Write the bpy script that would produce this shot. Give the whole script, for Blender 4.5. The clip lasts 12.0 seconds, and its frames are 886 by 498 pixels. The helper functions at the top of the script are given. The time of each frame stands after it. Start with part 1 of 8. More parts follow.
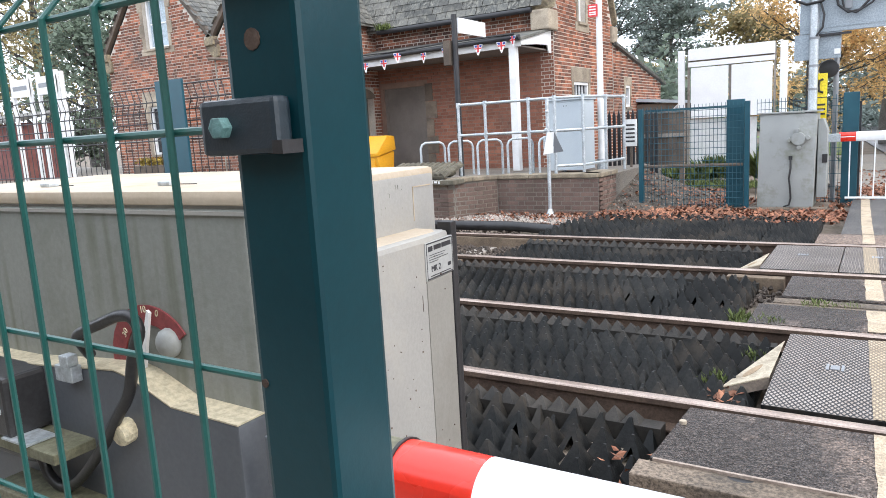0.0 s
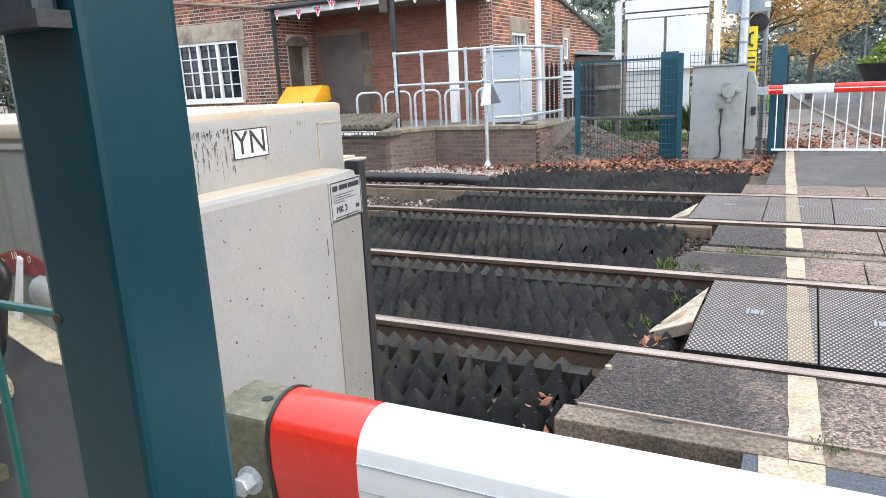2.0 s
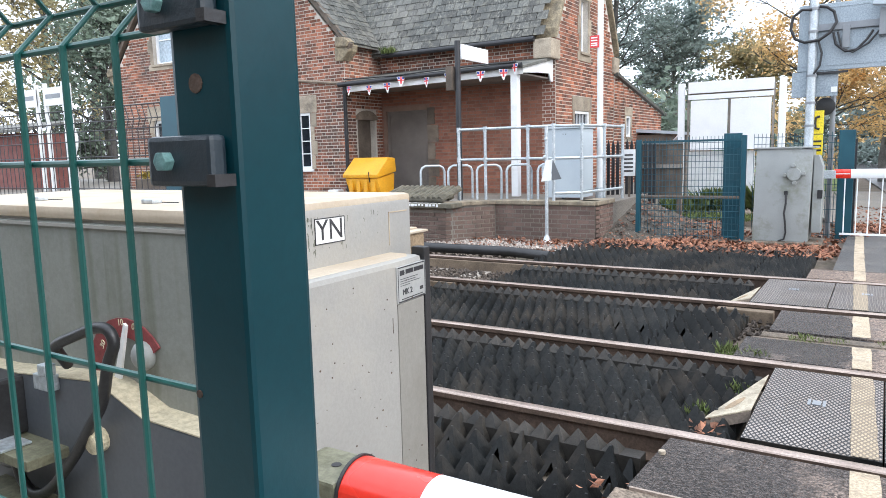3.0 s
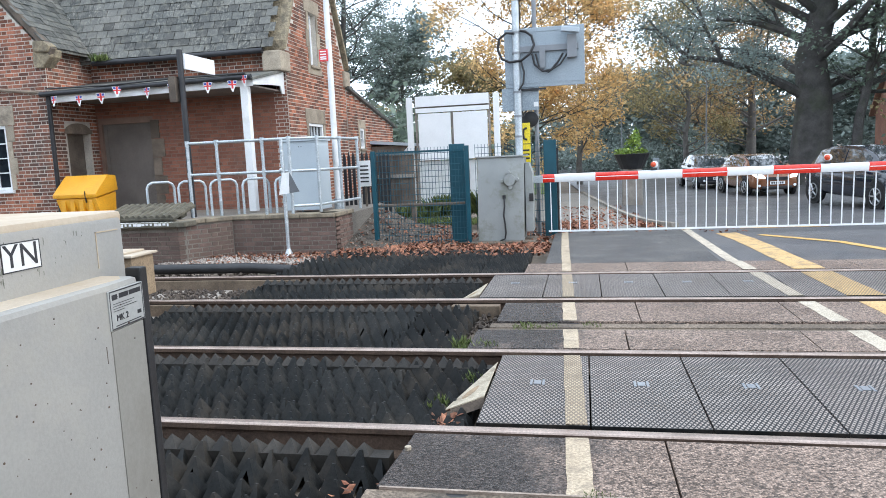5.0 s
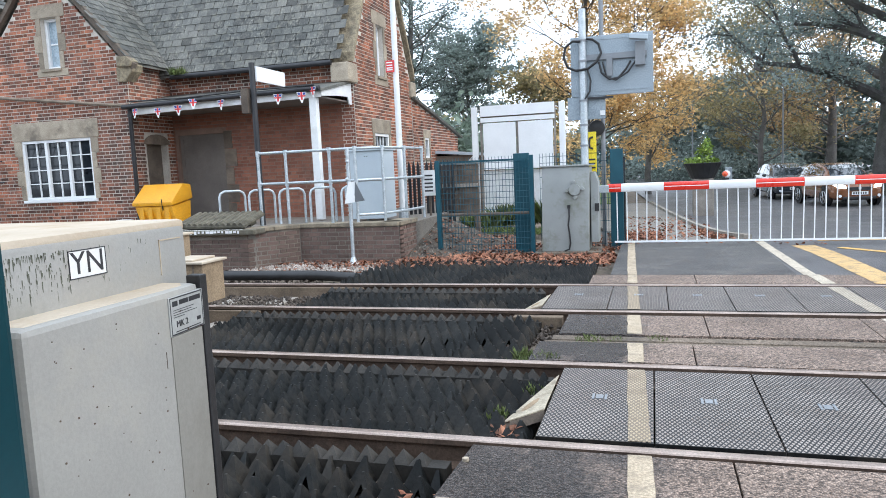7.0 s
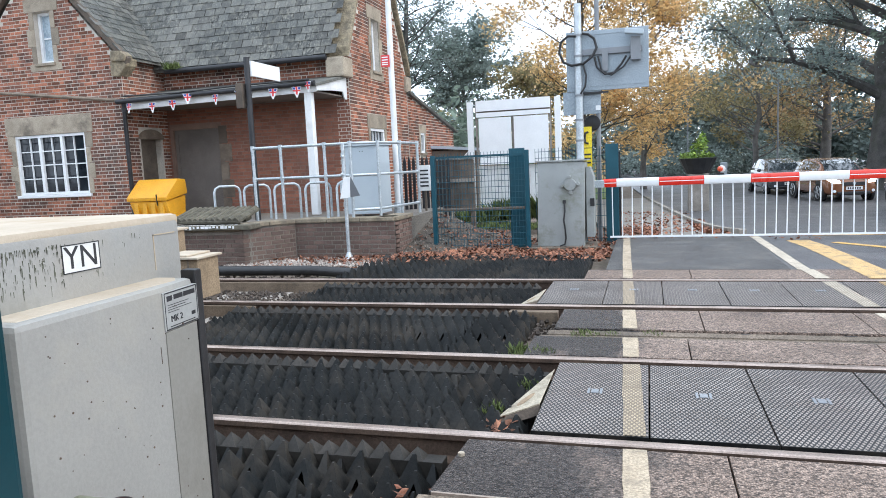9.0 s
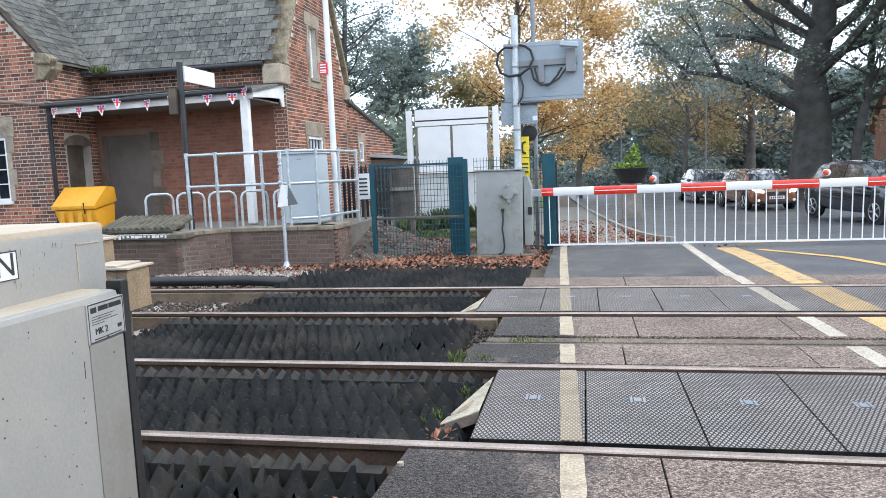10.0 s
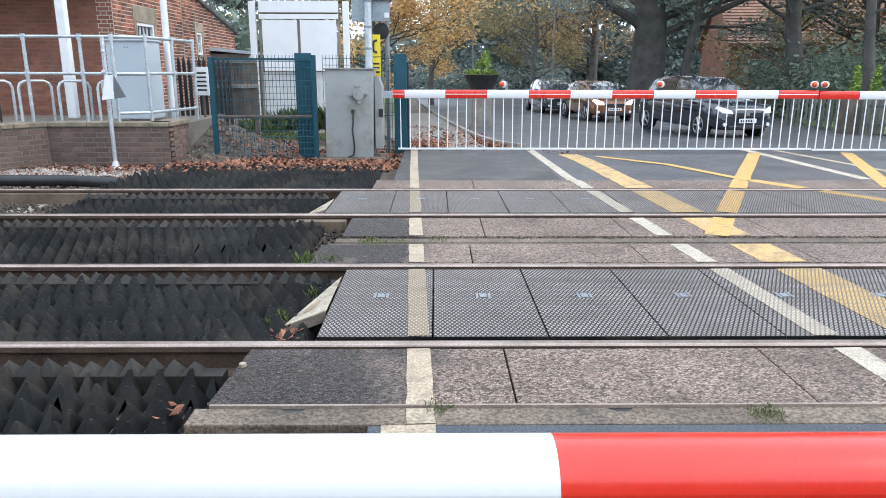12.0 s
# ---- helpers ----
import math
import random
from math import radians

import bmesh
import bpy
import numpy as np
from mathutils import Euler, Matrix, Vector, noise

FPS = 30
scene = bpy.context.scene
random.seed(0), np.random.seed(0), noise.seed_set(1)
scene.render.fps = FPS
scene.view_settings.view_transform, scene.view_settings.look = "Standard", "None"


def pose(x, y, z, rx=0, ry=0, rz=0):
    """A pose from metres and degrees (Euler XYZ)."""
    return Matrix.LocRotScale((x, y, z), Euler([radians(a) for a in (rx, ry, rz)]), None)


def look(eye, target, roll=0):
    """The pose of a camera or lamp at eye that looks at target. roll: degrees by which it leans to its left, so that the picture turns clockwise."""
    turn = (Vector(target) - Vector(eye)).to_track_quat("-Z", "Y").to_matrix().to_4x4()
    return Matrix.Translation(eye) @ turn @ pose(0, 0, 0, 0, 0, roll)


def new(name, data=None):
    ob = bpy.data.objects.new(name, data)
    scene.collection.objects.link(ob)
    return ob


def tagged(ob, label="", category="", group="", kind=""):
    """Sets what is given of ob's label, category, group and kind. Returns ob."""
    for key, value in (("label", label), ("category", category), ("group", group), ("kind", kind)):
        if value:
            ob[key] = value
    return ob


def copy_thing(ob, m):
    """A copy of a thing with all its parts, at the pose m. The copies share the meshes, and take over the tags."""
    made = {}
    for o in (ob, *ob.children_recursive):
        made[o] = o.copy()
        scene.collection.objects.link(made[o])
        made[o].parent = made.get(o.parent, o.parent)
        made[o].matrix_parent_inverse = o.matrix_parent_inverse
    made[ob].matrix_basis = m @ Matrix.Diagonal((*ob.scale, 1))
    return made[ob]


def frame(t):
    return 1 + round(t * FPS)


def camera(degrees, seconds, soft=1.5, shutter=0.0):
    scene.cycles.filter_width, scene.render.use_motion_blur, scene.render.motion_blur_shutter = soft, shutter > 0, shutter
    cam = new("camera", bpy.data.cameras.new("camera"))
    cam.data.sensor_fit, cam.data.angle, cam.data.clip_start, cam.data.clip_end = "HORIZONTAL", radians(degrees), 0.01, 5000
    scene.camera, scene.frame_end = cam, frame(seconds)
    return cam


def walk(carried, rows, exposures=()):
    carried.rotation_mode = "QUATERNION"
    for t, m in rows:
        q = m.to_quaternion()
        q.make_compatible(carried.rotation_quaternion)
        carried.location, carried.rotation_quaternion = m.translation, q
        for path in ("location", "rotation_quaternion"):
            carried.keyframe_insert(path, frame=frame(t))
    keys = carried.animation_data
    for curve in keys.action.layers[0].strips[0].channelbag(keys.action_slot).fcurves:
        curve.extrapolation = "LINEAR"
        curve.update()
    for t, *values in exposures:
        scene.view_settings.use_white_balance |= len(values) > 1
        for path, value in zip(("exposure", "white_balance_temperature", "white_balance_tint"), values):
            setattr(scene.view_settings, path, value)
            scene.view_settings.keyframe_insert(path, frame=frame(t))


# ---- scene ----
cam = camera(64.2, 12.0, 0.9)
METRES, EYE, TILT, LEAN, TURN = 1.0, 1.42, 0.0, 0.0, 31.4
PATH = [
    (0, (0.283, -0.002, 1.417), (-0.768, 1.667, 1.086), -3.3),
    (0.5, (0.296, 0.045, 1.387), (-0.665, 1.748, 0.967), -3.1),
    (1, (0.301, 0.074, 1.377), (-0.62, 1.793, 0.933), -3.0),
    (1.5, (0.301, 0.091, 1.371), (-0.611, 1.808, 0.901), -3.1),
    (2, (0.307, 0.091, 1.372), (-0.594, 1.815, 0.906), -2.8),
    (2.5, (0.331, 0.053, 1.408), (-0.663, 1.749, 1.035), -1.4),
    (3, (0.363, -0.012, 1.428), (-0.691, 1.667, 1.16), -1.4),
    (3.5, (0.416, -0.001, 1.424), (-0.461, 1.769, 1.111), -2.1),
    (3.7, (0.406, 0.007, 1.429), (-0.367, 1.829, 1.145), -2.9),
    (5.3, (0.408, -0.013, 1.421), (0.027, 1.934, 1.167), -2.3),
    (5.5, (0.437, -0.009, 1.423), (-0.006, 1.926, 1.184), -2.3),
    (6, (0.474, 0.006, 1.42), (-0.056, 1.921, 1.187), -3.9),
    (6.5, (0.448, 0.009, 1.422), (-0.109, 1.916, 1.199), -3.4),
    (7, (0.425, 0.012, 1.422), (-0.146, 1.916, 1.198), -2.6),
    (9, (0.425, 0.014, 1.42), (-0.134, 1.919, 1.182), -2.6),
    (9.5, (0.429, 0.015, 1.419), (-0.089, 1.933, 1.185), -2.5),
    (10, (0.432, 0.018, 1.419), (0.038, 1.966, 1.198), -2.3),
    (10.5, (0.44, 0.054, 1.387), (0.329, 2.025, 1.069), -1.4),
    (11, (0.436, 0.099, 1.367), (0.407, 2.055, 0.953), -0.7),
    (11.5, (0.429, 0.109, 1.358), (0.448, 2.069, 0.963), 0.1),
    (12, (0.435, 0.129, 1.337), (0.456, 2.069, 0.851), 0.1),
]
walk(cam, [(t, look(eye, target, roll)) for t, eye, target, roll in PATH], [(0.0, 0.4, 6600, 12), (3.5, 0.38, 6350, 10), (5.5, 0.09, 6150, 8), (12.0, 0.11, 6150, 9)])

# ---- light ----
world = bpy.data.worlds.new("overcast_sky")
scene.world = world
world.use_nodes = True
wn = world.node_tree
sky = wn.nodes.new("ShaderNodeTexSky")
sky.sky_type = 'NISHITA'
sky.sun_disc = False
sky.sun_elevation = radians(32)
sky.sun_rotation = radians(95)
sky.air_density, sky.dust_density, sky.ozone_density = 1.0, 6.0, 1.0
haze = wn.nodes.new("ShaderNodeMixRGB")
haze.inputs[0].default_value = 0.86
haze.inputs[2].default_value = (8.75, 9.65, 10.9, 1)
wn.links.new(sky.outputs[0], haze.inputs[1])
wn.links.new(haze.outputs[0], wn.nodes["Background"].inputs[0])
wn.nodes["Background"].inputs[1].default_value = 0.215
sun_data = bpy.data.lights.new("sun", 'SUN')
sun_data.energy, sun_data.angle, sun_data.color = 1.0, radians(16), (1.0, 0.98, 0.95)
sun = new("sun", sun_data)
sun.matrix_world = look((12, 3, 12), (0, 4, 0))


# ---- building helpers ----
class Geo:
    """Collects vertices and faces of one mesh."""

    def __init__(self):
        self.v, self.f = [], []

    def add(self, verts, faces):
        n = len(self.v)
        self.v += [tuple(p) for p in verts]
        self.f += [tuple(i + n for i in fc) for fc in faces]
        return self

    def box(self, x0, x1, y0, y1, z0, z1, m=None):
        p = [(x0, y0, z0), (x1, y0, z0), (x1, y1, z0), (x0, y1, z0), (x0, y0, z1), (x1, y0, z1), (x1, y1, z1), (x0, y1, z1)]
        if m is not None:
            p = [tuple(m @ Vector(q)) for q in p]
        return self.add(p, [(3, 2, 1, 0), (4, 5, 6, 7), (0, 1, 5, 4), (1, 2, 6, 5), (2, 3, 7, 6), (3, 0, 4, 7)])

    def prism(self, pts, vec):
        """Extrudes the flat outline pts by vec."""
        n, vec = len(pts), Vector(vec)
        p = [Vector(q) for q in pts] + [Vector(q) + vec for q in pts]
        return self.add(p, [tuple(range(n))[::-1], tuple(range(n, 2 * n))] + [(i, (i + 1) % n, n + (i + 1) % n, n + i) for i in range(n)])

    def tube(self, pts, r, n=8, r1=None, caps=True):
        """A round bar along pts, tapering from r to r1."""
        pts = [Vector(p) for p in pts]
        k = len(pts)
        r1 = r if r1 is None else r1
        rings = []
        side = None
        for i, p in enumerate(pts):
            d = (pts[min(i + 1, k - 1)] - pts[max(i - 1, 0)]).normalized()
            ref = Vector((0, 0, 1)) if abs(d.z) < 0.9 else Vector((1, 0, 0))
            side = d.cross(ref).normalized() if side is None else (side - d * side.dot(d)).normalized()
            up = side.cross(d)
            rr = r + (r1 - r) * i / max(k - 1, 1)
            rings.append([p + (side * math.cos(a) + up * math.sin(a)) * rr for a in (2 * math.pi * j / n for j in range(n))])
        faces = []
        for i in range(k - 1):
            for j in range(n):
                faces.append((i * n + j, i * n + (j + 1) % n, (i + 1) * n + (j + 1) % n, (i + 1) * n + j))
        if caps:
            faces += [tuple(range(n))[::-1], tuple(range((k - 1) * n, k * n))]
        return self.add([q for ring in rings for q in ring], faces)

    def ball(self, c, r, nu=10, nv=6, sz=1.0):
        c = Vector(c)
        v = [c + Vector((0, 0, -r * sz))]
        for j in range(1, nv):
            a = -math.pi / 2 + math.pi * j / nv
            v += [c + Vector((r * math.cos(a) * math.cos(2 * math.pi * i / nu), r * math.cos(a) * math.sin(2 * math.pi * i / nu), r * sz * math.sin(a))) for i in range(nu)]
        v.append(c + Vector((0, 0, r * sz)))
        f = [(0, 1 + (i + 1) % nu, 1 + i) for i in range(nu)]
        for j in range(nv - 2):
            f += [(1 + j * nu + i, 1 + j * nu + (i + 1) % nu, 1 + (j + 1) * nu + (i + 1) % nu, 1 + (j + 1) * nu + i) for i in range(nu)]
        t = len(v) - 1
        f += [(t, t - nu + i, t - nu + (i + 1) % nu) for i in range(nu)]
        return self.add(v, f)

    def moved(self, m):
        self.v = [tuple(m @ Vector(p)) for p in self.v]
        return self

    def welded(self):
        """Joins vertices that coincide."""
        seen, order, index = {}, [], []
        for p in self.v:
            key = tuple(round(c, 4) for c in p)
            if key not in seen:
                seen[key] = len(order)
                order.append(p)
            index.append(seen[key])
        faces = {}
        for f in self.f:
            q = tuple(index[i] for i in f)
            key = frozenset(q)
            if key in faces:
                faces[key] = None
            else:
                faces[key] = q
        self.v, self.f = order, [q for q in faces.values() if q]
        return self

    def mesh(self, name, material, bevel=0.0, smooth=False, segments=2):
        me = bpy.data.meshes.new(name)
        me.from_pydata(self.v, [], self.f)
        if bevel:
            bm = bmesh.new()
            bm.from_mesh(me)
            bmesh.ops.remove_doubles(bm, verts=bm.verts, dist=1e-5)
            edges = [e for e in bm.edges if len(e.link_faces) == 2 and e.calc_face_angle(0) > 0.6]
            bmesh.ops.bevel(bm, geom=edges, offset=bevel, segments=segments, affect='EDGES', profile=0.6, clamp_overlap=True)
            bm.to_mesh(me)
            bm.free()
        if smooth:
            me.shade_smooth()
            me.set_sharp_from_angle(angle=radians(38))
        me.materials.append(material)
        return me


def part(name, geo, material, parent, label="", bevel=0.0, smooth=False, kind=""):
    """One mesh, in world coordinates, under a thing or a part."""
    me = geo if isinstance(geo, bpy.types.Mesh) else geo.mesh(name, material, bevel, smooth)
    ob = new(name, me)
    ob.parent = parent
    ob.matrix_parent_inverse = rest[parent.name].inverted()
    rest[ob.name] = Matrix.Identity(4)
    return tagged(ob, label, "", "", kind)


rest = {}


def thing(name, loc, label, category, group="", kind=""):
    ob = new(name)
    ob.empty_display_size = 0.1
    ob.location = loc
    rest[ob.name] = Matrix.Translation(loc)
    return tagged(ob, label, category, group, kind)


def solo(name, geo, material, label, category, group="", kind="", bevel=0.0, smooth=False):
    """A thing that is one mesh."""
    ob = new(name, geo if isinstance(geo, bpy.types.Mesh) else geo.mesh(name, material, bevel, smooth))
    rest[ob.name] = Matrix.Identity(4)
    return tagged(ob, label, category, group, kind)


def lettering(name, words, size, m, material, parent, spacing=1.0):
    """Raised letters in the built-in font at the pose m (x along the words, z out)."""
    cu = bpy.data.curves.new(name, 'FONT')
    cu.body, cu.size, cu.extrude, cu.align_x, cu.align_y, cu.space_character = words, size, 0.0006, 'CENTER', 'CENTER', spacing
    tmp = bpy.data.objects.new("tmp", cu)
    scene.collection.objects.link(tmp)
    me = bpy.data.meshes.new_from_object(tmp.evaluated_get(bpy.context.evaluated_depsgraph_get()))
    bpy.data.objects.remove(tmp)
    me.transform(m)
    me.materials.clear()
    me.materials.append(material)
    ob = new(name, me)
    ob.parent = parent
    ob.matrix_parent_inverse = rest[parent.name].inverted()
    rest[ob.name] = Matrix.Identity(4)
    return ob


def M(name, c1, c2, rough=0.8, scale=3.0, fine=60.0, bump=0.25, metal=0.0, vary=0.0, stain=None, stain_scale=1.2, stain_amount=0.5, rough_var=0.12, coat=0.0, dist=0.01, grit=0.2, streak=None):
    """A procedural surface: two colours by broad noise, fine grain, optional stains, optional change from piece to piece (vary)."""
    mt = bpy.data.materials.new(name)
    mt.use_nodes = True
    nt = mt.node_tree
    N, L = nt.nodes, nt.links
    bsdf = N["Principled BSDF"]
    pos = N.new("ShaderNodeNewGeometry")

    def noise_tex(sc, detail=4.0, roughness=0.6):
        t = N.new("ShaderNodeTexNoise")
        t.inputs["Scale"].default_value, t.inputs["Detail"].default_value, t.inputs["Roughness"].default_value = sc, detail, roughness
        L.new(pos.outputs["Position"], t.inputs["Vector"])
        return t

    def ramp(src, a, b):
        r = N.new("ShaderNodeMapRange")
        r.inputs[1].default_value, r.inputs[2].default_value = a, b
        L.new(src, r.inputs[0])
        return r.outputs[0]

    def mix(fac, a, b, mode='MIX'):
        x = N.new("ShaderNodeMixRGB")
        x.blend_type = mode
        for sock, val in zip(x.inputs, (fac, a, b)):
            if isinstance(val, (int, float)):
                sock.default_value = val
            elif isinstance(val, tuple):
                sock.default_value = (*val, 1)
            else:
                L.new(val, sock)
        return x.outputs[0]

    big, small = noise_tex(scale), noise_tex(fine, 3.0, 0.7)
    col = mix(ramp(big.outputs[0], 0.35, 0.65), c1, c2)
    grain = N.new("ShaderNodeMapRange")
    grain.inputs[1].default_value, grain.inputs[2].default_value, grain.inputs[3].default_value, grain.inputs[4].default_value = 0.37, 0.63, 1 - grit, 1 + grit
    L.new(small.outputs[0], grain.inputs[0])
    col = mix(1.0, col, grain.outputs[0], 'MULTIPLY')
    if vary:
        ri = pos.outputs["Random Per Island"]
        oi = N.new("ShaderNodeObjectInfo").outputs["Random"]
        add = N.new("ShaderNodeMath")
        add.operation = 'ADD'
        L.new(ri, add.inputs[0]), L.new(oi, add.inputs[1])
        fr = N.new("ShaderNodeMath")
        fr.operation = 'FRACT'
        L.new(add.outputs[0], fr.inputs[0])
        v = N.new("ShaderNodeMapRange")
        v.inputs[3].default_value, v.inputs[4].default_value = 1 - vary, 1 + vary
        L.new(fr.outputs[0], v.inputs[0])
        col = mix(1.0, col, v.outputs[0], 'MULTIPLY')
    if streak:
        mp = N.new("ShaderNodeVectorMath")
        mp.operation = 'MULTIPLY'
        mp.inputs[1].default_value = (26, 26, 1.1)
        L.new(pos.outputs["Position"], mp.inputs[0])
        sk = N.new("ShaderNodeTexNoise")
        sk.inputs["Scale"].default_value, sk.inputs["Detail"].default_value = 1.0, 3.0
        L.new(mp.outputs[0], sk.inputs["Vector"])
        sf = N.new("ShaderNodeMath")
        sf.operation = 'MULTIPLY'
        L.new(ramp(sk.outputs[0], 0.48, 0.72), sf.inputs[0])
        L.new(ramp(noise_tex(2.3).outputs[0], 0.42, 0.62), sf.inputs[1])
        sg_ = N.new("ShaderNodeMath")
        sg_.operation = 'MULTIPLY'
        sg_.inputs[1].default_value = 0.8
        L.new(sf.outputs[0], sg_.inputs[0])
        col = mix(sg_.outputs[0], col, streak)
    if stain:
        st = noise_tex(stain_scale, 6.0, 0.7)
        f = N.new("ShaderNodeMath")
        f.operation = 'MULTIPLY'
        f.inputs[1].default_value = stain_amount
        L.new(ramp(st.outputs[0], 0.5, 0.68), f.inputs[0])
        col = mix(f.outputs[0], col, stain)
    L.new(col, bsdf.inputs["Base Color"])
    rv = N.new("ShaderNodeMapRange")
    rv.inputs[3].default_value, rv.inputs[4].default_value = max(0.03, rough - rough_var), min(1.0, rough + rough_var)
    L.new(big.outputs[0], rv.inputs[0])
    L.new(rv.outputs[0], bsdf.inputs["Roughness"])
    bsdf.inputs["Metallic"].default_value = metal
    bsdf.inputs["Coat Weight"].default_value = coat
    if bump:
        b = N.new("ShaderNodeBump")
        b.inputs["Strength"].default_value, b.inputs["Distance"].default_value = bump, dist
        L.new(small.outputs[0], b.inputs["Height"])
        L.new(b.outputs[0], bsdf.inputs["Normal"])
    return mt


def glass(name, tint=(0.9, 0.95, 0.95), rough=0.02):
    mt = bpy.data.materials.new(name)
    mt.use_nodes = True
    b = mt.node_tree.nodes["Principled BSDF"]
    b.inputs["Base Color"].default_value = (*tint, 1)
    b.inputs["Transmission Weight"].default_value = 1.0
    b.inputs["Roughness"].default_value = rough
    b.inputs["IOR"].default_value = 1.45
    return mt


def lattice(mt, groove):
    """Cuts a diagonal lattice of dark grooves into a surface, leaving raised lozenges."""
    N, L = mt.node_tree.nodes, mt.node_tree.links
    b = N["Principled BSDF"]
    base = b.inputs["Base Color"].links[0].from_socket
    pos = N.new("ShaderNodeNewGeometry")
    sep = N.new("ShaderNodeSeparateXYZ")
    L.new(pos.outputs["Position"], sep.inputs[0])

    def op(kind, a, c):
        n = N.new("ShaderNodeMath")
        n.operation = kind
        for s, val in zip(n.inputs, (a, c)):
            if isinstance(val, (int, float)):
                s.default_value = val
            else:
                L.new(val, s)
        return n.outputs[0]

    def stripes(sign):
        u = op('ADD', op('MULTIPLY', sep.outputs[0], 38.0), op('MULTIPLY', sep.outputs[1], 19.0 * sign))
        return op('ABSOLUTE', op('SUBTRACT', op('FRACT', u, 0.0), 0.5), 0.0)

    edge = N.new("ShaderNodeMapRange")
    edge.inputs[1].default_value, edge.inputs[2].default_value = 0.28, 0.35
    L.new(op('MAXIMUM', stripes(1), stripes(-1)), edge.inputs[0])
    mx = N.new("ShaderNodeMixRGB")
    L.new(edge.outputs[0], mx.inputs[0])
    L.new(base, mx.inputs[1])
    mx.inputs[2].default_value = (*groove, 1)
    L.new(mx.outputs[0], b.inputs["Base Color"])
    bp = N.new("ShaderNodeBump")
    bp.invert = True
    bp.inputs["Strength"].default_value, bp.inputs["Distance"].default_value = 0.6, 0.006
    L.new(edge.outputs[0], bp.inputs["Height"])
    L.new(bp.outputs[0], b.inputs["Normal"])
    return mt


def leafy(name, c1, c2, vary=0.45):
    """Leaves that let light through."""
    mt = M(name, c1, c2, 0.6, 0.5, 30, 0.0, vary=vary)
    N, L = mt.node_tree.nodes, mt.node_tree.links
    b = N["Principled BSDF"]
    tr = N.new("ShaderNodeBsdfTranslucent")
    L.new(b.inputs["Base Color"].links[0].from_socket, tr.inputs[0])
    mx = N.new("ShaderNodeMixShader")
    mx.inputs[0].default_value = 0.45
    L.new(b.outputs[0], mx.inputs[1])
    L.new(tr.outputs[0], mx.inputs[2])
    L.new(mx.outputs[0], N["Material Output"].inputs[0])
    return mt


# ---- materials ----
soil = M("soil", (0.12, 0.095, 0.075), (0.2, 0.16, 0.125), 0.95, 1.6, 25, 0.6, stain=(0.09, 0.1, 0.05), stain_amount=0.5, dist=0.03)
stone_ballast = M("ballast_stone", (0.045, 0.034, 0.027), (0.095, 0.075, 0.06), 0.9, 5, 40, 0.4, vary=0.45)
asphalt = M("asphalt", (0.07, 0.07, 0.076), (0.115, 0.111, 0.113), 0.4, 0.9, 85, 0.7, stain=(0.17, 0.155, 0.14), stain_scale=0.8, stain_amount=0.5, rough_var=0.22, grit=0.5)
asphalt_near = M("blue_grey_asphalt", (0.055, 0.064, 0.078), (0.085, 0.095, 0.112), 0.5, 1.2, 90, 0.6, stain=(0.04, 0.043, 0.045), stain_amount=0.6, grit=0.5)
asphalt_old = M("worn_asphalt", (0.15, 0.138, 0.122), (0.25, 0.228, 0.198), 0.6, 0.7, 120, 0.5, stain=(0.24, 0.2, 0.15), stain_scale=0.6, stain_amount=0.6, rough_var=0.2, grit=0.4)
wet_footway = M("damp_footway_asphalt", (0.046, 0.045, 0.046), (0.09, 0.086, 0.082), 0.5, 1.4, 95, 0.8, stain=(0.17, 0.155, 0.135), stain_scale=2.2, stain_amount=0.5, rough_var=0.2, grit=0.6)


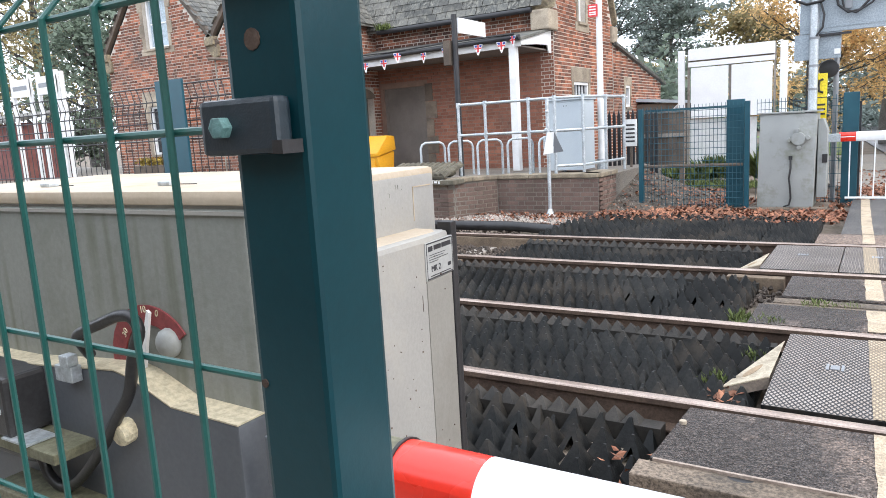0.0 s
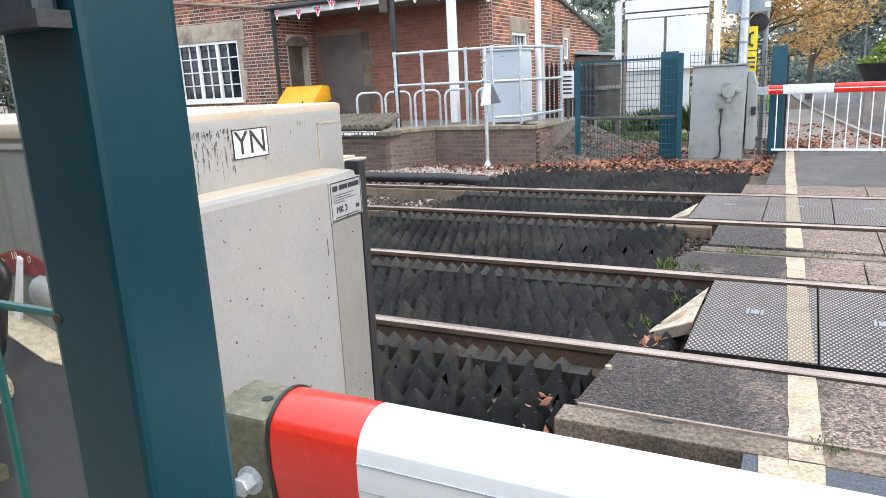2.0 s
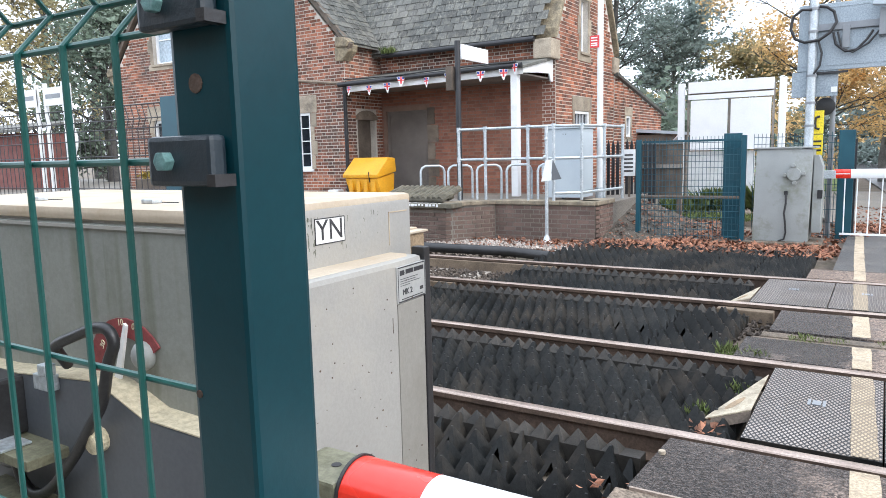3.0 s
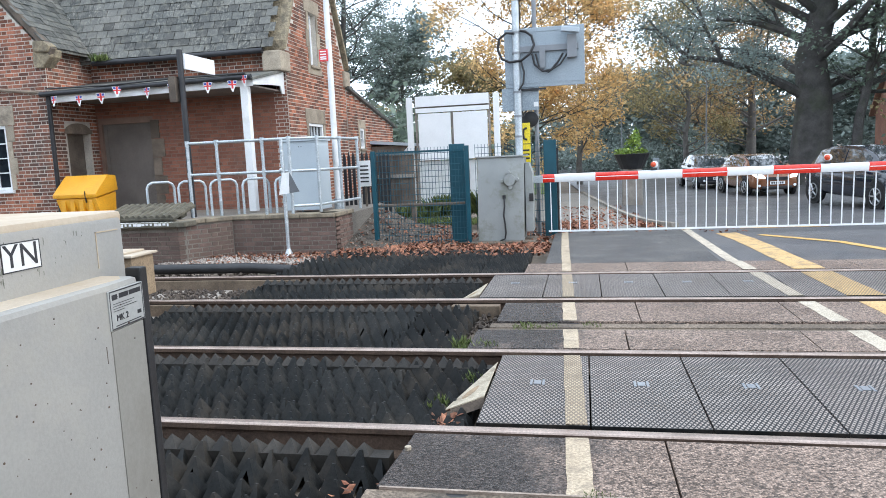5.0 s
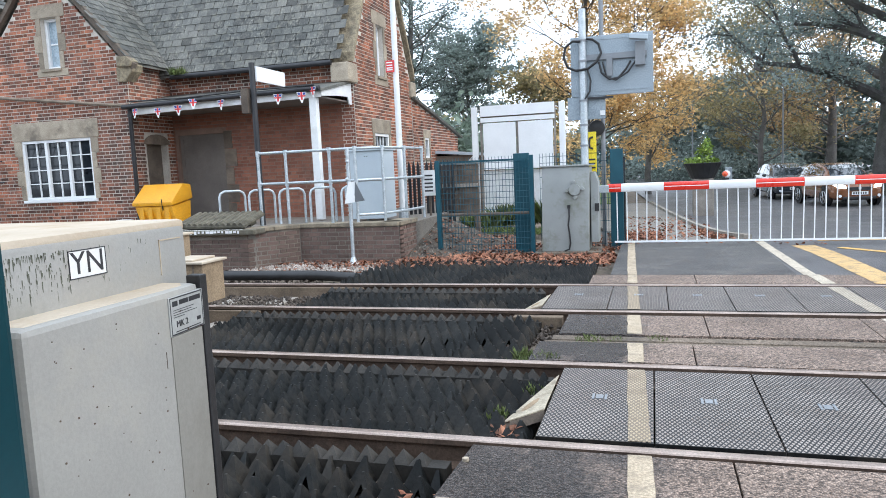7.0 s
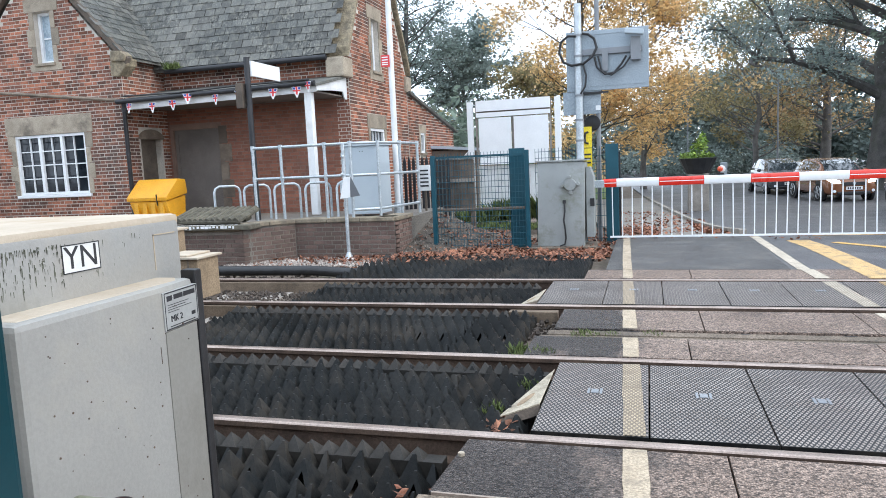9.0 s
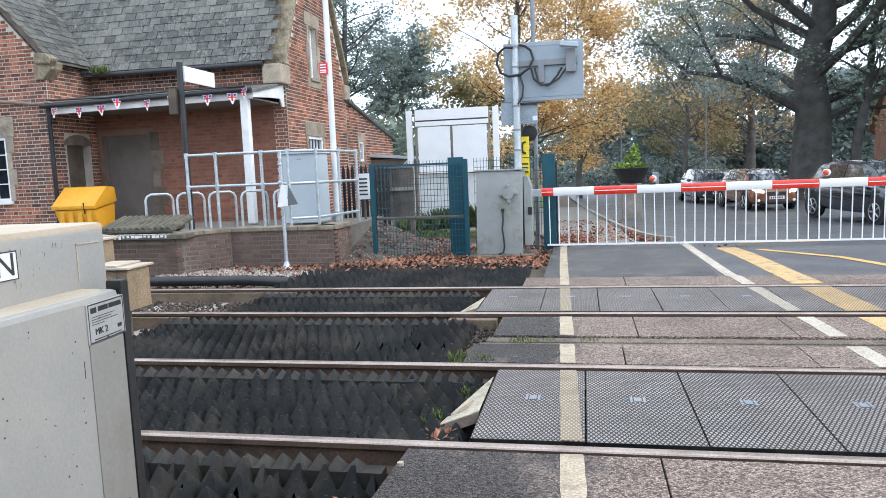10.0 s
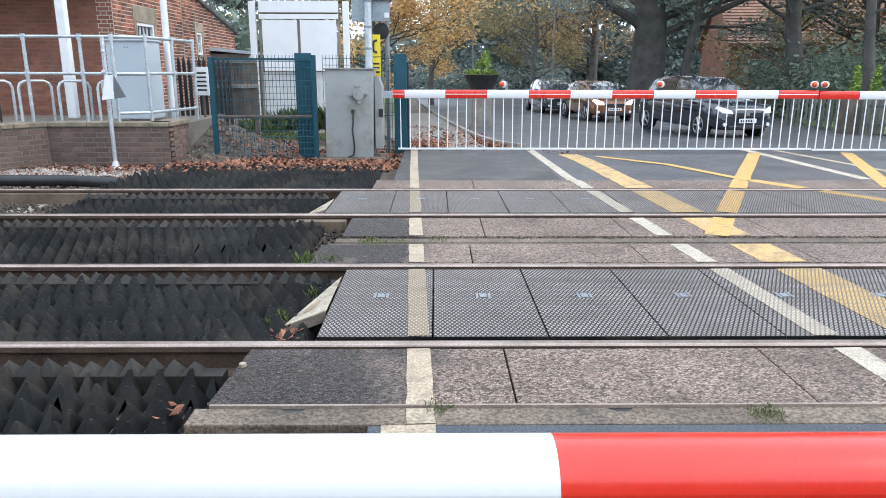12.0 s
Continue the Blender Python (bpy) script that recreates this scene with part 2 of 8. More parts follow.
def pebbled(name, c1, c2, wet, wet_from, wet_end=None):
    """Exposed-aggregate concrete: single pebbles in a dark matrix, with wet dark patches that shine."""
    mt = M(name, c1, c2, 0.5, 1.0, 120, 0.0, grit=0.25)
    N, L = mt.node_tree.nodes, mt.node_tree.links
    b = N["Principled BSDF"]
    base = b.inputs["Base Color"].links[0].from_socket
    pos = N.new("ShaderNodeNewGeometry")
    cell = N.new("ShaderNodeTexVoronoi")
    cell.inputs["Scale"].default_value = 90.0
    L.new(pos.outputs["Position"], cell.inputs["Vector"])
    bright = N.new("ShaderNodeSeparateColor")
    L.new(cell.outputs["Color"], bright.inputs[0])

    def remap(src, a, c, d, e):
        r = N.new("ShaderNodeMapRange")
        for k, val in zip((1, 2, 3, 4), (a, c, d, e)):
            r.inputs[k].default_value = val
        L.new(src, r.inputs[0])
        return r.outputs[0]

    def mul(a, c):
        x = N.new("ShaderNodeMixRGB")
        x.blend_type = 'MULTIPLY'
        x.inputs[0].default_value = 1.0
        L.new(a, x.inputs[1])
        L.new(c, x.inputs[2])
        return x.outputs[0]

    col = mul(base, remap(bright.outputs[0], 0, 1, 0.28, 2.0))
    col = mul(col, remap(cell.outputs["Distance"], 0.25, 0.75, 1.08, 0.55))
    patch = N.new("ShaderNodeTexNoise")
    patch.inputs["Scale"].default_value, patch.inputs["Detail"].default_value, patch.inputs["Roughness"].default_value = 1.7, 6.0, 0.65
    L.new(pos.outputs["Position"], patch.inputs["Vector"])
    level = patch.outputs[0]
    if wet_end:
        # rain stays on the sagging free end of the deck
        sp = N.new("ShaderNodeSeparateXYZ")
        L.new(pos.outputs["Position"], sp.inputs[0])
        ad = N.new("ShaderNodeMath")
        L.new(level, ad.inputs[0])
        L.new(remap(sp.outputs[0], wet_end, wet_end - 0.6, -0.2, 0.22), ad.inputs[1])
        level = ad.outputs[0]
    damp = remap(level, wet_from, wet_from + 0.22, 0.0, 1.0)
    x = N.new("ShaderNodeMixRGB")
    x.blend_type = 'MULTIPLY'
    L.new(damp, x.inputs[0])
    L.new(col, x.inputs[1])
    x.inputs[2].default_value = (*wet, 1)
    b.inputs["Specular IOR Level"].default_value = 0.36
    L.new(x.outputs[0], b.inputs["Base Color"])
    L.new(remap(damp, 0, 1, 0.55, 0.24), b.inputs["Roughness"])
    bp = N.new("ShaderNodeBump")
    bp.invert = True
    bp.inputs["Strength"].default_value, bp.inputs["Distance"].default_value = 1.0, 0.008
    L.new(cell.outputs["Distance"], bp.inputs["Height"])
    L.new(bp.outputs[0], b.inputs["Normal"])
    return mt


aggregate = pebbled("exposed_aggregate_concrete", (0.205, 0.15, 0.118), (0.276, 0.207, 0.166), (0.5, 0.46, 0.43), 0.5)
wet_aggregate = pebbled("wet_aggregate_concrete", (0.205, 0.15, 0.118), (0.276, 0.207, 0.166), (0.26, 0.29, 0.33), 0.4, 0.62)
beam_concrete = M("dirty_concrete", (0.125, 0.098, 0.073), (0.21, 0.165, 0.125), 0.9, 2, 60, 0.6, stain=(0.035, 0.036, 0.034), stain_scale=1.3, stain_amount=0.7, grit=0.5)
concrete = M("concrete", (0.26, 0.235, 0.2), (0.4, 0.36, 0.31), 0.9, 3, 90, 0.35, stain=(0.1, 0.1, 0.08), stain_amount=0.7)
dark_rubber = M("black_rubber", (0.012, 0.0135, 0.014), (0.027, 0.027, 0.026), 0.48, 2.2, 50, 0.2, vary=0.3, stain=(0.075, 0.06, 0.045), stain_scale=1.1, stain_amount=0.55)
dark_rubber.node_tree.nodes["Principled BSDF"].inputs["Specular IOR Level"].default_value = 0.15
tread_rubber = lattice(M("treaded_rubber_panel", (0.245, 0.208, 0.185), (0.37, 0.322, 0.29), 0.5, 2.5, 90, 0.0, stain=(0.16, 0.115, 0.08), stain_scale=2.2, stain_amount=0.5), (0.012, 0.012, 0.013))
rail_side = M("rusty_rail_steel", (0.075, 0.05, 0.038), (0.13, 0.088, 0.064), 0.8, 5, 60, 0.3, metal=0.3)
rail_top = M("polished_rail_steel", (0.36, 0.28, 0.235), (0.5, 0.4, 0.345), 0.35, 4, 90, 0.05, metal=0.85)
line_white = M("worn_white_road_paint", (0.39, 0.31, 0.215), (0.49, 0.4, 0.29), 0.7, 4, 70, 0.5, stain=(0.2, 0.165, 0.125), stain_scale=9, stain_amount=0.85, grit=0.3)
line_bright = M("worn_white_carriageway_paint", (0.44, 0.385, 0.3), (0.53, 0.465, 0.37), 0.7, 4, 70, 0.5, stain=(0.28, 0.23, 0.18), stain_scale=9, stain_amount=0.8, grit=0.3)
line_yellow = M("worn_yellow_road_paint", (0.58, 0.34, 0.09), (0.63, 0.4, 0.14), 0.7, 4, 70, 0.5, stain=(0.2, 0.16, 0.11), stain_scale=8, stain_amount=0.8, grit=0.3)
line_buff = M("faded_buff_road_paint", (0.5, 0.325, 0.135), (0.58, 0.39, 0.175), 0.7, 4, 70, 0.5, stain=(0.17, 0.14, 0.105), stain_scale=6, stain_amount=0.9, grit=0.3)
tread_paint = {
    line_bright: lattice(M("bright_paint_on_tread", (0.44, 0.385, 0.3), (0.53, 0.465, 0.37), 0.7, 4, 70, 0.0, stain=(0.28, 0.23, 0.18), stain_scale=6, stain_amount=0.7), (0.26, 0.22, 0.17)),
    line_white: lattice(M("white_paint_on_tread", (0.38, 0.3, 0.2), (0.48, 0.385, 0.27), 0.7, 4, 70, 0.0, stain=(0.2, 0.15, 0.1), stain_scale=6, stain_amount=0.8), (0.2, 0.16, 0.115)),
    line_yellow: lattice(M("yellow_paint_on_tread", (0.57, 0.33, 0.09), (0.62, 0.39, 0.14), 0.7, 4, 70, 0.0), (0.22, 0.15, 0.07)),
    line_buff: lattice(M("buff_paint_on_tread", (0.53, 0.33, 0.12), (0.6, 0.4, 0.165), 0.7, 4, 70, 0.0, stain=(0.25, 0.18, 0.1), stain_scale=5, stain_amount=0.7), (0.2, 0.15, 0.09)),
}
green_steel = M("dark_green_powder_coat", (0.0016, 0.031, 0.041), (0.0024, 0.039, 0.05), 0.3, 3, 80, 0.03, coat=0.0, grit=0.04)
green_steel.node_tree.nodes["Principled BSDF"].inputs["Specular IOR Level"].default_value = 0.28
mesh_green = M("green_coated_wire", (0.01, 0.085, 0.075), (0.015, 0.105, 0.09), 0.35, 3, 80, 0.03, grit=0.04)
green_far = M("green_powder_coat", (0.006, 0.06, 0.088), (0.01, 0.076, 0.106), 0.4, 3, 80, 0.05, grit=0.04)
cabinet_cream = M("weathered_off_white_paint", (0.275, 0.268, 0.248), (0.325, 0.316, 0.292), 0.5, 2.2, 120, 0.08, stain=(0.4, 0.37, 0.31), stain_scale=4, stain_amount=0.4, grit=0.04)
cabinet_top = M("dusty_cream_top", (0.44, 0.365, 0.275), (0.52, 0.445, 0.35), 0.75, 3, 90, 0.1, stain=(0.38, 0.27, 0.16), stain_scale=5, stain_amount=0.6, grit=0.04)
cabinet_grey = M("weathered_light_grey_paint", (0.27, 0.285, 0.28), (0.33, 0.345, 0.34), 0.5, 1.6, 90, 0.08, stain=(0.17, 0.18, 0.13), stain_scale=3.5, stain_amount=0.7, grit=0.04)
steel_grey = M("mid_grey_steel", (0.2, 0.215, 0.235), (0.27, 0.285, 0.3), 0.5, 2, 80, 0.06, grit=0.04)
galvanised = M("galvanised_steel", (0.42, 0.47, 0.5), (0.56, 0.6, 0.63), 0.45, 8, 60, 0.08, metal=0.55)
arm_red = M("gloss_red_paint", (0.72, 0.025, 0.012), (0.78, 0.04, 0.02), 0.28, 3, 120, 0.03, coat=0.4, grit=0.04)
arm_white = M("gloss_white_paint", (0.84, 0.86, 0.87), (0.86, 0.875, 0.885), 0.28, 1.5, 120, 0.0, coat=0.4, grit=0.015, rough_var=0.05)
white_paint = M("white_paint", (0.72, 0.73, 0.73), (0.82, 0.82, 0.82), 0.5, 2.5, 60, 0.06, stain=(0.5, 0.48, 0.42), stain_scale=2, stain_amount=0.4, grit=0.04)
black_paint = M("black_paint", (0.012, 0.013, 0.016), (0.03, 0.03, 0.034), 0.45, 4, 60, 0.05)
black_plastic = M("black_plastic", (0.012, 0.012, 0.013), (0.025, 0.025, 0.027), 0.4, 4, 90, 0.08)
brick_red = M("red_brick", (0.15, 0.066, 0.046), (0.36, 0.135, 0.075), 0.9, 2.2, 70, 0.5, vary=0.6, stain=(0.085, 0.066, 0.058), stain_scale=0.9, stain_amount=0.85)
# porch wall: even bricks and darkened mortar carry the canopy's shade
porch_brick = M("shade_toned_red_brick", (0.24, 0.095, 0.062), (0.3, 0.125, 0.08), 0.9, 1.5, 70, 0.4, vary=0.22, stain=(0.13, 0.085, 0.07), stain_scale=0.8, stain_amount=0.6)
porch_mortar = M("shade_darkened_mortar", (0.2, 0.13, 0.1), (0.27, 0.18, 0.14), 0.95, 3, 80, 0.3)
brick_brown = M("brown_engineering_brick", (0.115, 0.076, 0.062), (0.18, 0.118, 0.096), 0.85, 2, 70, 0.4, vary=0.25, stain=(0.12, 0.09, 0.07), stain_amount=0.5)
mortar = M("mortar", (0.52, 0.47, 0.41), (0.64, 0.59, 0.52), 0.95, 3, 80, 0.4, stain=(0.22, 0.19, 0.165), stain_amount=0.6)
sandstone = M("sandstone_dressing", (0.27, 0.225, 0.17), (0.39, 0.33, 0.255), 0.9, 3, 60, 0.45, vary=0.25, stain=(0.12, 0.1, 0.08), stain_scale=2.2, stain_amount=0.75)
lichen_stone = M("lichen_covered_coping", (0.2, 0.165, 0.115), (0.36, 0.3, 0.2), 0.95, 6, 30, 0.8, stain=(0.09, 0.085, 0.07), stain_scale=5, stain_amount=0.8, dist=0.03)
slate = M("roof_slate", (0.058, 0.061, 0.056), (0.115, 0.112, 0.1), 0.6, 0.9, 60, 0.45, vary=0.5, stain=(0.22, 0.21, 0.17), stain_scale=6, stain_amount=0.6, streak=(0.3, 0.29, 0.25))
dark_wood = M("dark_weathered_wood", (0.09, 0.07, 0.055), (0.15, 0.12, 0.095), 0.85, 3, 60, 0.3, vary=0.2)
grey_wood = M("grey_weathered_wood", (0.2, 0.175, 0.15), (0.3, 0.27, 0.235), 0.9, 3, 60, 0.4, vary=0.2)
mossy_stone = M("mossy_dark_stone", (0.075, 0.068, 0.05), (0.15, 0.135, 0.1), 0.95, 5, 50, 0.7, stain=(0.2, 0.19, 0.16), stain_scale=9, stain_amount=0.5, dist=0.02)
stone_coping = M("worn_stone_coping", (0.19, 0.155, 0.11), (0.31, 0.265, 0.195), 0.9, 4, 60, 0.5, stain=(0.1, 0.085, 0.07), stain_scale=3, stain_amount=0.8)
dark_mortar = M("dull_brown_mortar", (0.19, 0.165, 0.14), (0.28, 0.245, 0.205), 0.95, 3, 80, 0.4)
# stone darkened to carry the porch's shade; also on the unseen wall and pipe
shade_stone = M("shade_darkened_stone", (0.14, 0.11, 0.085), (0.24, 0.19, 0.145), 0.9, 3, 60, 0.4, vary=0.3, stain=(0.07, 0.06, 0.05), stain_scale=2, stain_amount=0.7)
boarded = M("grey_boarding", (0.14, 0.12, 0.105), (0.19, 0.162, 0.142), 0.85, 2, 60, 0.15)
upvc = M("white_upvc", (0.8, 0.81, 0.82), (0.85, 0.86, 0.87), 0.3, 3, 60, 0.0, grit=0.04)
pane_dark = M("dark_window_glass", (0.012, 0.015, 0.02), (0.025, 0.03, 0.036), 0.05, 1.5, 10, 0.0, rough_var=0.02)
net_curtain = M("pale_blind_behind_glass", (0.34, 0.42, 0.48), (0.42, 0.5, 0.56), 0.15, 2, 20, 0.0, rough_var=0.03)
yellow_plastic = M("yellow_moulded_plastic", (0.7, 0.32, 0.012), (0.76, 0.37, 0.02), 0.4, 3, 60, 0.05, stain=(0.5, 0.25, 0.03), stain_amount=0.4)
light_grey_paint = M("pale_blue_grey_paint", (0.42, 0.48, 0.53), (0.48, 0.54, 0.58), 0.45, 1.5, 60, 0.04, grit=0.04)
sign_grey = M("grey_sign_back", (0.27, 0.32, 0.36), (0.34, 0.39, 0.43), 0.45, 2, 50, 0.03, metal=0.2)
dead_leaf = M("fallen_leaf", (0.15, 0.055, 0.032), (0.3, 0.135, 0.075), 0.8, 4, 60, 0.2, vary=0.6)
moss = M("moss_and_weed", (0.07, 0.1, 0.025), (0.13, 0.16, 0.05), 0.9, 6, 60, 0.3, vary=0.3)
sign_red = M("red_sign", (0.6, 0.04, 0.05), (0.68, 0.06, 0.06), 0.5, 3, 40, 0.0)
sign_blue = M("blue_cloth", (0.03, 0.05, 0.25), (0.05, 0.07, 0.3), 0.7, 3, 40, 0.0)
sign_yellow = M("yellow_sign", (0.78, 0.6, 0.02), (0.84, 0.66, 0.04), 0.5, 3, 40, 0.0)
rope_mat = M("cream_rope", (0.5, 0.44, 0.3), (0.64, 0.58, 0.42), 0.9, 20, 90, 0.5)
dial_red = M("faded_red_dial", (0.2, 0.035, 0.038), (0.25, 0.05, 0.05), 0.5, 4, 60, 0.05)
cream_edge = M("cream_cowl_edge", (0.42, 0.37, 0.26), (0.52, 0.46, 0.33), 0.6, 3, 60, 0.1)
green_stain_alu = M("algae_stained_bracket", (0.12, 0.12, 0.07), (0.2, 0.195, 0.14), 0.6, 5, 80, 0.15, metal=0.2)
lamp_red = M("red_lamp_lens", (0.6, 0.05, 0.02), (0.7, 0.12, 0.04), 0.15, 3, 40, 0.0)
near_grey = M("algae_tinted_grey_paint", (0.2, 0.212, 0.195), (0.27, 0.28, 0.255), 0.55, 1.3, 90, 0.08, stain=(0.11, 0.12, 0.085), stain_scale=5, stain_amount=0.4, grit=0.06, streak=(0.1, 0.11, 0.065))
cowl_grey = M("dark_grey_cowl_paint", (0.085, 0.094, 0.108), (0.12, 0.13, 0.142), 0.5, 2, 80, 0.06, grit=0.06)
bright_white = M("clean_white_board", (0.8, 0.81, 0.82), (0.86, 0.87, 0.88), 0.5, 2, 40, 0.02, grit=0.03)


# ---- ground, road and track ----
def dip(y):
    """The road falls away gently beyond the barriers."""
    return -0.5 * (1 - math.exp(-(y - 13.2) / 5.5)) if y > 13.2 else 0.0


def height(x, y):
    """Level of the natural ground."""
    if y < 1.7:
        return -0.06
    if y < 10.2:
        return -0.19
    if y < 10.8:
        return -0.19 + 0.11 * (y - 10.2) / 0.6
    if y < 24:
        z = -0.08 - 0.05 * max(0.0, min(1.0, (-3.4 - x) / 2.0))
    else:
        z = -0.06
    return z + dip(y) * max(0.0, min(1.0, (x + 2.6 + max(0.0, y - 18) * 0.2) / 1.6))


def ground_sheet():
    xs = [-900, -300, -120, -60, -35, -22] + [-16 + 0.4 * i for i in range(76)] + [18, 26, 40, 80, 200, 500, 900]
    ys = [-400, -60, -15, -6, -3] + [-1 + 0.35 * i for i in range(72)] + [26, 30, 40, 60, 100, 200, 500, 1500]
    g = Geo()
    n = len(xs)
    vs = []
    for y in ys:
        for x in xs:
            near = -16 <= x <= 14 and 1 < y < 24
            vs.append((x, y, height(x, y) + (0.03 * noise.noise(Vector((x * 1.3, y * 1.3, 0))) if near else 0) - (0.03 if y > 13 and x > -3 else 0)))
    g.add(vs, [(j * n + i, j * n + i + 1, (j + 1) * n + i + 1, (j + 1) * n + i) for j in range(len(ys) - 1) for i in range(n - 1)])
    return g


solo("ground", ground_sheet(), soil, "dark earth and verge beside the railway", "ground", kind="structure", smooth=True)


def strip(x0, x1, y0, y1, z0, z1):
    return Geo().box(x0, x1, y0, y1, z0, z1)


RAILS = (3.5, 5.005, 6.855, 8.36)


def rail(y):
    t = thing("rail", (0, y, -0.16), "worn steel running rail with rusty web", "rail", "running rails")
    web = [(-0.07, -0.159), (0.07, -0.159), (0.07, -0.147), (0.01, -0.13), (0.01, -0.045), (0.035, -0.034), (0.035, -0.006), (-0.035, -0.006), (-0.035, -0.034), (-0.01, -0.045), (-0.01, -0.13), (-0.07, -0.147)]
    part("rail_web", Geo().prism([(-60, y + a, b) for a, b in web], (120, 0, 0)), rail_side, t)
    head = [(-0.034, -0.006), (0.034, -0.006), (0.03, 0.001), (0.018, 0.004), (-0.018, 0.004), (-0.03, 0.001)]
    part("rail_head", Geo().prism([(-60, y + a, b) for a, b in head], (120, 0, 0)), rail_top, t, "polished running surface")


for ry in RAILS:
    rail(ry)

# sleepers, seen where the track is open
sl = solo("sleeper", Geo().box(-0.125, 0.125, -1.25, 1.25, -0.3, -0.165), grey_wood, "weathered timber railway sleeper in ballast", "sleeper", "sleepers", bevel=0.01)
sl.location = (-4.2, 7.6, 0)
for k in range(1, 12):
    copy_thing(sl, pose(-4.2 - 0.66 * k, 7.6, 0))
for k in range(0, 10):
    copy_thing(sl, pose(-7.2 - 0.66 * k, 4.25, 0))


def stones(n, x0, x1, y0, y1, z, size, seed):
    rnd = random.Random(seed)
    g = Geo()
    for _ in range(n):
        c = Vector((rnd.uniform(x0, x1), rnd.uniform(y0, y1), z + rnd.uniform(-0.01, 0.015)))
        r = size * rnd.uniform(0.6, 1.3)
        m = Matrix.LocRotScale(c, Euler((rnd.random() * 6, rnd.random() * 6, rnd.random() * 6)), (r, r * rnd.uniform(0.6, 1), r * rnd.uniform(0.5, 0.9)))
        p = [m @ Vector(q) for q in ((1, 0, 0.2), (0.2, 1, -0.1), (-1, 0.1, 0.1), (0, -1, 0), (0.1, 0, 1), (0, 0.1, -1))]
        g.add(p, [(0, 1, 4), (1, 2, 4), (2, 3, 4), (3, 0, 4), (1, 0, 5), (2, 1, 5), (3, 2, 5), (0, 3, 5)])
    return g


ballast_geo = stones(2600, -9.5, -3.4, 6.95, 8.25, -0.165, 0.032, 3)
for args in ((1400, -9.5, -3.9, 5.1, 6.75, -0.165, 0.032, 4), (1600, -9.5, -4.2, 8.5, 10.7, -0.155, 0.03, 5), (500, -6.5, -3.4, 9.9, 10.9, -0.11, 0.025, 6), (700, -3.9, -0.2, 10.7, 13.5, -0.075, 0.022, 7), (250, -0.9, -0.3, 5.1, 6.75, -0.14, 0.03, 8)):
    extra = stones(*args)
    ballast_geo.add(extra.v, extra.f)
solo("ballast", ballast_geo, stone_ballast, "loose grey-brown track ballast stones", "ballast", kind="stuff")

# road and footway surfaces
road_edge = [(2.05, 9.12), (2.05, 13.0), (1.75, 17), (1.2, 24), (0.4, 33), (-0.6, 46), (-2.0, 70), (-3, 110)]
road_far = [(60, 110), (40, 70), (24, 46), (17, 36), (13.5, 26), (12.5, 17), (12.5, 9.12)]


def across(line, y):
    """Where the outline crosses the level y."""
    pts = sorted(line, key=lambda q: q[1])
    for (xa, ya), (xb, yb) in zip(pts, pts[1:]):
        if ya <= y <= yb:
            return xa + (xb - xa) * (y - ya) / (yb - ya)
    return pts[-1][0] if y > pts[-1][1] else pts[0][0]


def draped(edge_a, edge_b, y0, y1, top, thick=0.04, ny=60, nx=1):
    """A surface between two outlines that follows the fall of the road."""
    ys = [y0 + (y1 - y0) * (i / ny) ** 1.6 for i in range(ny + 1)]
    grid = []
    for lift in (top, top - thick):
        for y in ys:
            xa, xb = across(edge_a, y), across(edge_b, y)
            grid += [(xa + (xb - xa) * k / nx, y, dip(y) + lift) for k in range(nx + 1)]
    n, half = nx + 1, (ny + 1) * (nx + 1)
    faces = []
    for j in range(ny):
        for i in range(nx):
            q = (j * n + i, j * n + i + 1, (j + 1) * n + i + 1, (j + 1) * n + i)
            faces += [q, tuple(half + k for k in q[::-1])]
        faces += [(j * n, (j + 1) * n, half + (j + 1) * n, half + j * n), (j * n + nx, half + j * n + nx, half + (j + 1) * n + nx, (j + 1) * n + nx)]
    faces += [(i, half + i, half + i + 1, i + 1) for i in range(nx)] + [(ny * n + i, ny * n + i + 1, half + ny * n + i + 1, half + ny * n + i) for i in range(nx)]
    return Geo().add(grid, faces)


g = draped(road_edge, road_far, 9.12, 110, -0.01, ny=90)
solo("road", g, asphalt, "wet dark asphalt road beyond the crossing", "road", kind="structure")
g = draped([(-0.1, 13.004), (-0.5, 17), (-1.6, 24), (-2.6, 33)], [(2.05, 13.004), (1.75, 17), (1.2, 24), (0.4, 33)], 13.004, 33, -0.005, 0.05)
solo("pavement", g, asphalt_old, "worn asphalt footway with fallen leaves", "pavement", kind="structure")
solo("pavement", strip(-0.1, 2.05, 9.12, 13.0, -0.055, -0.005), wet_footway, "damp dark asphalt footway between deck and barrier", "pavement", kind="structure")
# kerb between the footway and the road
g = draped([(x - 0.12, y) for x, y in road_edge], road_edge, 13.05, 33, 0.075, 0.13)
solo("kerb", g, concrete, "leaf-strewn concrete kerb of the footway", "kerb", kind="structure")
# grey road surface on the near side
solo("road", strip(0.42, 14, -8, 2.655, -0.08, -0.012), asphalt_near, "dark asphalt approach on the near side", "road", kind="structure")
solo("pavement", strip(0.17, 0.414, -8, 2.655, -0.08, -0.014), asphalt_near, "asphalt footway on the near side", "pavement", kind="structure")
# unseen plain wall added behind the camera: closes the place, cuts fill light
solo("wall_south", strip(-16, 4.5, -2.9, -2.6, -0.1, 3.7), shade_stone, "unseen dark wall added behind the near footway to cut light", "wall", kind="structure")
solo("pavement", strip(-14, 0.165, -8, 0.7, -0.09, -0.03), concrete, "concrete hardstanding behind the green fence", "pavement", kind="structure")


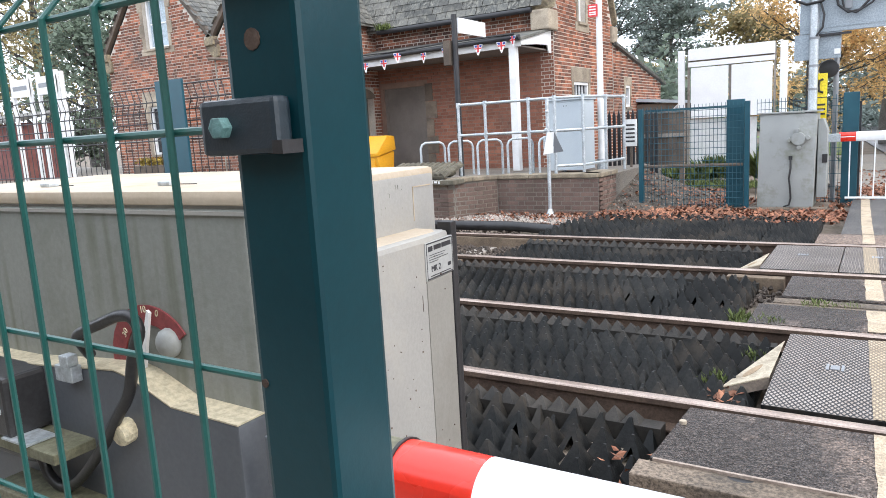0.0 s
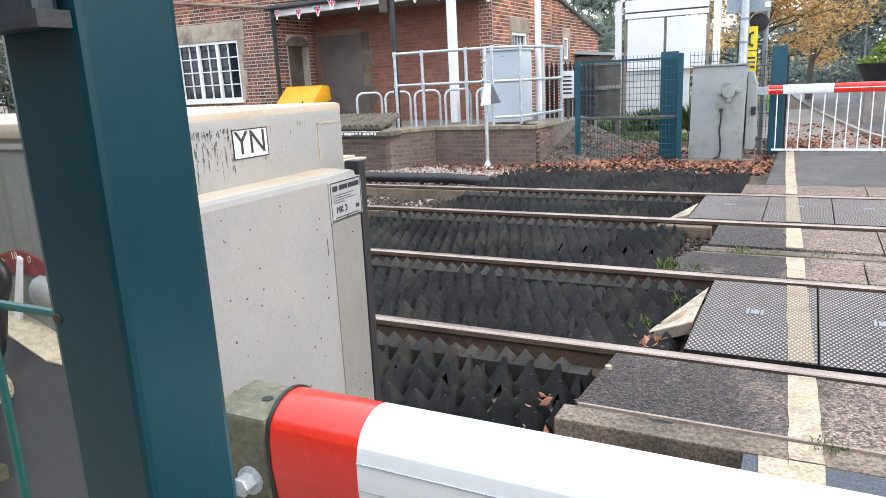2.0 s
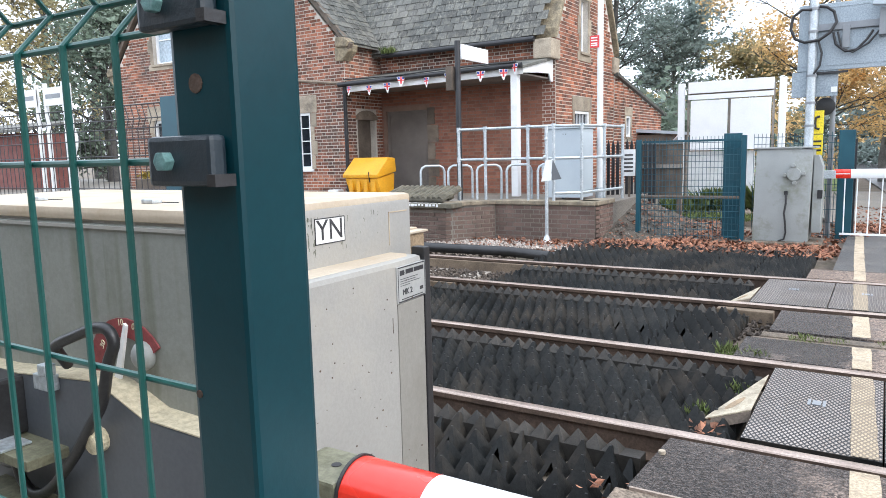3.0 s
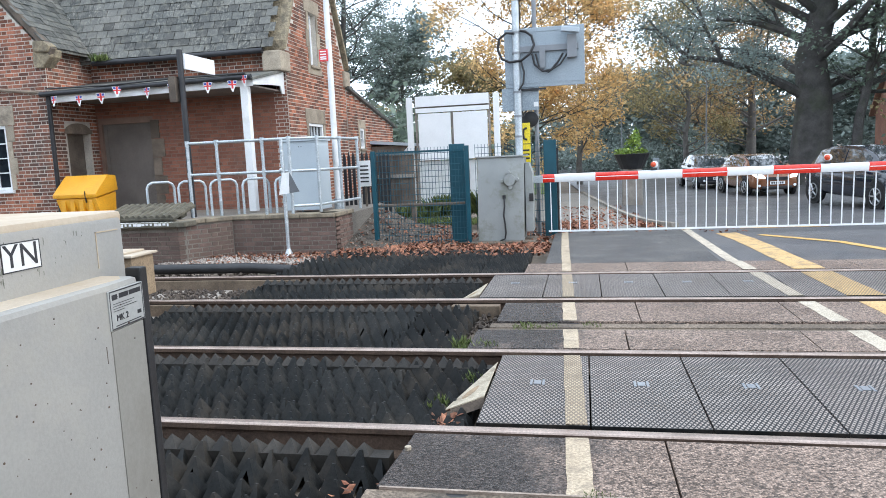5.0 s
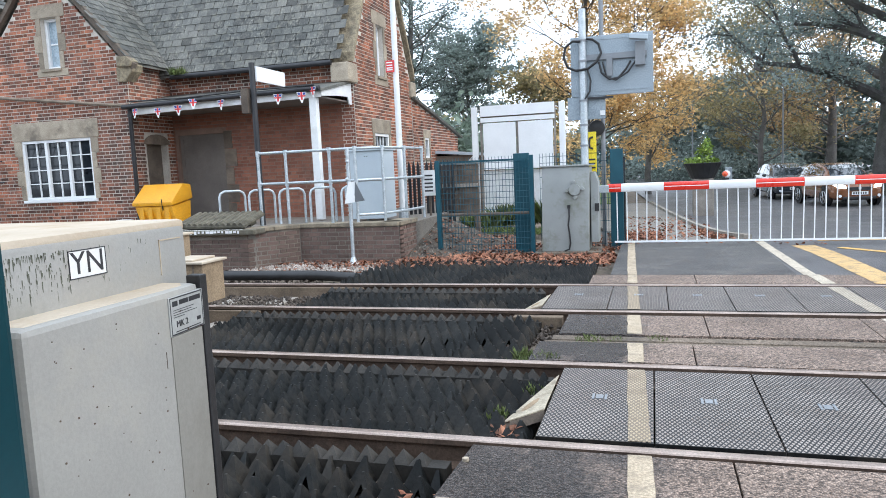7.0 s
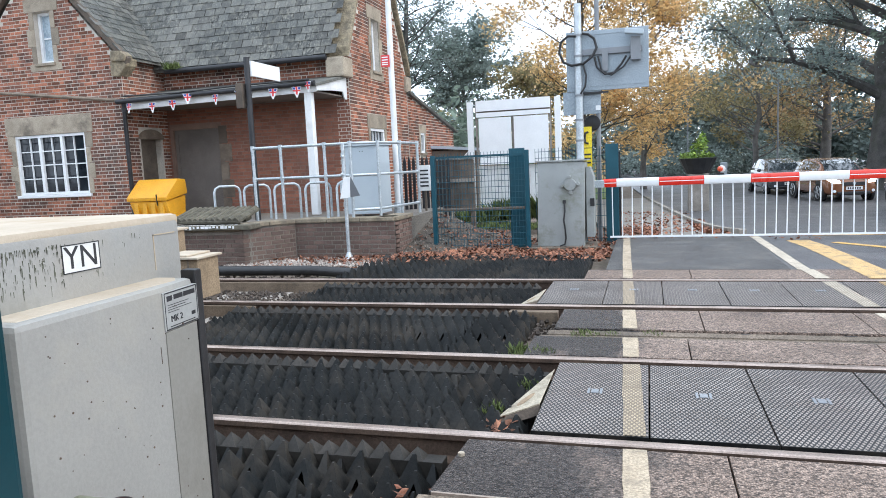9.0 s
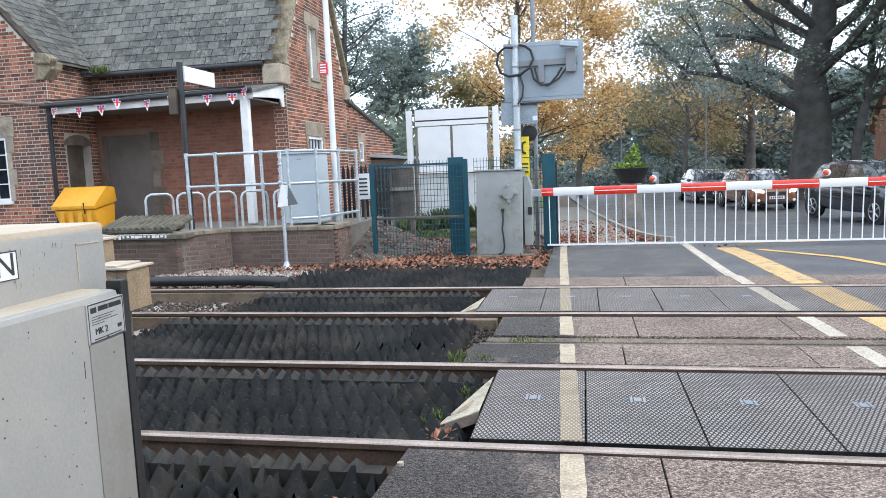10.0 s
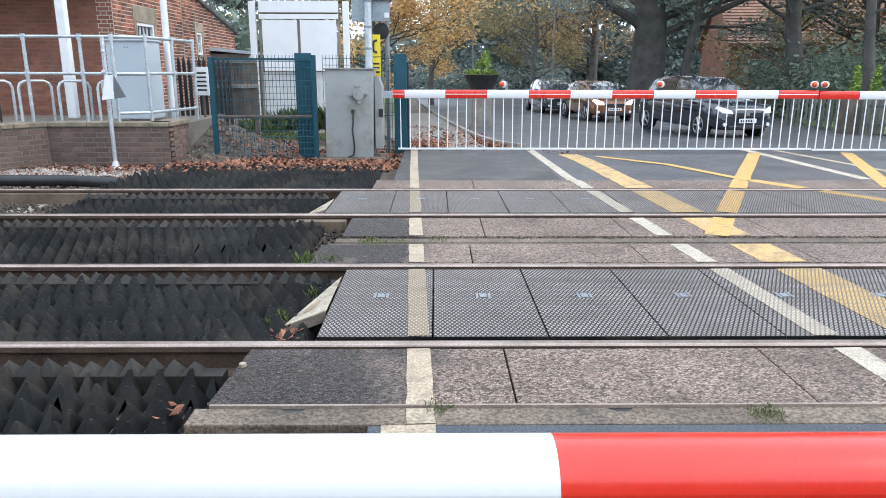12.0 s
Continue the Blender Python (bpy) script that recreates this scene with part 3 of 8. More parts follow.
# crossing deck
deck = thing("crossing_deck", (0, 3.0, -0.2), "level crossing deck of concrete and rubber panels", "crossing deck", kind="structure")


worn_edge = M("worn_pale_edge", (0.27, 0.215, 0.175), (0.38, 0.31, 0.26), 0.75, 6, 80, 0.3, stain=(0.13, 0.09, 0.065), stain_scale=3, stain_amount=0.7)


def slab(x0, x1, y0, y1, mat, name, cut=0.0, z1=-0.004, label=""):
    """One deck panel; cut slants its free end."""
    g = Geo().prism([(x0 + 0.004, y0 + 0.003, z1 - 0.14), (x1 - 0.004, y0 + 0.003, z1 - 0.14), (x1 - 0.004, y1 - 0.003, z1 - 0.14), (x0 + 0.004 + cut, y1 - 0.003, z1 - 0.14)], (0, 0, 0.14))
    ob = part(name, g, mat, deck, label, bevel=0.006)
    if mat is tread_rubber:
        part("panel_edge", Geo().box(x0 + 0.004, x1 - 0.004, y0 - 0.004, y0 + 0.004, z1 - 0.13, z1 - 0.001), dark_rubber, ob)
    return ob


def row(x0, xs, y0, y1, mat, name, z1=-0.004, cut=0.0):
    a = x0
    for i, b in enumerate(xs):
        slab(a, b, y0, y1, wet_aggregate if i == 0 and mat is aggregate and y0 < 6 else mat, name, cut if i == 0 else 0.0, z1)
        a = b


row(-0.52, (0.775, 2.045, 3.32, 4.6, 5.88, 7.16, 8.44, 9.72), 2.815, 3.435, aggregate, "concrete_panel", cut=0.03)
row(-0.19, (0.42, 1.03, 1.66, 2.28, 2.9, 3.52, 4.14, 4.76, 5.38, 6.0, 6.62, 7.24, 7.86, 8.48, 9.1, 9.72), 3.6, 4.9, tread_rubber, "rubber_panel")
row(-0.48, (0.705, 1.99, 3.27, 4.55, 5.83, 7.11, 8.39, 9.67), 5.08, 5.64, aggregate, "concrete_panel")
row(-0.36, (0.855, 2.1, 3.37, 4.65, 5.93, 7.21, 8.49, 9.77), 5.93, 6.69, aggregate, "concrete_panel")
row(-0.66, (-0.02, 0.56, 1.16, 1.77, 2.38, 2.99, 3.6, 4.21, 4.82, 5.43, 6.04, 6.65, 7.26, 7.87, 8.48, 9.09, 9.7), 6.95, 8.26, tread_rubber, "rubber_panel")
row(-0.32, (0.9, 2.17, 3.44, 4.71, 5.98, 7.25, 8.52, 9.79), 8.46, 9.11, aggregate, "concrete_panel")
# edge beams
for (x0, x1, y0, y1, z1) in ((-0.56, 9.8, 2.665, 2.81, -0.012), (-0.45, 9.7, 5.645, 5.78, -0.03), (-0.4, 9.7, 5.785, 5.925, -0.022)):
    part("edge_beam", Geo().box(x0, x1, y0, y1, -0.3, z1), beam_concrete, deck, "stained concrete edge beam", bevel=0.008)
part("steel_edge", Geo().box(-0.5, 9.8, 2.806, 2.82, -0.1, 0.0), worn_edge, deck, "worn pale edging")
# lifting-hole notches in the edge beams
for x, y in ((-0.15, 2.80), (1.2, 2.80), (2.6, 2.80), (0.3, 5.93), (1.15, 5.93), (1.9, 5.93), (3.2, 5.93)):
    part("lifting_socket", Geo().prism([(x + 0.05 * math.cos(a), y - 0.03 * math.sin(a), -0.03) for a in [math.pi * i / 8 for i in range(9)]], (0, 0, 0.0185 if y < 4 else 0.0085)), black_plastic, deck, "dark lifting recess")
# logo plates on the rubber panels
for base, y in (((0.1, 0.728, 1.355, 1.97, 2.6, 3.2), 4.29), ((-0.36, 0.27, 0.86, 1.46, 2.07), 7.72)):
    for x in base:
        g = Geo().box(x - 0.045, x - 0.03, y - 0.05, y + 0.05, -0.006, 0.0005).box(x + 0.03, x + 0.045, y - 0.05, y + 0.05, -0.006, 0.0005)
        g.box(x - 0.022, x + 0.022, y - 0.035, y + 0.035, -0.006, 0.0005)
        part("maker_plate", g, steel_grey, deck, "small moulded maker's mark")
# bolt head on the free end
part("end_bolt", Geo().tube([(-0.47, 3.22, -0.01), (-0.47, 3.22, 0.012)], 0.018, 8), sandstone, deck, "galvanised lifting bolt", bevel=0.004)


def flap(p1, p2, p3, label):
    """Sloped cream deflector at the free end of a rubber panel, with a folded lower lip and a rust mark."""
    t = thing("deflector_plate", p2, label, "deflector plate", "deflector plates")
    p1, p2, p3 = Vector(p1), Vector(p2), Vector(p3)
    part("plate", Geo().prism([p1, p3, p2], (0, 0, 0.01)), flap_cream, t, bevel=0.003)
    low = Vector((0.0, -0.03, -0.05))
    part("lip", Geo().prism([p3, p2, p2 + low, p3 + low], (0, 0.008, 0)), dark_wood, t)
    c = p1 * 0.25 + p2 * 0.3 + p3 * 0.45 + Vector((0, 0, 0.0105))
    u, v = (p3 - p1) * 0.13, (p3 - p2) * 0.13
    part("rust_mark", Geo().prism([c + u * math.cos(a) + v * math.sin(a) for a in [0.5 * k for k in range(12)]], (0, 0, 0.0012)), tan_timber, t, "brown rust mark")


flap_cream = M("weathered_cream_plate", (0.36, 0.31, 0.23), (0.48, 0.42, 0.32), 0.7, 5, 70, 0.3, stain=(0.13, 0.1, 0.065), stain_scale=6, stain_amount=0.7)
tan_timber = M("tan_timber", (0.25, 0.18, 0.11), (0.34, 0.25, 0.16), 0.85, 4, 60, 0.25, stain=(0.12, 0.09, 0.065), stain_scale=3, stain_amount=0.6)
flap((-0.2, 4.72, -0.012), (-0.2, 4.02, -0.012), (-0.43, 3.92, -0.07), "bent cream deflector plate with a rust mark at the deck end")
flap((-0.67, 7.75, -0.012), (-0.67, 7.1, -0.012), (-0.86, 7.0, -0.05), "bent cream deflector plate at the far deck end")


# road markings
def ribbon(name, pts, w, mat, label, z=0.0, seed=1):
    """A painted line through pts with worn, uneven edges."""
    rnd = random.Random(seed)
    dense = []
    for (xa, ya), (xb, yb) in zip(pts, pts[1:]):
        k = max(2, int(math.hypot(xb - xa, yb - ya) / 0.12))
        dense += [(xa + (xb - xa) * i / k, ya + (yb - ya) * i / k) for i in range(k)]
    dense.append(pts[-1])
    left, right = [], []
    for i, (x, y) in enumerate(dense):
        a, b = dense[max(i - 1, 0)], dense[min(i + 1, len(dense) - 1)]
        d = Vector((b[0] - a[0], b[1] - a[1])).normalized()
        nx, ny = -d.y, d.x
        wl, wr = w / 2 + rnd.uniform(-0.004, 0.004), w / 2 + rnd.uniform(-0.004, 0.004)
        left.append((x + nx * wl, y + ny * wl, z)), right.append((x - nx * wr, y - ny * wr, z))
    n = len(dense)
    g = Geo().add(left + right, [(n + i, n + i + 1, i + 1, i) for i in range(n - 1)])
    top = [(x, y, zz + 0.0025) for x, y, zz in g.v]
    g = Geo().add(g.v + top, [tuple(reversed(f)) for f in g.f] + [tuple(i + 2 * n for i in f) for f in g.f] + [(i, i + 1, i + 1 + 2 * n, i + 2 * n) for i in range(n - 1)] + [(n + i + 1, n + i, 3 * n + i, 3 * n + i + 1) for i in range(n - 1)])
    return solo(name, g, mat, label, "road marking", "road markings", "structure")


gaps = ((1.0, 2.66, -0.012), (2.668, 2.8, -0.0115), (2.822, 3.43, -0.0035), (3.605, 4.895, -0.003), (5.085, 5.635, -0.0035), (5.95, 6.685, -0.0035), (6.955, 8.255, -0.003), (8.465, 9.105, -0.0035))


def crossing_line(name, fx, w, mat, label, runs, far=None):
    for i, (y0, y1, z) in enumerate(runs):
        on_tread = z == -0.003
        ribbon(name, [(fx(y0), y0), (fx(y1), y1)], w, tread_paint[mat] if on_tread else mat, label, z, i)
    if far:
        ribbon(name, far, w, mat, label, -0.004 if far[-1][0] < 2 else -0.0085, 9)


crossing_line("footway_line", lambda y: 0.35 - 0.0325 * (y - 3.47), 0.115, line_white, "worn cream edge line of the footway", gaps, [(0.165, 9.13), (0.12, 10.5), (0.06, 12.75)])
ribbon("footway_line", [(0.275, 2.5), (0.27, 2.655)], 0.1, line_white, "worn cream block at the foot of the footway line", -0.0118, 3)
crossing_line("road_line", lambda y: 2.495 - 0.05 * (y - 3.6), 0.14, line_bright, "worn white edge line of the carriageway", gaps[2:], [(2.19, 9.13), (2.12, 12.8)])
crossing_line("yellow_line", lambda y: 3.02 - 0.032 * (y - 4.0), 0.33, line_buff, "worn yellow edge of the box junction", gaps[2:], [(2.855, 9.13), (2.82, 10.2), (2.76, 11.3), (2.66, 12.1)])
for pts, w in (([(5.95, 12.32), (4.306, 9.0)], 0.2), ([(3.1, 11.75), (3.93, 10.72), (4.5, 9.0)], 0.14), ([(7.56, 12.34), (6.136, 9.0)], 0.2), ([(3.0, 12.74), (4.4, 12.76)], 0.09)):
    ribbon("yellow_line", pts, w, line_yellow, "worn yellow hatching of the box junction", -0.0085 + 0.003 * (w < 0.15), 4)
for (xa, ya), (xb, yb), runs in (((4.38, 9.15), (3.0, 6.32), gaps[5:]), ((4.45, 9.15), (6.0, 6.4), gaps[5:]), ((6.2, 9.15), (4.4, 4.9), gaps[3:])):
    for y0, y1, z in runs:
        if y1 > yb:
            fx = lambda y: xa + (xb - xa) * (ya - y) / (ya - yb)
            ribbon("yellow_line", [(fx(y1), y1), (fx(y0), y0)], 0.2, tread_paint[line_yellow] if z == -0.003 else line_yellow, "worn yellow hatching of the box junction", z + 0.0004, 4)
ribbon("road_line", [(5.98, 13.0), (6.05, 9.2)], 0.17, line_bright, "worn white centre line", -0.0087, 5)
ribbon("road_line", [(6.5, 12.7), (6.9, 9.2)], 0.12, line_white, "worn white centre line", -0.0087, 6)


# ---- anti-trespass mats ----
def pyramid_mat(name, w, d, nx, ny, h, seed, open_rows):
    """A rubber mat, one moulded sheet, with staggered rows of tall pyramids; some in the rows named are open and hollow."""
    rnd = random.Random(seed)
    g = Geo()
    px, py = w / nx, d / ny
    for j in range(ny):
        cuts = [i * px for i in range(nx + 1)] if j % 2 == 0 else [0.0] + [(i + 0.5) * px for i in range(nx)] + [w]
        for i, (x0, x1) in enumerate(zip(cuts, cuts[1:])):
            y0, y1 = j * py, (j + 1) * py
            xm = (x0 + x1) / 2
            hh = h * rnd.uniform(0.9, 1.06) * (1.0 if x1 - x0 > 0.9 * px else 0.75)
            cx, cy, t = xm + rnd.uniform(-0.007, 0.007), y0 + py * 0.55, 0.006
            base = [(x0, y0, 0), (xm, y0, 0), (x1, y0, 0), (x1, y1, 0), (xm, y1, 0), (x0, y1, 0)]
            tp = [(cx - t, cy - t, hh), (cx + t, cy - t, hh), (cx + t, cy + t, hh), (cx - t, cy + t, hh)]
            sides = [(2, 3, 8, 7), (3, 4, 5, 9, 8), (5, 0, 6, 9), (6, 7, 8, 9)]
            if j in open_rows and i % 2:
                # hollow: the near face keeps only its rim
                lo, lm, hi = Vector(base[0]), Vector(base[1]), Vector(base[2])
                apex = lm.lerp((Vector(tp[0]) + Vector(tp[1])) / 2, 0.66)
                g.add(base + tp + [lo.lerp(hi, 0.2), apex, lo.lerp(hi, 0.8)], sides + [(0, 10, 11, 6), (6, 11, 7), (11, 12, 2, 7)])
            else:
                g.add(base + tp, sides + [(0, 1, 2, 7, 6)])
    for y in (0.0, d):
        for i in range(2 * nx):
            g.add([(i * px / 2, y, -0.03), ((i + 1) * px / 2, y, -0.03), ((i + 1) * px / 2, y, 0), (i * px / 2, y, 0)], [(0, 1, 2, 3)])
    for x in (0.0, w):
        for j in range(ny):
            g.add([(x, j * py, -0.03), (x, (j + 1) * py, -0.03), (x, (j + 1) * py, 0), (x, j * py, 0)], [(0, 1, 2, 3)])
    g.welded()
    return solo(name, g, dark_rubber, "black rubber anti-trespass mat of pointed pyramids", "anti-trespass mat", "anti-trespass mats")


def mat_rows(x_right, count, w, y0, y1, rows_n, nx, ny, h, z, seed, open_rows=()):
    d = (y1 - y0) / rows_n
    first = pyramid_mat("anti_trespass_mat", w - 0.006, d - 0.008, nx, ny, h, seed, open_rows)
    spots = [(x_right - w * (k + 1), y0 + d * r) for r in range(rows_n) for k in range(count)]
    rnd = random.Random(seed + 50)
    for i, (x, y) in enumerate(spots):
        m = pose(x, y, z + rnd.uniform(-0.008, 0.008), rnd.uniform(-0.6, 0.6), rnd.uniform(-0.6, 0.6), 0)
        if i == 0:
            first.matrix_basis = m
        else:
            copy_thing(first, m)

    # row of small dusty pyramids on a ledge along the far side
    x0 = x_right - w * count
    zt = max(z + 0.07, -0.095)
    g = Geo().box(x0, x_right, y1 - 0.1, y1 - 0.002, z, zt)
    k = int((x_right - x0) / 0.1)
    for i in range(k):
        x, hh = x0 + 0.1 * i, zt + 0.0005 + 0.07 * rnd.uniform(0.8, 1.1)
        c = x + 0.048 + rnd.uniform(-0.008, 0.008)
        g.add([(x, y1 - 0.1, zt + 0.0005), (x + 0.096, y1 - 0.1, zt + 0.0005), (x + 0.096, y1 - 0.004, zt + 0.0005), (x, y1 - 0.004, zt + 0.0005), (c, y1 - 0.045, hh)], [(0, 1, 4), (1, 2, 4), (2, 3, 4), (3, 0, 4)])
    solo("mat_edge_strip", g, dusty_rubber, "brown dusty rubber edge strip of small pyramids beside the rail", "mat edge", kind="stuff")


dusty_rubber = M("dusty_brown_rubber", (0.017, 0.0155, 0.013), (0.04, 0.034, 0.028), 0.7, 3, 50, 0.2, vary=0.4)
mat_rows(-0.6, 11, 0.6, 1.95, 3.41, 2, 4, 4, 0.15, -0.2, 11, (2,))
mat_rows(-0.26, 12, 0.6, 3.6, 4.9, 2, 5, 5, 0.115, -0.15, 12)
mat_rows(-0.62, 6, 0.56, 5.08, 6.76, 2, 5, 6, 0.115, -0.155, 13, (0,))
mat_rows(-0.8, 5, 0.56, 6.94, 8.27, 2, 5, 5, 0.11, -0.15, 14)
mat_rows(-0.36, 6, 0.56, 8.46, 10.75, 3, 5, 6, 0.115, -0.12, 15)


# weeds at the panel ends
def weeds(c, n, r, seed, size=0.05):
    rnd = random.Random(seed)
    g = Geo()
    for _ in range(n):
        a, d = rnd.random() * 6.28, r * rnd.random() ** 0.6
        b = Vector((c[0] + d * math.cos(a), c[1] + d * math.sin(a), c[2]))
        t = b + Vector((rnd.uniform(-1, 1), rnd.uniform(-1, 1), rnd.uniform(0.6, 1.6))) * size
        s = Vector((rnd.uniform(-1, 1), rnd.uniform(-1, 1), 0)).normalized() * size * 0.16
        mid = (b + t) / 2
        g.add([b, mid + s, t, mid - s], [(0, 1, 2, 3)])
    return solo("weed_tuft", g, moss, "small green weed tuft growing in a joint", "weed", "weed tufts", "stuff")


for c, n, r, sz in (((-0.5, 5.2, -0.12), 160, 0.12, 0.065), ((-0.55, 5.5, -0.12), 120, 0.12, 0.055), ((-0.35, 5.2, -0.05), 80, 0.1, 0.05), ((-0.1, 5.8, -0.03), 90, 0.12, 0.028), ((0.1, 5.82, -0.03), 60, 0.1, 0.02), ((-0.35, 4.6, -0.12), 80, 0.08, 0.05), ((-0.5, 4.15, -0.13), 70, 0.07, 0.05), ((0.45, 2.8, -0.01), 120, 0.07, 0.016), ((1.78, 2.74, -0.012), 160, 0.08, 0.018), ((0.45, 5.83, -0.02), 50, 0.1, 0.02)):
    weeds(c, n, r, n, sz)

# thick black hose beside the far rail
solo("cable_hose", Geo().tube([(-14, 9.35, -0.06), (-8, 9.3, -0.05), (-5.5, 9.35, -0.05), (-4.4, 9.45, -0.06), (-3.7, 9.5, -0.11), (-3.5, 9.5, -0.17)], 0.075, 12), black_plastic, "thick black cable hose lying beside the rail", "hose", smooth=True)
lit_web_tan = M("lit_rail_web_brown", (0.13, 0.095, 0.065), (0.2, 0.15, 0.105), 0.85, 4, 60, 0.3, stain=(0.06, 0.047, 0.035), stain_scale=2.5, stain_amount=0.8)
# tan strips beside the open track; the long two stand for lit rail webs
for x0, x1, y0, y1 in ((-14, -3.15, 8.28, 8.318), (-14, -3.75, 6.775, 6.813), (-0.9, -0.42, 6.7, 6.81)):
    solo("timber_baulk", Geo().box(x0, x1, y0, y1, -0.19, -0.04), lit_web_tan, "tan strip beside the rail, in the colour of its lit web", "timber", "timber baulks", bevel=0.008)
gravel_light = M("pale_gravel", (0.27, 0.23, 0.2), (0.43, 0.38, 0.34), 0.9, 5, 40, 0.3, vary=0.35)
solo("gravel", stones(1500, -6.3, -3.5, 10.0, 10.98, -0.09, 0.028, 9), gravel_light, "pale pinkish gravel at the foot of the wall", "gravel", kind="stuff")

# ---- near fence ----
clamp_green = M("dark_slate_plastic", (0.012, 0.022, 0.03), (0.018, 0.03, 0.04), 0.4, 4, 90, 0.1, grit=0.08)
bolt_green = M("chalky_green_bolt", (0.09, 0.2, 0.2), (0.14, 0.27, 0.26), 0.5, 30, 120, 0.2)
fence = thing("mesh_fence", (-1.0, 0.33, 0), "dark green welded mesh fence with steel post", "fence")
PX0, PX1, PY0, PY1 = -0.111, -0.042, 0.353, 0.423
post = part("post", Geo().box(PX0, PX1, PY0, PY1, -0.05, 2.05), green_steel, fence, "dark green box-section post", bevel=0.005)
part("bolt_hole", Geo().tube([(-0.083, PY0 - 0.0008, 1.485), (-0.083, PY0 + 0.01, 1.485)], 0.0075, 12), rail_side, post, "rust-rimmed bolt hole")
part("bolt_hole", Geo().tube([(-0.104, PY0 - 0.001, 1.238), (-0.104, PY0 + 0.004, 1.238)], 0.0035, 8), rail_side, post, "rust spot")
for zc in (1.427, 1.543, 0.6):
    cl = part("clamp", Geo().box(-0.125, -0.052, 0.336, 0.352, zc - 0.019, zc + 0.019), clamp_green, fence, "dark green-black plastic mesh clamp", bevel=0.004)
    part("clamp_lug", Geo().box(-0.054, -0.045, 0.333, 0.3525, zc - 0.019, zc - 0.01), black_plastic, cl)
    part("bolt", Geo().tube([(-0.1, 0.337, zc), (-0.1, 0.328, zc)], 0.0078, 6), bolt_green, cl, "green-painted hexagon bolt head", bevel=0.001)
MY = 0.362
for zc, dy in ((0.1, 0), (0.29, 0), (0.48, 0), (0.67, 0), (0.86, 0), (1.05, 0), (1.237, 0), (1.427, 0), (1.53, 0), (1.57, 0.035), (1.61, 0), (1.8, 0), (1.98, 0)):
    part("wire", Geo().tube([(-3.2, MY + dy, zc), (-0.112, MY + dy, zc)], 0.0032, 8), mesh_green, fence)
for k in range(40):
    x = -0.184 - 0.0755 * k
    part("wire", Geo().tube([(x, MY - 0.006, 0.02), (x, MY - 0.006, 1.53), (x, MY + 0.03, 1.57), (x, MY - 0.006, 1.61), (x, MY - 0.006, 2.0)], 0.0032, 7), mesh_green, fence)

# ---- near barrier machine ----
def flowing(pts, k=5):
    """A smooth curve through pts."""
    p = [Vector(q) for q in pts]
    out = []
    for i in range(len(p) - 1):
        a, b, c, d = p[max(i - 1, 0)], p[i], p[i + 1], p[min(i + 2, len(p) - 1)]
        for j in range(k):
            t = j / k
            out.append(0.5 * (2 * b + (c - a) * t + (2 * a - 5 * b + 4 * c - d) * t * t + (3 * b - 3 * c + d - a) * t ** 3))
    return out + [p[-1]]


algae = M("dark_algae", (0.075, 0.08, 0.055), (0.14, 0.145, 0.11), 0.9, 20, 90, 0.0)
darker_strip = M("darker_buff_paint", (0.215, 0.205, 0.182), (0.25, 0.24, 0.214), 0.6, 2, 90, 0.08, stain=(0.17, 0.155, 0.13), stain_scale=3, stain_amount=0.5, grit=0.05)
streaked_cream = M("algae_streaked_off_white_paint", (0.29, 0.285, 0.268), (0.34, 0.334, 0.312), 0.5, 2.2, 120, 0.08, stain=(0.36, 0.33, 0.28), stain_scale=4, stain_amount=0.4, grit=0.04, streak=(0.1, 0.105, 0.07))
mach = thing("barrier_machine", (-1.1, 1.1, -0.05), "off-white weathered level crossing barrier machine cabinet", "barrier machine")
UX, LX = -0.63, -0.535
PM = Matrix.Translation((LX, 1.232, 0)) @ Matrix.Rotation(radians(4.0), 4, 'Z') @ Matrix.Scale(1.03, 4, (0, 1, 0)) @ Matrix.Translation((-LX, -1.232, 0))
part("upper_housing", Geo().box(-1.95, UX, 0.86, 1.425, 1.15, 1.322), streaked_cream, mach, "off-white upper housing with algae streaks", bevel=0.012, smooth=True)
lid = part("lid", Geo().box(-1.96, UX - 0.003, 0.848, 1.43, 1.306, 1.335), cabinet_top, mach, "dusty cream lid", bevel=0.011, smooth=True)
for x in (-1.0, -1.45):
    part("lid_catch", Geo().box(x - 0.02, x + 0.02, 0.95, 0.975, 1.335, 1.345), galvanised, lid, "small metal lid catch", bevel=0.003)
    part("lid_seam", Geo().box(x - 0.06, x + 0.06, 0.985, 0.988, 1.3353, 1.337), black_plastic, lid)
part("lid_trim", Geo().box(-1.95, UX - 0.02, 0.846, 0.852, 1.29, 1.297), cabinet_cream, mach, "pale lid lip")
part("front_panel", Geo().box(-1.93, -0.66, 0.852, 0.9, -0.05, 1.3), near_grey, mach, "light grey front plate with green algae streaks", bevel=0.004)
part("side_cover", Geo().prism([(-0.66, 0.87, -0.05), (LX, 0.87, -0.05), (LX, 1.222, -0.05), (LX - 0.013, 1.345, -0.05), (-0.66, 1.345, -0.05)], (0, 0, 1.247)), cabinet_cream, mach, "off-white side cover speckled with rust", bevel=0.012)
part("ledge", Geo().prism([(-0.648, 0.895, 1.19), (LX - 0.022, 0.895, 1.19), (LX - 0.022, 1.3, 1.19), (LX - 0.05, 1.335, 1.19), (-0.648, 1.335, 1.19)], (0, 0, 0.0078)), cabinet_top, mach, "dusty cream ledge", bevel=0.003)
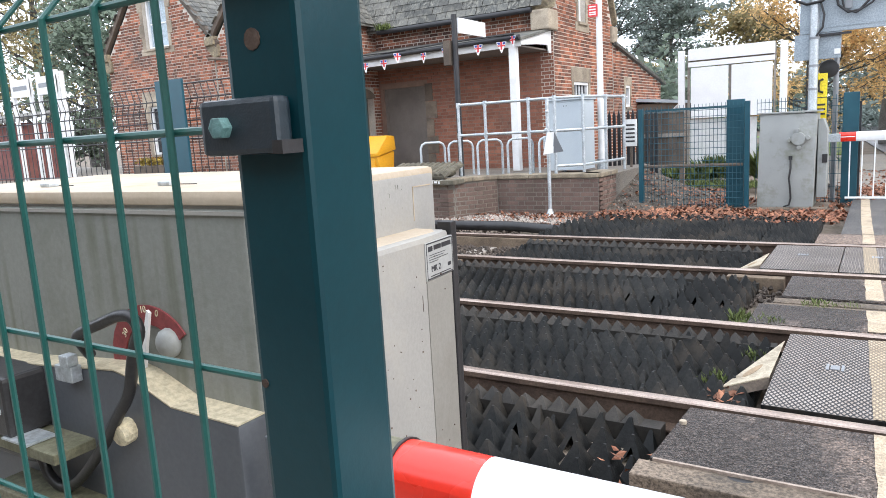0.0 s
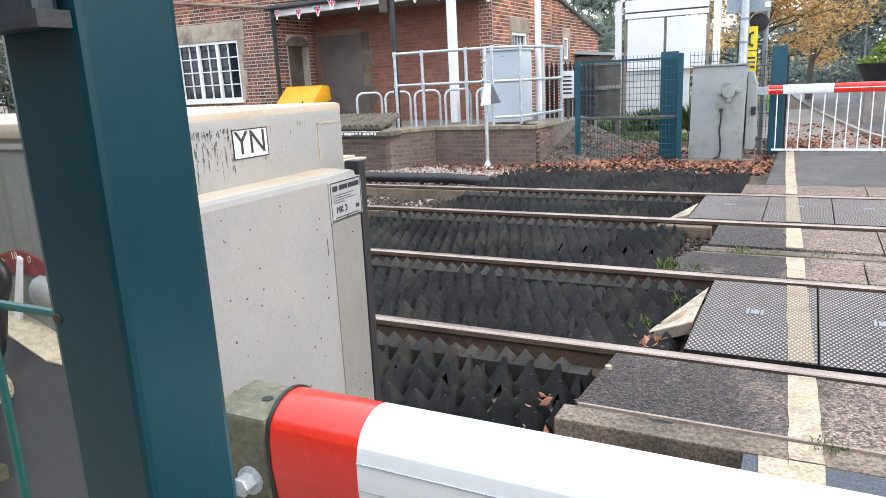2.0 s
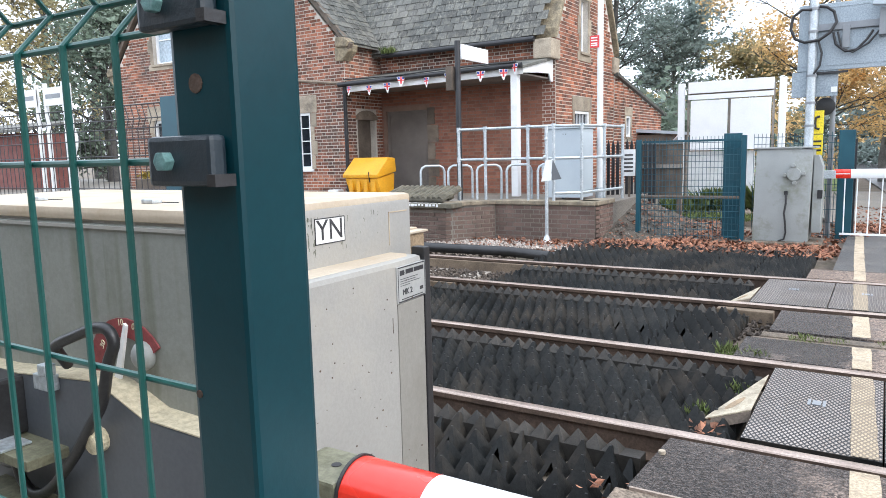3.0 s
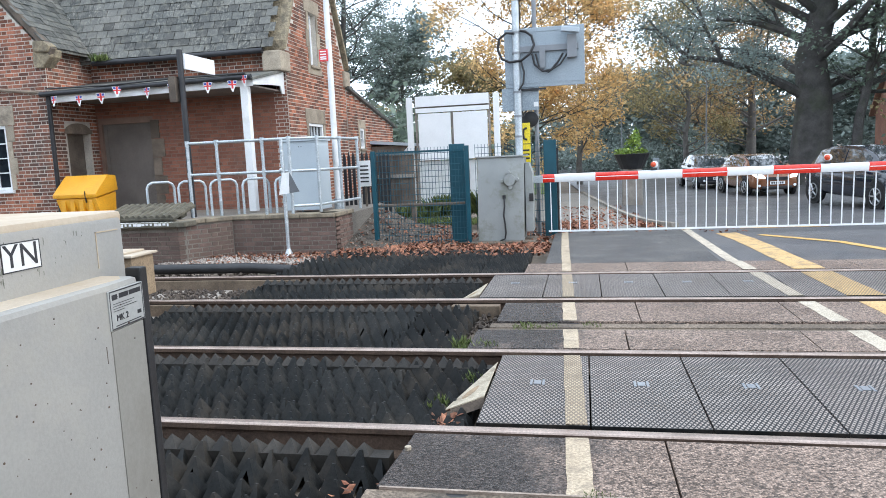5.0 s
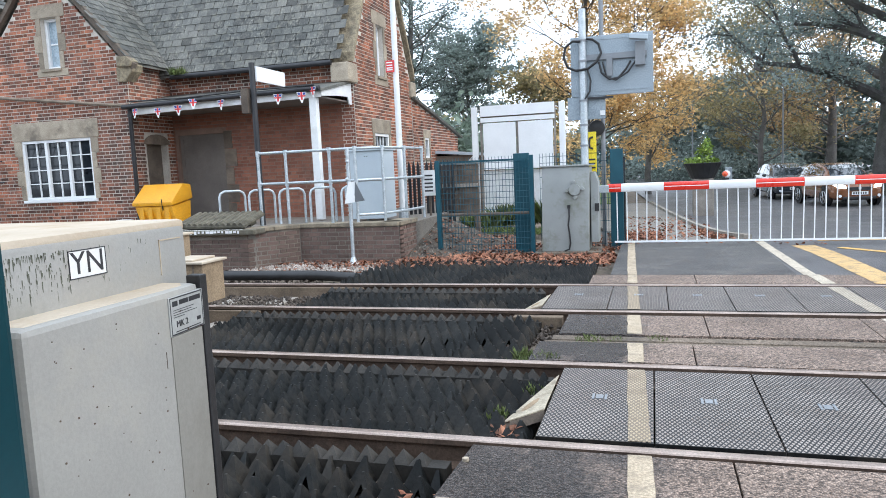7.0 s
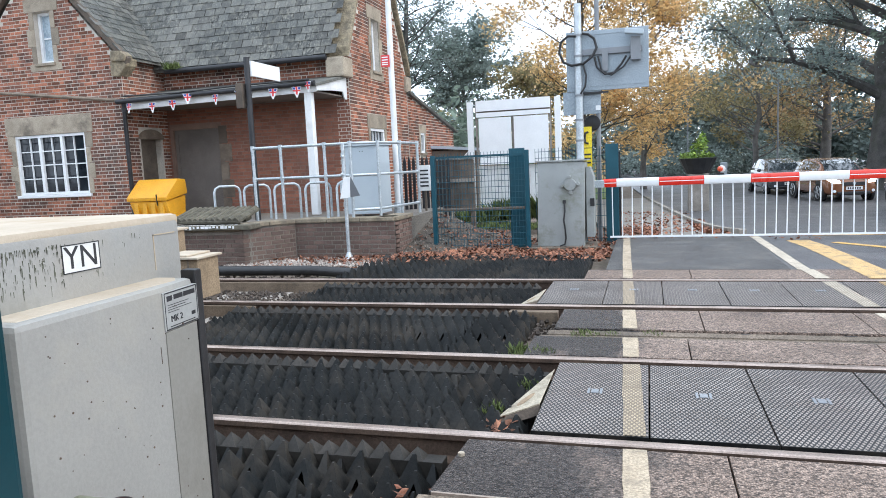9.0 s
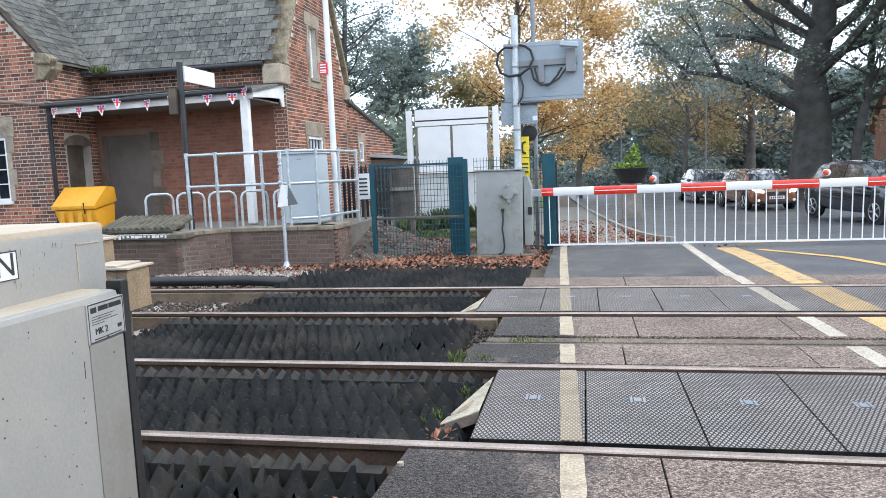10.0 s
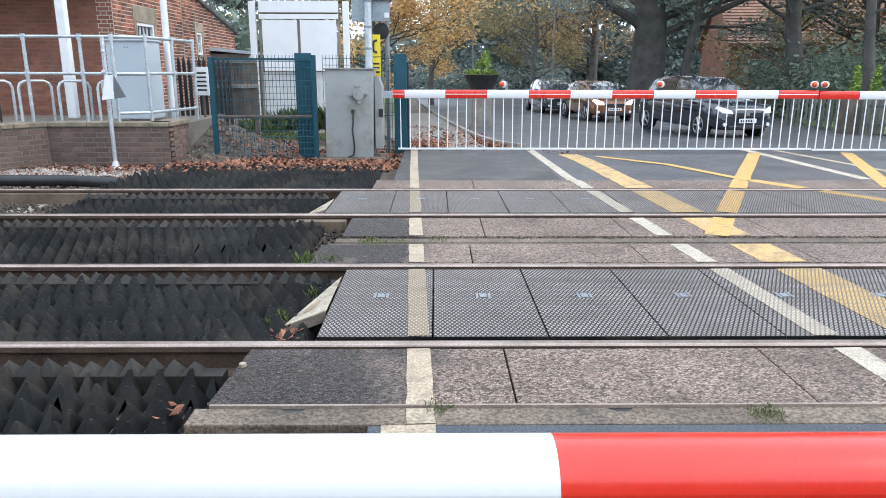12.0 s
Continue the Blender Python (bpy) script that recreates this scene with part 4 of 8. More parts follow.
part("hatch_outline", Geo().box(UX - 0.001, UX + 0.0015, 1.33, 1.405, 1.292, 1.2945).box(UX - 0.001, UX + 0.0015, 1.33, 1.3325, 1.215, 1.2945), cabinet_top, mach)
# end strip below the plate, a tone darker than the side cover
part("end_strip", Geo().box(LX - 0.01, LX + 0.0012, 1.224, 1.336, 0.0, 1.1, PM), darker_strip, mach, "darker buff end strip", bevel=0.0006)
part("edge_seal", Geo().box(-0.58, LX - 0.008, 1.347, 1.373, -0.05, 1.213), black_plastic, mach, "black rubber edge seal", bevel=0.004)
part("rear_panel", Geo().box(-1.93, -0.56, 1.345, 1.375, -0.05, 1.18), steel_grey, mach)
# lettered label
lab = part("letter_label", Geo().box(UX, UX + 0.001, 1.075, 1.168, 1.247, 1.299), white_paint, mach, "white label with black letters")
edge = Geo()
for y0, y1, z0, z1 in ((1.074, 1.169, 1.2985, 1.3005), (1.074, 1.169, 1.2455, 1.2475), (1.074, 1.0758, 1.2455, 1.3005), (1.1672, 1.169, 1.2455, 1.3005)):
    edge.box(UX, UX + 0.0016, y0, y1, z0, z1)
part("label_border", edge, black_paint, lab)
FACE = Matrix(((0, 0, 1, 0), (1, 0, 0, 0), (0, 1, 0, 0), (0, 0, 0, 1)))
lettering("letters", "YN", 0.062, Matrix.Translation((UX + 0.0012, 1.121, 1.273)) @ FACE, black_paint, lab)
# rating plate
plate_white = M("brushed_plate", (0.29, 0.295, 0.285), (0.36, 0.365, 0.35), 0.5, 4, 80, 0.03, grit=0.05)
plate = part("rating_plate", Geo().box(LX - 0.01, LX + 0.002, 1.222, 1.345, 1.102, 1.183, PM), plate_white, mach, "small metal rating plate", bevel=0.0008)
edge = Geo()
for y0, y1, z0, z1 in ((1.226, 1.342, 1.1795, 1.182), (1.226, 1.342, 1.103, 1.1055), (1.226, 1.2278, 1.103, 1.182), (1.3402, 1.342, 1.103, 1.182), (1.234, 1.252, 1.163, 1.174), (1.258, 1.29, 1.164, 1.174), (1.293, 1.335, 1.164, 1.174), (1.236, 1.31, 1.154, 1.1552), (1.236, 1.3, 1.149, 1.1502), (1.236, 1.32, 1.144, 1.1452), (1.236, 1.275, 1.139, 1.1402), (1.318, 1.332, 1.118, 1.126), (1.24, 1.33, 1.108, 1.11)):
    edge.box(LX, LX + 0.0026, y0, y1, z0, z1, PM)
part("plate_print", edge, black_paint, plate, "dark print bars")
lettering("plate_letters", "MK 2", 0.019, PM @ Matrix.Translation((LX + 0.0026, 1.264, 1.124)) @ FACE, black_paint, plate)
# rust specks and scratches
rnd = random.Random(21)
g = Geo()
for _ in range(70):
    y, z, r = rnd.uniform(0.9, 1.33), rnd.uniform(0.55, 1.0) if rnd.random() < 0.75 else rnd.uniform(1.0, 1.17), rnd.uniform(0.0008, 0.0024)
    g.tube([(LX - 0.001, y, z), (LX + 0.0006, y, z)], r, 6)
g.box(LX - 0.001, LX + 0.0006, 1.205, 1.2065, 1.04, 1.075)
part("rust_speck", g, rail_side, mach, "tiny rust pits", kind="stuff")
g = Geo()
for _ in range(260):
    y = 0.875 + 0.2 * rnd.random() ** 1.3 if rnd.random() < 0.85 else rnd.uniform(1.0, 1.3)
    z = 1.305 - 0.075 * rnd.random() ** 1.6
    w = rnd.uniform(0.0004, 0.0013)
    ln_ = rnd.uniform(0.002, 0.012) if rnd.random() < 0.8 else rnd.uniform(0.01, 0.024)
    g.add([(UX + 0.0005, y - w, z), (UX + 0.0005, y + w, z), (UX + 0.0005, y + w * 0.4, z - ln_), (UX + 0.0005, y - w * 0.6, z - ln_ * 0.8)], [(0, 3, 2, 1)])
part("algae_streak", g, algae, mach, "dark grey-green algae drips", kind="stuff")
# red angle dial with pointer and boss
dial = Geo()
arc = [(math.cos(a) * 0.135, math.sin(a) * 0.135) for a in [radians(36 + 13 * i) for i in range(13)]] + [(math.cos(a) * 0.09, math.sin(a) * 0.09) for a in [radians(192 - 13 * i) for i in range(13)]]
DC = Vector((-0.96, 0.85, 0.985))
dial.prism([(DC.x + a, 0.851, DC.z + b * 0.9) for a, b in arc], (0, -0.004, 0))
dl = part("angle_dial", dial, dial_red, mach, "faded red curved angle scale", bevel=0.001)
for k, word in enumerate(("30", "20", "10", "0")):
    a = radians(150 - 26 * k)
    lettering("dial_number", word, 0.02, Matrix.Translation((DC.x + 0.095 * math.cos(a), 0.8466, DC.z + 0.112 * math.sin(a))) @ Matrix.Rotation(radians(90), 4, 'X') @ Matrix.Rotation(a - radians(90), 4, 'Z'), rope_mat, dl)
part("pointer", Geo().prism([(DC.x - 0.04, 0.84, DC.z - 0.03), (DC.x - 0.018, 0.84, DC.z - 0.03), (DC.x + 0.024, 0.84, DC.z + 0.11), (DC.x + 0.016, 0.84, DC.z + 0.115)], (0, -0.006, 0)), white_paint, mach, "white pointer")
part("boss", Geo().ball((0, 0, 0), 0.031, 14, 8, 0.7).moved(Matrix.Translation((DC.x + 0.06, 0.845, DC.z + 0.05)) @ Matrix.Rotation(radians(90), 4, 'X')), cabinet_grey, mach, "grey domed boss", smooth=True)
# lower cowl with cream edge
cow = [(-1.95, 0.94), (-1.4, 0.945), (-1.01, 0.98), (-0.95, 0.97), (-0.84, 0.93), (-0.66, 0.925), (-0.66, 0.25), (-1.95, 0.25)]
part("lower_cowl", Geo().prism([(x, 0.86, z) for x, z in cow], (0, -0.07, 0)), cowl_grey, mach, "mid-grey lower cowl", bevel=0.004)
top = Geo()
for (xa, za), (xb, zb) in zip(cow[:5], cow[1:6]):
    top.prism([(xa, 0.788, za + 0.001), (xb, 0.788, zb + 0.001), (xb, 0.86, zb + 0.001), (xa, 0.86, za + 0.001)], (0, 0, 0.003))
part("cowl_edge", top, cream_edge, mach, "cream worn edge of the cowl")
part("rope_knot", Geo().tube([(-0.98, 0.795, 0.865), (-0.98, 0.76, 0.86)], 0.026, 12), rope_mat, mach, "frayed cream rope end", bevel=0.008)
part("conduit", Geo().tube(flowing([(-1.1, 0.8, 1.0), (-1.08, 0.77, 1.04), (-1.06, 0.76, 1.06), (-0.98, 0.76, 1.09), (-0.92, 0.76, 1.11), (-0.88, 0.76, 1.11), (-0.865, 0.76, 1.085), (-0.89, 0.76, 1.04), (-0.92, 0.76, 0.96), (-0.97, 0.76, 0.9), (-1.04, 0.76, 0.82), (-1.14, 0.76, 0.73), (-1.21, 0.76, 0.7), (-1.26, 0.76, 0.72), (-1.28, 0.76, 0.755), (-1.33, 0.76, 0.75), (-1.7, 0.77, 0.74)]), 0.0115, 10), black_plastic, mach, "black corrugated conduit", smooth=True)
part("cable_clip", Geo().box(-1.18, -1.12, 0.765, 0.79, 0.945, 0.98).box(-1.15, -1.12, 0.76, 0.785, 0.98, 1.005), galvanised, mach, "bright bent cable clip", bevel=0.003)
part("junction_box", Geo().box(-1.6, -1.27, 0.7, 0.8, 0.82, 0.955), black_plastic, mach, "black junction box", bevel=0.01)
part("box_screw", Geo().tube([(-1.3, 0.705, 0.88), (-1.3, 0.692, 0.88)], 0.009, 8), galvanised, mach, "bright screw")
part("bracket_plate", Geo().box(-1.6, -1.11, 0.7, 0.8, 0.795, 0.818), green_stain_alu, mach, "algae-stained flat bracket", bevel=0.003)
part("strap_plate", Geo().box(-1.3, -1.2, 0.695, 0.76, 0.819, 0.824), galvanised, mach, "bright metal strap", bevel=0.001)
part("bracket_plate", Geo().box(-1.4, -1.03, 0.7, 0.8, 0.66, 0.69), green_stain_alu, mach, "algae-stained flat bracket", bevel=0.003)
part("plinth", Geo().box(-1.95, -0.56, 0.84, 1.4, -0.1, -0.02), concrete, mach)

# ---- near barrier arm ----
arm = thing("road_barrier", (-0.4, 0.76, 0.9), "red and white banded barrier arm, lowered", "barrier arm", "barrier arms")
# rounded crown above a moulded seam, flatter flanks drawn in below it
HALF = [(0.053 * math.sin(q), 0.042 + 0.05 * math.cos(q)) for q in [0.12 + (1.2 - 0.12) * i / 9 for i in range(10)]] + [(0.0535, 0.042), (0.0545, 0.006), (0.049, -0.045), (0.045, -0.06), (0.034, -0.086), (0.015, -0.092)]
SEC = [(-a, b) for a, b in HALF] + [(a, b) for a, b in HALF[::-1]]


def arm_band(x0, x1, yc, zc, mat, parent, s=1.0):
    me = Geo().prism([(x0, yc + a * s, zc + b * s) for a, b in SEC], (x1 - x0, 0, 0)).mesh("arm_band", mat)
    me.shade_smooth()
    me.set_sharp_from_angle(angle=radians(13))
    return part("arm_band", me, mat, parent)


AY, AZ = 0.775, 0.884
edges_x = [-0.29, -0.155, 0.555, 1.265, 1.975, 2.685, 3.395, 4.105]
for i, (a, b) in enumerate(zip(edges_x, edges_x[1:])):
    arm_band(a, b, AY, AZ, arm_red if i % 2 == 0 else arm_white, arm)
for i in range(1, 7, 2):
    for z in (0.0415, 0.0055):
        part("band_seam", Geo().box(edges_x[i], edges_x[i + 1], AY - 0.0551, AY - 0.05, AZ + z - 0.0006, AZ + z + 0.0006), light_grey_paint, arm)
brk = part("arm_bracket", Geo().box(-0.4, -0.2965, 0.722, 0.825, 0.785, 0.955), green_stain_alu, arm, "algae-stained aluminium arm bracket", bevel=0.006)
part("gasket", Geo().prism([(-0.2955, AY + a * 1.03, AZ + b * 1.03) for a, b in SEC], (0.0052, 0, 0)), black_plastic, arm, "black rubber gasket")
part("bracket_hole", Geo().tube([(-0.335, 0.775, 0.95), (-0.335, 0.775, 0.9562)], 0.008, 12), black_paint, brk)
part("bracket_bolt", Geo().tube([(-0.33, 0.724, 0.862), (-0.33, 0.698, 0.862)], 0.014, 6), galvanised, brk, "steel hexagon bolt", bevel=0.002)
part("bracket_washer", Geo().tube([(-0.33, 0.724, 0.862), (-0.33, 0.717, 0.862)], 0.02, 16), galvanised, brk)
part("arm_stem", Geo().box(-0.6, -0.4, 0.79, 0.815, 0.83, 0.92), cowl_grey, arm, bevel=0.004)


# ---- brickwork and roofs ----
brick_unit = Geo().box(-0.1035, 0.1035, -0.007, 0.05, -0.029, 0.029).mesh("brick", brick_red, 0.003)
brown_unit = Geo().box(-0.1035, 0.1035, -0.007, 0.05, -0.029, 0.029).mesh("brick", brick_brown, 0.003)


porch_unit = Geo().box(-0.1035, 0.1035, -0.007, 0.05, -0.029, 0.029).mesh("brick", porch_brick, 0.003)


def frame_of(origin, u, n):
    """Matrix that takes (along, inwards, up) to the world: u along the wall, n outwards."""
    u, n = Vector(u), Vector(n)
    m = Matrix.Identity(4)
    for i in range(3):
        m[i][0], m[i][1], m[i][2], m[i][3] = u[i], -n[i], (0, 0, 1)[i], origin[i]
    return m


def brickwork(wall, origin, u, n, length, top, holes, budget, unit, mat, inside=None, z0=0.0):
    """Stretcher bond on a wall's face. The first `budget` bricks from the ground near the u end are parts, the rest is joined."""
    m = frame_of(origin, u, n)
    joined, singles, rows_n = Geo(), [], int((top - z0) / 0.075)
    for r in range(rows_n):
        z = z0 + (r + 0.5) * 0.075
        x, header = (-0.17, False) if r % 2 else (0.0, False)
        while x < length - 0.02:
            step = 0.1125 if header else 0.225
            a, b = max(x, 0.0), min(x + step, length)
            x, header = x + step, not header
            if b - a < 0.05:
                continue
            spans = [(a, b)]
            for h0, h1, v0, v1 in holes:
                if v0 < z + 0.03 and v1 > z - 0.03:
                    spans = [q for s0, s1 in spans for q in ((s0, min(s1, h0)), (max(s0, h1), s1)) if q[1] - q[0] > 0.04]
            for s0, s1 in spans:
                if inside and not (inside(s0, z) and inside(s1, z)):
                    continue
                if len(singles) < budget and s1 - s0 > 0.22:
                    singles.append(((s0 + s1) / 2, z))
                else:
                    joined.box(s0 + 0.009, s1 - 0.009, -0.007, 0.03, z - 0.029, z + 0.029, m)
    for cx, z in singles:
        ob = part("brick", unit, mat, wall)
        ob.matrix_basis = m @ Matrix.Translation((cx, 0, z))
    if joined.v:
        part("brickwork", joined, mat, wall, kind="stuff")


def wall_cells(g, m, length, z0, z1, thick, holes):
    """A wall with openings right through it."""
    us = sorted({0.0, length, *[h[0] for h in holes], *[h[1] for h in holes]})
    vs = sorted({z0, z1, *[h[2] for h in holes], *[h[3] for h in holes]})
    us = [q for q in us if 0 <= q <= length]
    vs = [q for q in vs if z0 <= q <= z1]
    for a, b in zip(us, us[1:]):
        for c, d in zip(vs, vs[1:]):
            if not any(h[0] <= (a + b) / 2 <= h[1] and h[2] <= (c + d) / 2 <= h[3] for h in holes):
                g.box(a, b, 0.0, thick, c, d, m)


def window(parent, m, x0, x1, z0, z1, cols, rows_n, lights, pane_mat, depth=0.1, bar=0.018, sill=True):
    """A white window set back in its opening: outer frame, mullions, glazing bars, panes and sill."""
    w = part("window", Geo().box(x0, x1, depth + 0.03, depth + 0.06, z0, z1, m), pane_mat, parent, "white-framed window with small panes")
    fr = Geo()
    e = 0.06
    fr.box(x0, x1, depth - 0.03, depth + 0.05, z1 - e, z1, m).box(x0, x1, depth - 0.03, depth + 0.05, z0, z0 + e, m)
    fr.box(x0, x0 + e, depth - 0.03, depth + 0.05, z0 + e, z1 - e, m).box(x1 - e, x1, depth - 0.03, depth + 0.05, z0 + e, z1 - e, m)
    step = (x1 - x0 - 2 * e) / lights
    for i in range(1, lights):
        c = x0 + e + step * i
        fr.box(c - 0.035, c + 0.035, depth - 0.032, depth + 0.05, z0 + e, z1 - e, m)
    part("window_frame", fr, upvc, w, bevel=0.004)
    for i in range(lights):
        a, b = x0 + e + step * i + 0.03, x0 + e + step * (i + 1) - 0.03
        for c in range(1, cols):
            q = a + (b - a) * c / cols
            part("glazing_bar", Geo().box(q - bar / 2, q + bar / 2, depth, depth + 0.03, z0 + e, z1 - e, m), upvc, w)
        for r in range(1, rows_n):
            q = z0 + e + (z1 - z0 - 2 * e) * r / rows_n
            part("glazing_bar", Geo().box(a, b, depth + 0.002, depth + 0.028, q - bar / 2, q + bar / 2, m), upvc, w)
    if sill:
        part("window_sill", Geo().box(x0 - 0.05, x1 + 0.05, -0.06, depth, z0 - 0.06, z0, m), upvc if lights > 1 else sandstone, w, bevel=0.008)
    return w


def surround(parent, m, x0, x1, z0, z1, jamb, head, sill_h):
    """Stone blocks round an opening, uneven in width."""
    def stone(a, b, c, d):
        part("stone", Geo().box(a + 0.003, b - 0.003, -0.018, 0.12, c + 0.003, d - 0.003, m), sandstone, parent, bevel=0.006)
    stone(x0 - jamb - 0.03, x1 + jamb + 0.03, z1, z1 + head)
    if sill_h:
        stone(x0 - jamb, x1 + jamb, z0 - sill_h, z0)
    k = max(2, round((z1 - z0) / 0.33))
    for i in range(k):
        c, d = z0 + (z1 - z0) * i / k, z0 + (z1 - z0) * (i + 1) / k
        ex = jamb if i % 2 else jamb * 0.62
        stone(x0 - ex, x0, c, d)
        stone(x1, x1 + ex, c, d)


def slates(roof, p0, u, s, length, run, budget, inside=None, gauge=0.185, width=0.25):
    """Courses of slates from the eave p0: u along the eave, s up the slope."""
    u, s, p0 = Vector(u), Vector(s).normalized(), Vector(p0)
    n = u.cross(s).normalized()
    if n.z < 0:
        n = -n
    unit = Geo().box(-width / 2 + 0.005, width / 2 - 0.005, 0, gauge * 1.2, -0.006, 0.006).mesh("slate", slate)
    rest_geo, made = Geo(), 0
    rnd = random.Random(5)
    for r in range(int(run / gauge)):
        x = -width / 2 * (r % 2)
        while x < length + width / 2:
            c = x + width / 2
            x += width
            if inside and not inside(c, r * gauge):
                continue
            lift = 0.014 + rnd.uniform(0, 0.006)
            tilt = 0.05
            m = Matrix.Identity(4)
            up = (s - n * tilt).normalized()
            nn = u.cross(up).normalized()
            if nn.z < 0:
                nn = -nn
            o = p0 + u * (c + rnd.uniform(-0.004, 0.004)) + s * (r * gauge + rnd.uniform(-0.008, 0.008)) + n * lift
            for i in range(3):
                m[i][0], m[i][1], m[i][2], m[i][3] = u[i], up[i], nn[i], o[i]
            if made < budget:
                ob = part("slate", unit, slate, roof)
                ob.matrix_basis = m
                made += 1
            else:
                rest_geo.box(-width / 2 + 0.005, width / 2 - 0.005, 0, gauge * 1.2, -0.006, 0.006, m)
    if rest_geo.v:
        part("slating", rest_geo, slate, roof, kind="stuff")


# ---- platform ----
PZ = 0.575
solo("platform", Geo().prism([(-60, 10.25, -0.3), (-6.0, 10.25, -0.3), (-5.45, 11.02, -0.3), (-3.62, 11.02, -0.3), (-3.62, 13.6, -0.3), (-5.0, 23, -0.3), (-60, 23, -0.3)], (0, 0, PZ + 0.3 - 0.05)), asphalt_old, "worn asphalt station platform surface", "platform", kind="structure")


def brick_front(x0, y0, x1, y1, z0, z1, label):
    t = thing("platform_wall", (x0, y0, z0), label, "wall", "platform walls", "structure")
    d = Vector((x1 - x0, y1 - y0, 0))
    ln = d.length
    d.normalize()
    n = Vector((d.y, -d.x, 0))
    m = frame_of((x0, y0, z0), d, n)
    w = part("wall_core", Geo().box(0, ln, 0.004, 0.2, 0, z1 - z0 - 0.07, m), dark_mortar, t)
    brickwork(t, (x0, y0, z0), d, n, ln, z1 - z0 - 0.07, [], 120, brown_unit, brick_brown)
    k = max(1, round(ln / 0.62))
    for i in range(k):
        part("coping_slab", Geo().box(ln * i / k + 0.003, ln * (i + 1) / k - 0.003, -0.04, 0.32, z1 - z0 - 0.07, z1 - z0, m), stone_coping, t, bevel=0.014)
    return t


brick_front(-5.45, 11.02, -3.62, 11.02, -0.16, 0.595, "low brown brick platform end wall with stone coping")
brick_front(-3.62, 11.03, -3.62, 11.9, -0.16, 0.595, "short brown brick return at the platform end")


def bank_level(x, y):
    """Rubble heaped against the platform end."""
    a, b = max(0.0, min(1.0, (-2.2 - x) / 1.5)), max(0.0, min(1.0, (y - 10.9) / 2.4))
    return -0.12 + 0.6 * a * b + 0.035 * noise.noise(Vector((x * 5, y * 5, 3)))


bank_soil = M("dark_yard_earth", (0.055, 0.044, 0.034), (0.12, 0.096, 0.075), 0.95, 4, 40, 0.9, stain=(0.18, 0.16, 0.135), stain_scale=9, stain_amount=0.5, dist=0.03)
g = Geo()
bx, by = [-3.66 + 0.092 * i for i in range(17)], [10.95 + 0.1 * j for j in range(29)]
g.add([(x, y, bank_level(x, y)) for y in by for x in bx], [(j * 17 + i, j * 17 + i + 1, (j + 1) * 17 + i + 1, (j + 1) * 17 + i) for j in range(28) for i in range(16)])
solo("earth_bank", g, bank_soil, "bank of dark earth and rubble at the platform end", "bank", kind="structure", smooth=True)
rubble_stone = M("dirty_rubble", (0.1, 0.085, 0.07), (0.26, 0.235, 0.205), 0.9, 5, 60, 0.3, vary=0.5)
rnd = random.Random(71)
g = Geo()
for _ in range(420):
    x, y, r = rnd.uniform(-3.6, -2.3), rnd.uniform(11.0, 13.6), 0.018 * rnd.uniform(0.5, 1.7)
    m = Matrix.LocRotScale((x, y, bank_level(x, y) + r * 0.3), Euler((rnd.random() * 6, rnd.random() * 6, rnd.random() * 6)), (r, r * 0.8, r * 0.6))
    g.add([m @ Vector(q) for q in ((1, 0, 0.2), (0.2, 1, -0.1), (-1, 0.1, 0.1), (0, -1, 0), (0.1, 0, 1), (0, 0.1, -1))], [(0, 1, 4), (1, 2, 4), (2, 3, 4), (3, 0, 4), (1, 0, 5), (2, 1, 5), (3, 2, 5), (0, 3, 5)])
solo("rubble", g, rubble_stone, "broken stones scattered on the earth bank", "rubble", kind="stuff")
g = Geo()
for _ in range(260):
    x, y, r = rnd.uniform(-3.6, -2.3), rnd.uniform(11.0, 13.6), 0.04 * rnd.uniform(0.6, 1.3)
    m = Matrix.LocRotScale((x, y, bank_level(x, y) + 0.02), Euler((rnd.uniform(-0.6, 0.6), rnd.uniform(-0.6, 0.6), rnd.random() * 6)), (r, r, r))
    g.add([m @ Vector(q) for q in ((-1, 0, 0.1), (0, -0.6, -0.1), (1, 0, 0.25), (0, 0.6, -0.1))], [(0, 1, 2), (0, 2, 3)])
solo("fallen_leaves", g, dead_leaf, "brown leaves caught on the earth bank", "leaves", kind="stuff")
brick_front(-6.02, 10.24, -5.45, 11.0, -0.18, 0.595, "splayed brown brick platform wall with stone coping")
corner = brick_front(-7.4, 10.24, -6.02, 10.24, -0.18, 0.54, "brown brick platform front wall")
for k in range(8):
    a = 0.03 if k % 2 else 0.0
    part("brick", Geo().prism([(-6.13 + a, 10.231, -0.175 + 0.075 * k), (-6.0, 10.231, -0.175 + 0.075 * k), (-5.93 - a * 0.4, 10.325 - a * 0.5, -0.175 + 0.075 * k), (-6.1, 10.36, -0.175 + 0.075 * k)], (0, 0, 0.061)), brick_brown, corner, bevel=0.004)
brick_front(-30, 10.24, -7.42, 10.24, -0.18, 0.54, "brown brick platform front wall further along")
solo("platform_edge", Geo().box(-7.35, -5.8, 10.1, 10.66, 0.505, 0.585), mossy_stone, "mossy platform edge slab with flaking white paint", "platform edge", bevel=0.012)
g = Geo()
rnd = random.Random(8)
for k in range(17):
    x = -7.3 + 0.075 * k
    g.box(x, x + rnd.uniform(0.03, 0.07), 10.0965, 10.12, 0.53 + rnd.uniform(-0.015, 0.02), 0.575)
    g.box(x + 0.01, x + rnd.uniform(0.03, 0.07), 10.13, 10.18 + rnd.uniform(0, 0.05), 0.583, 0.588)
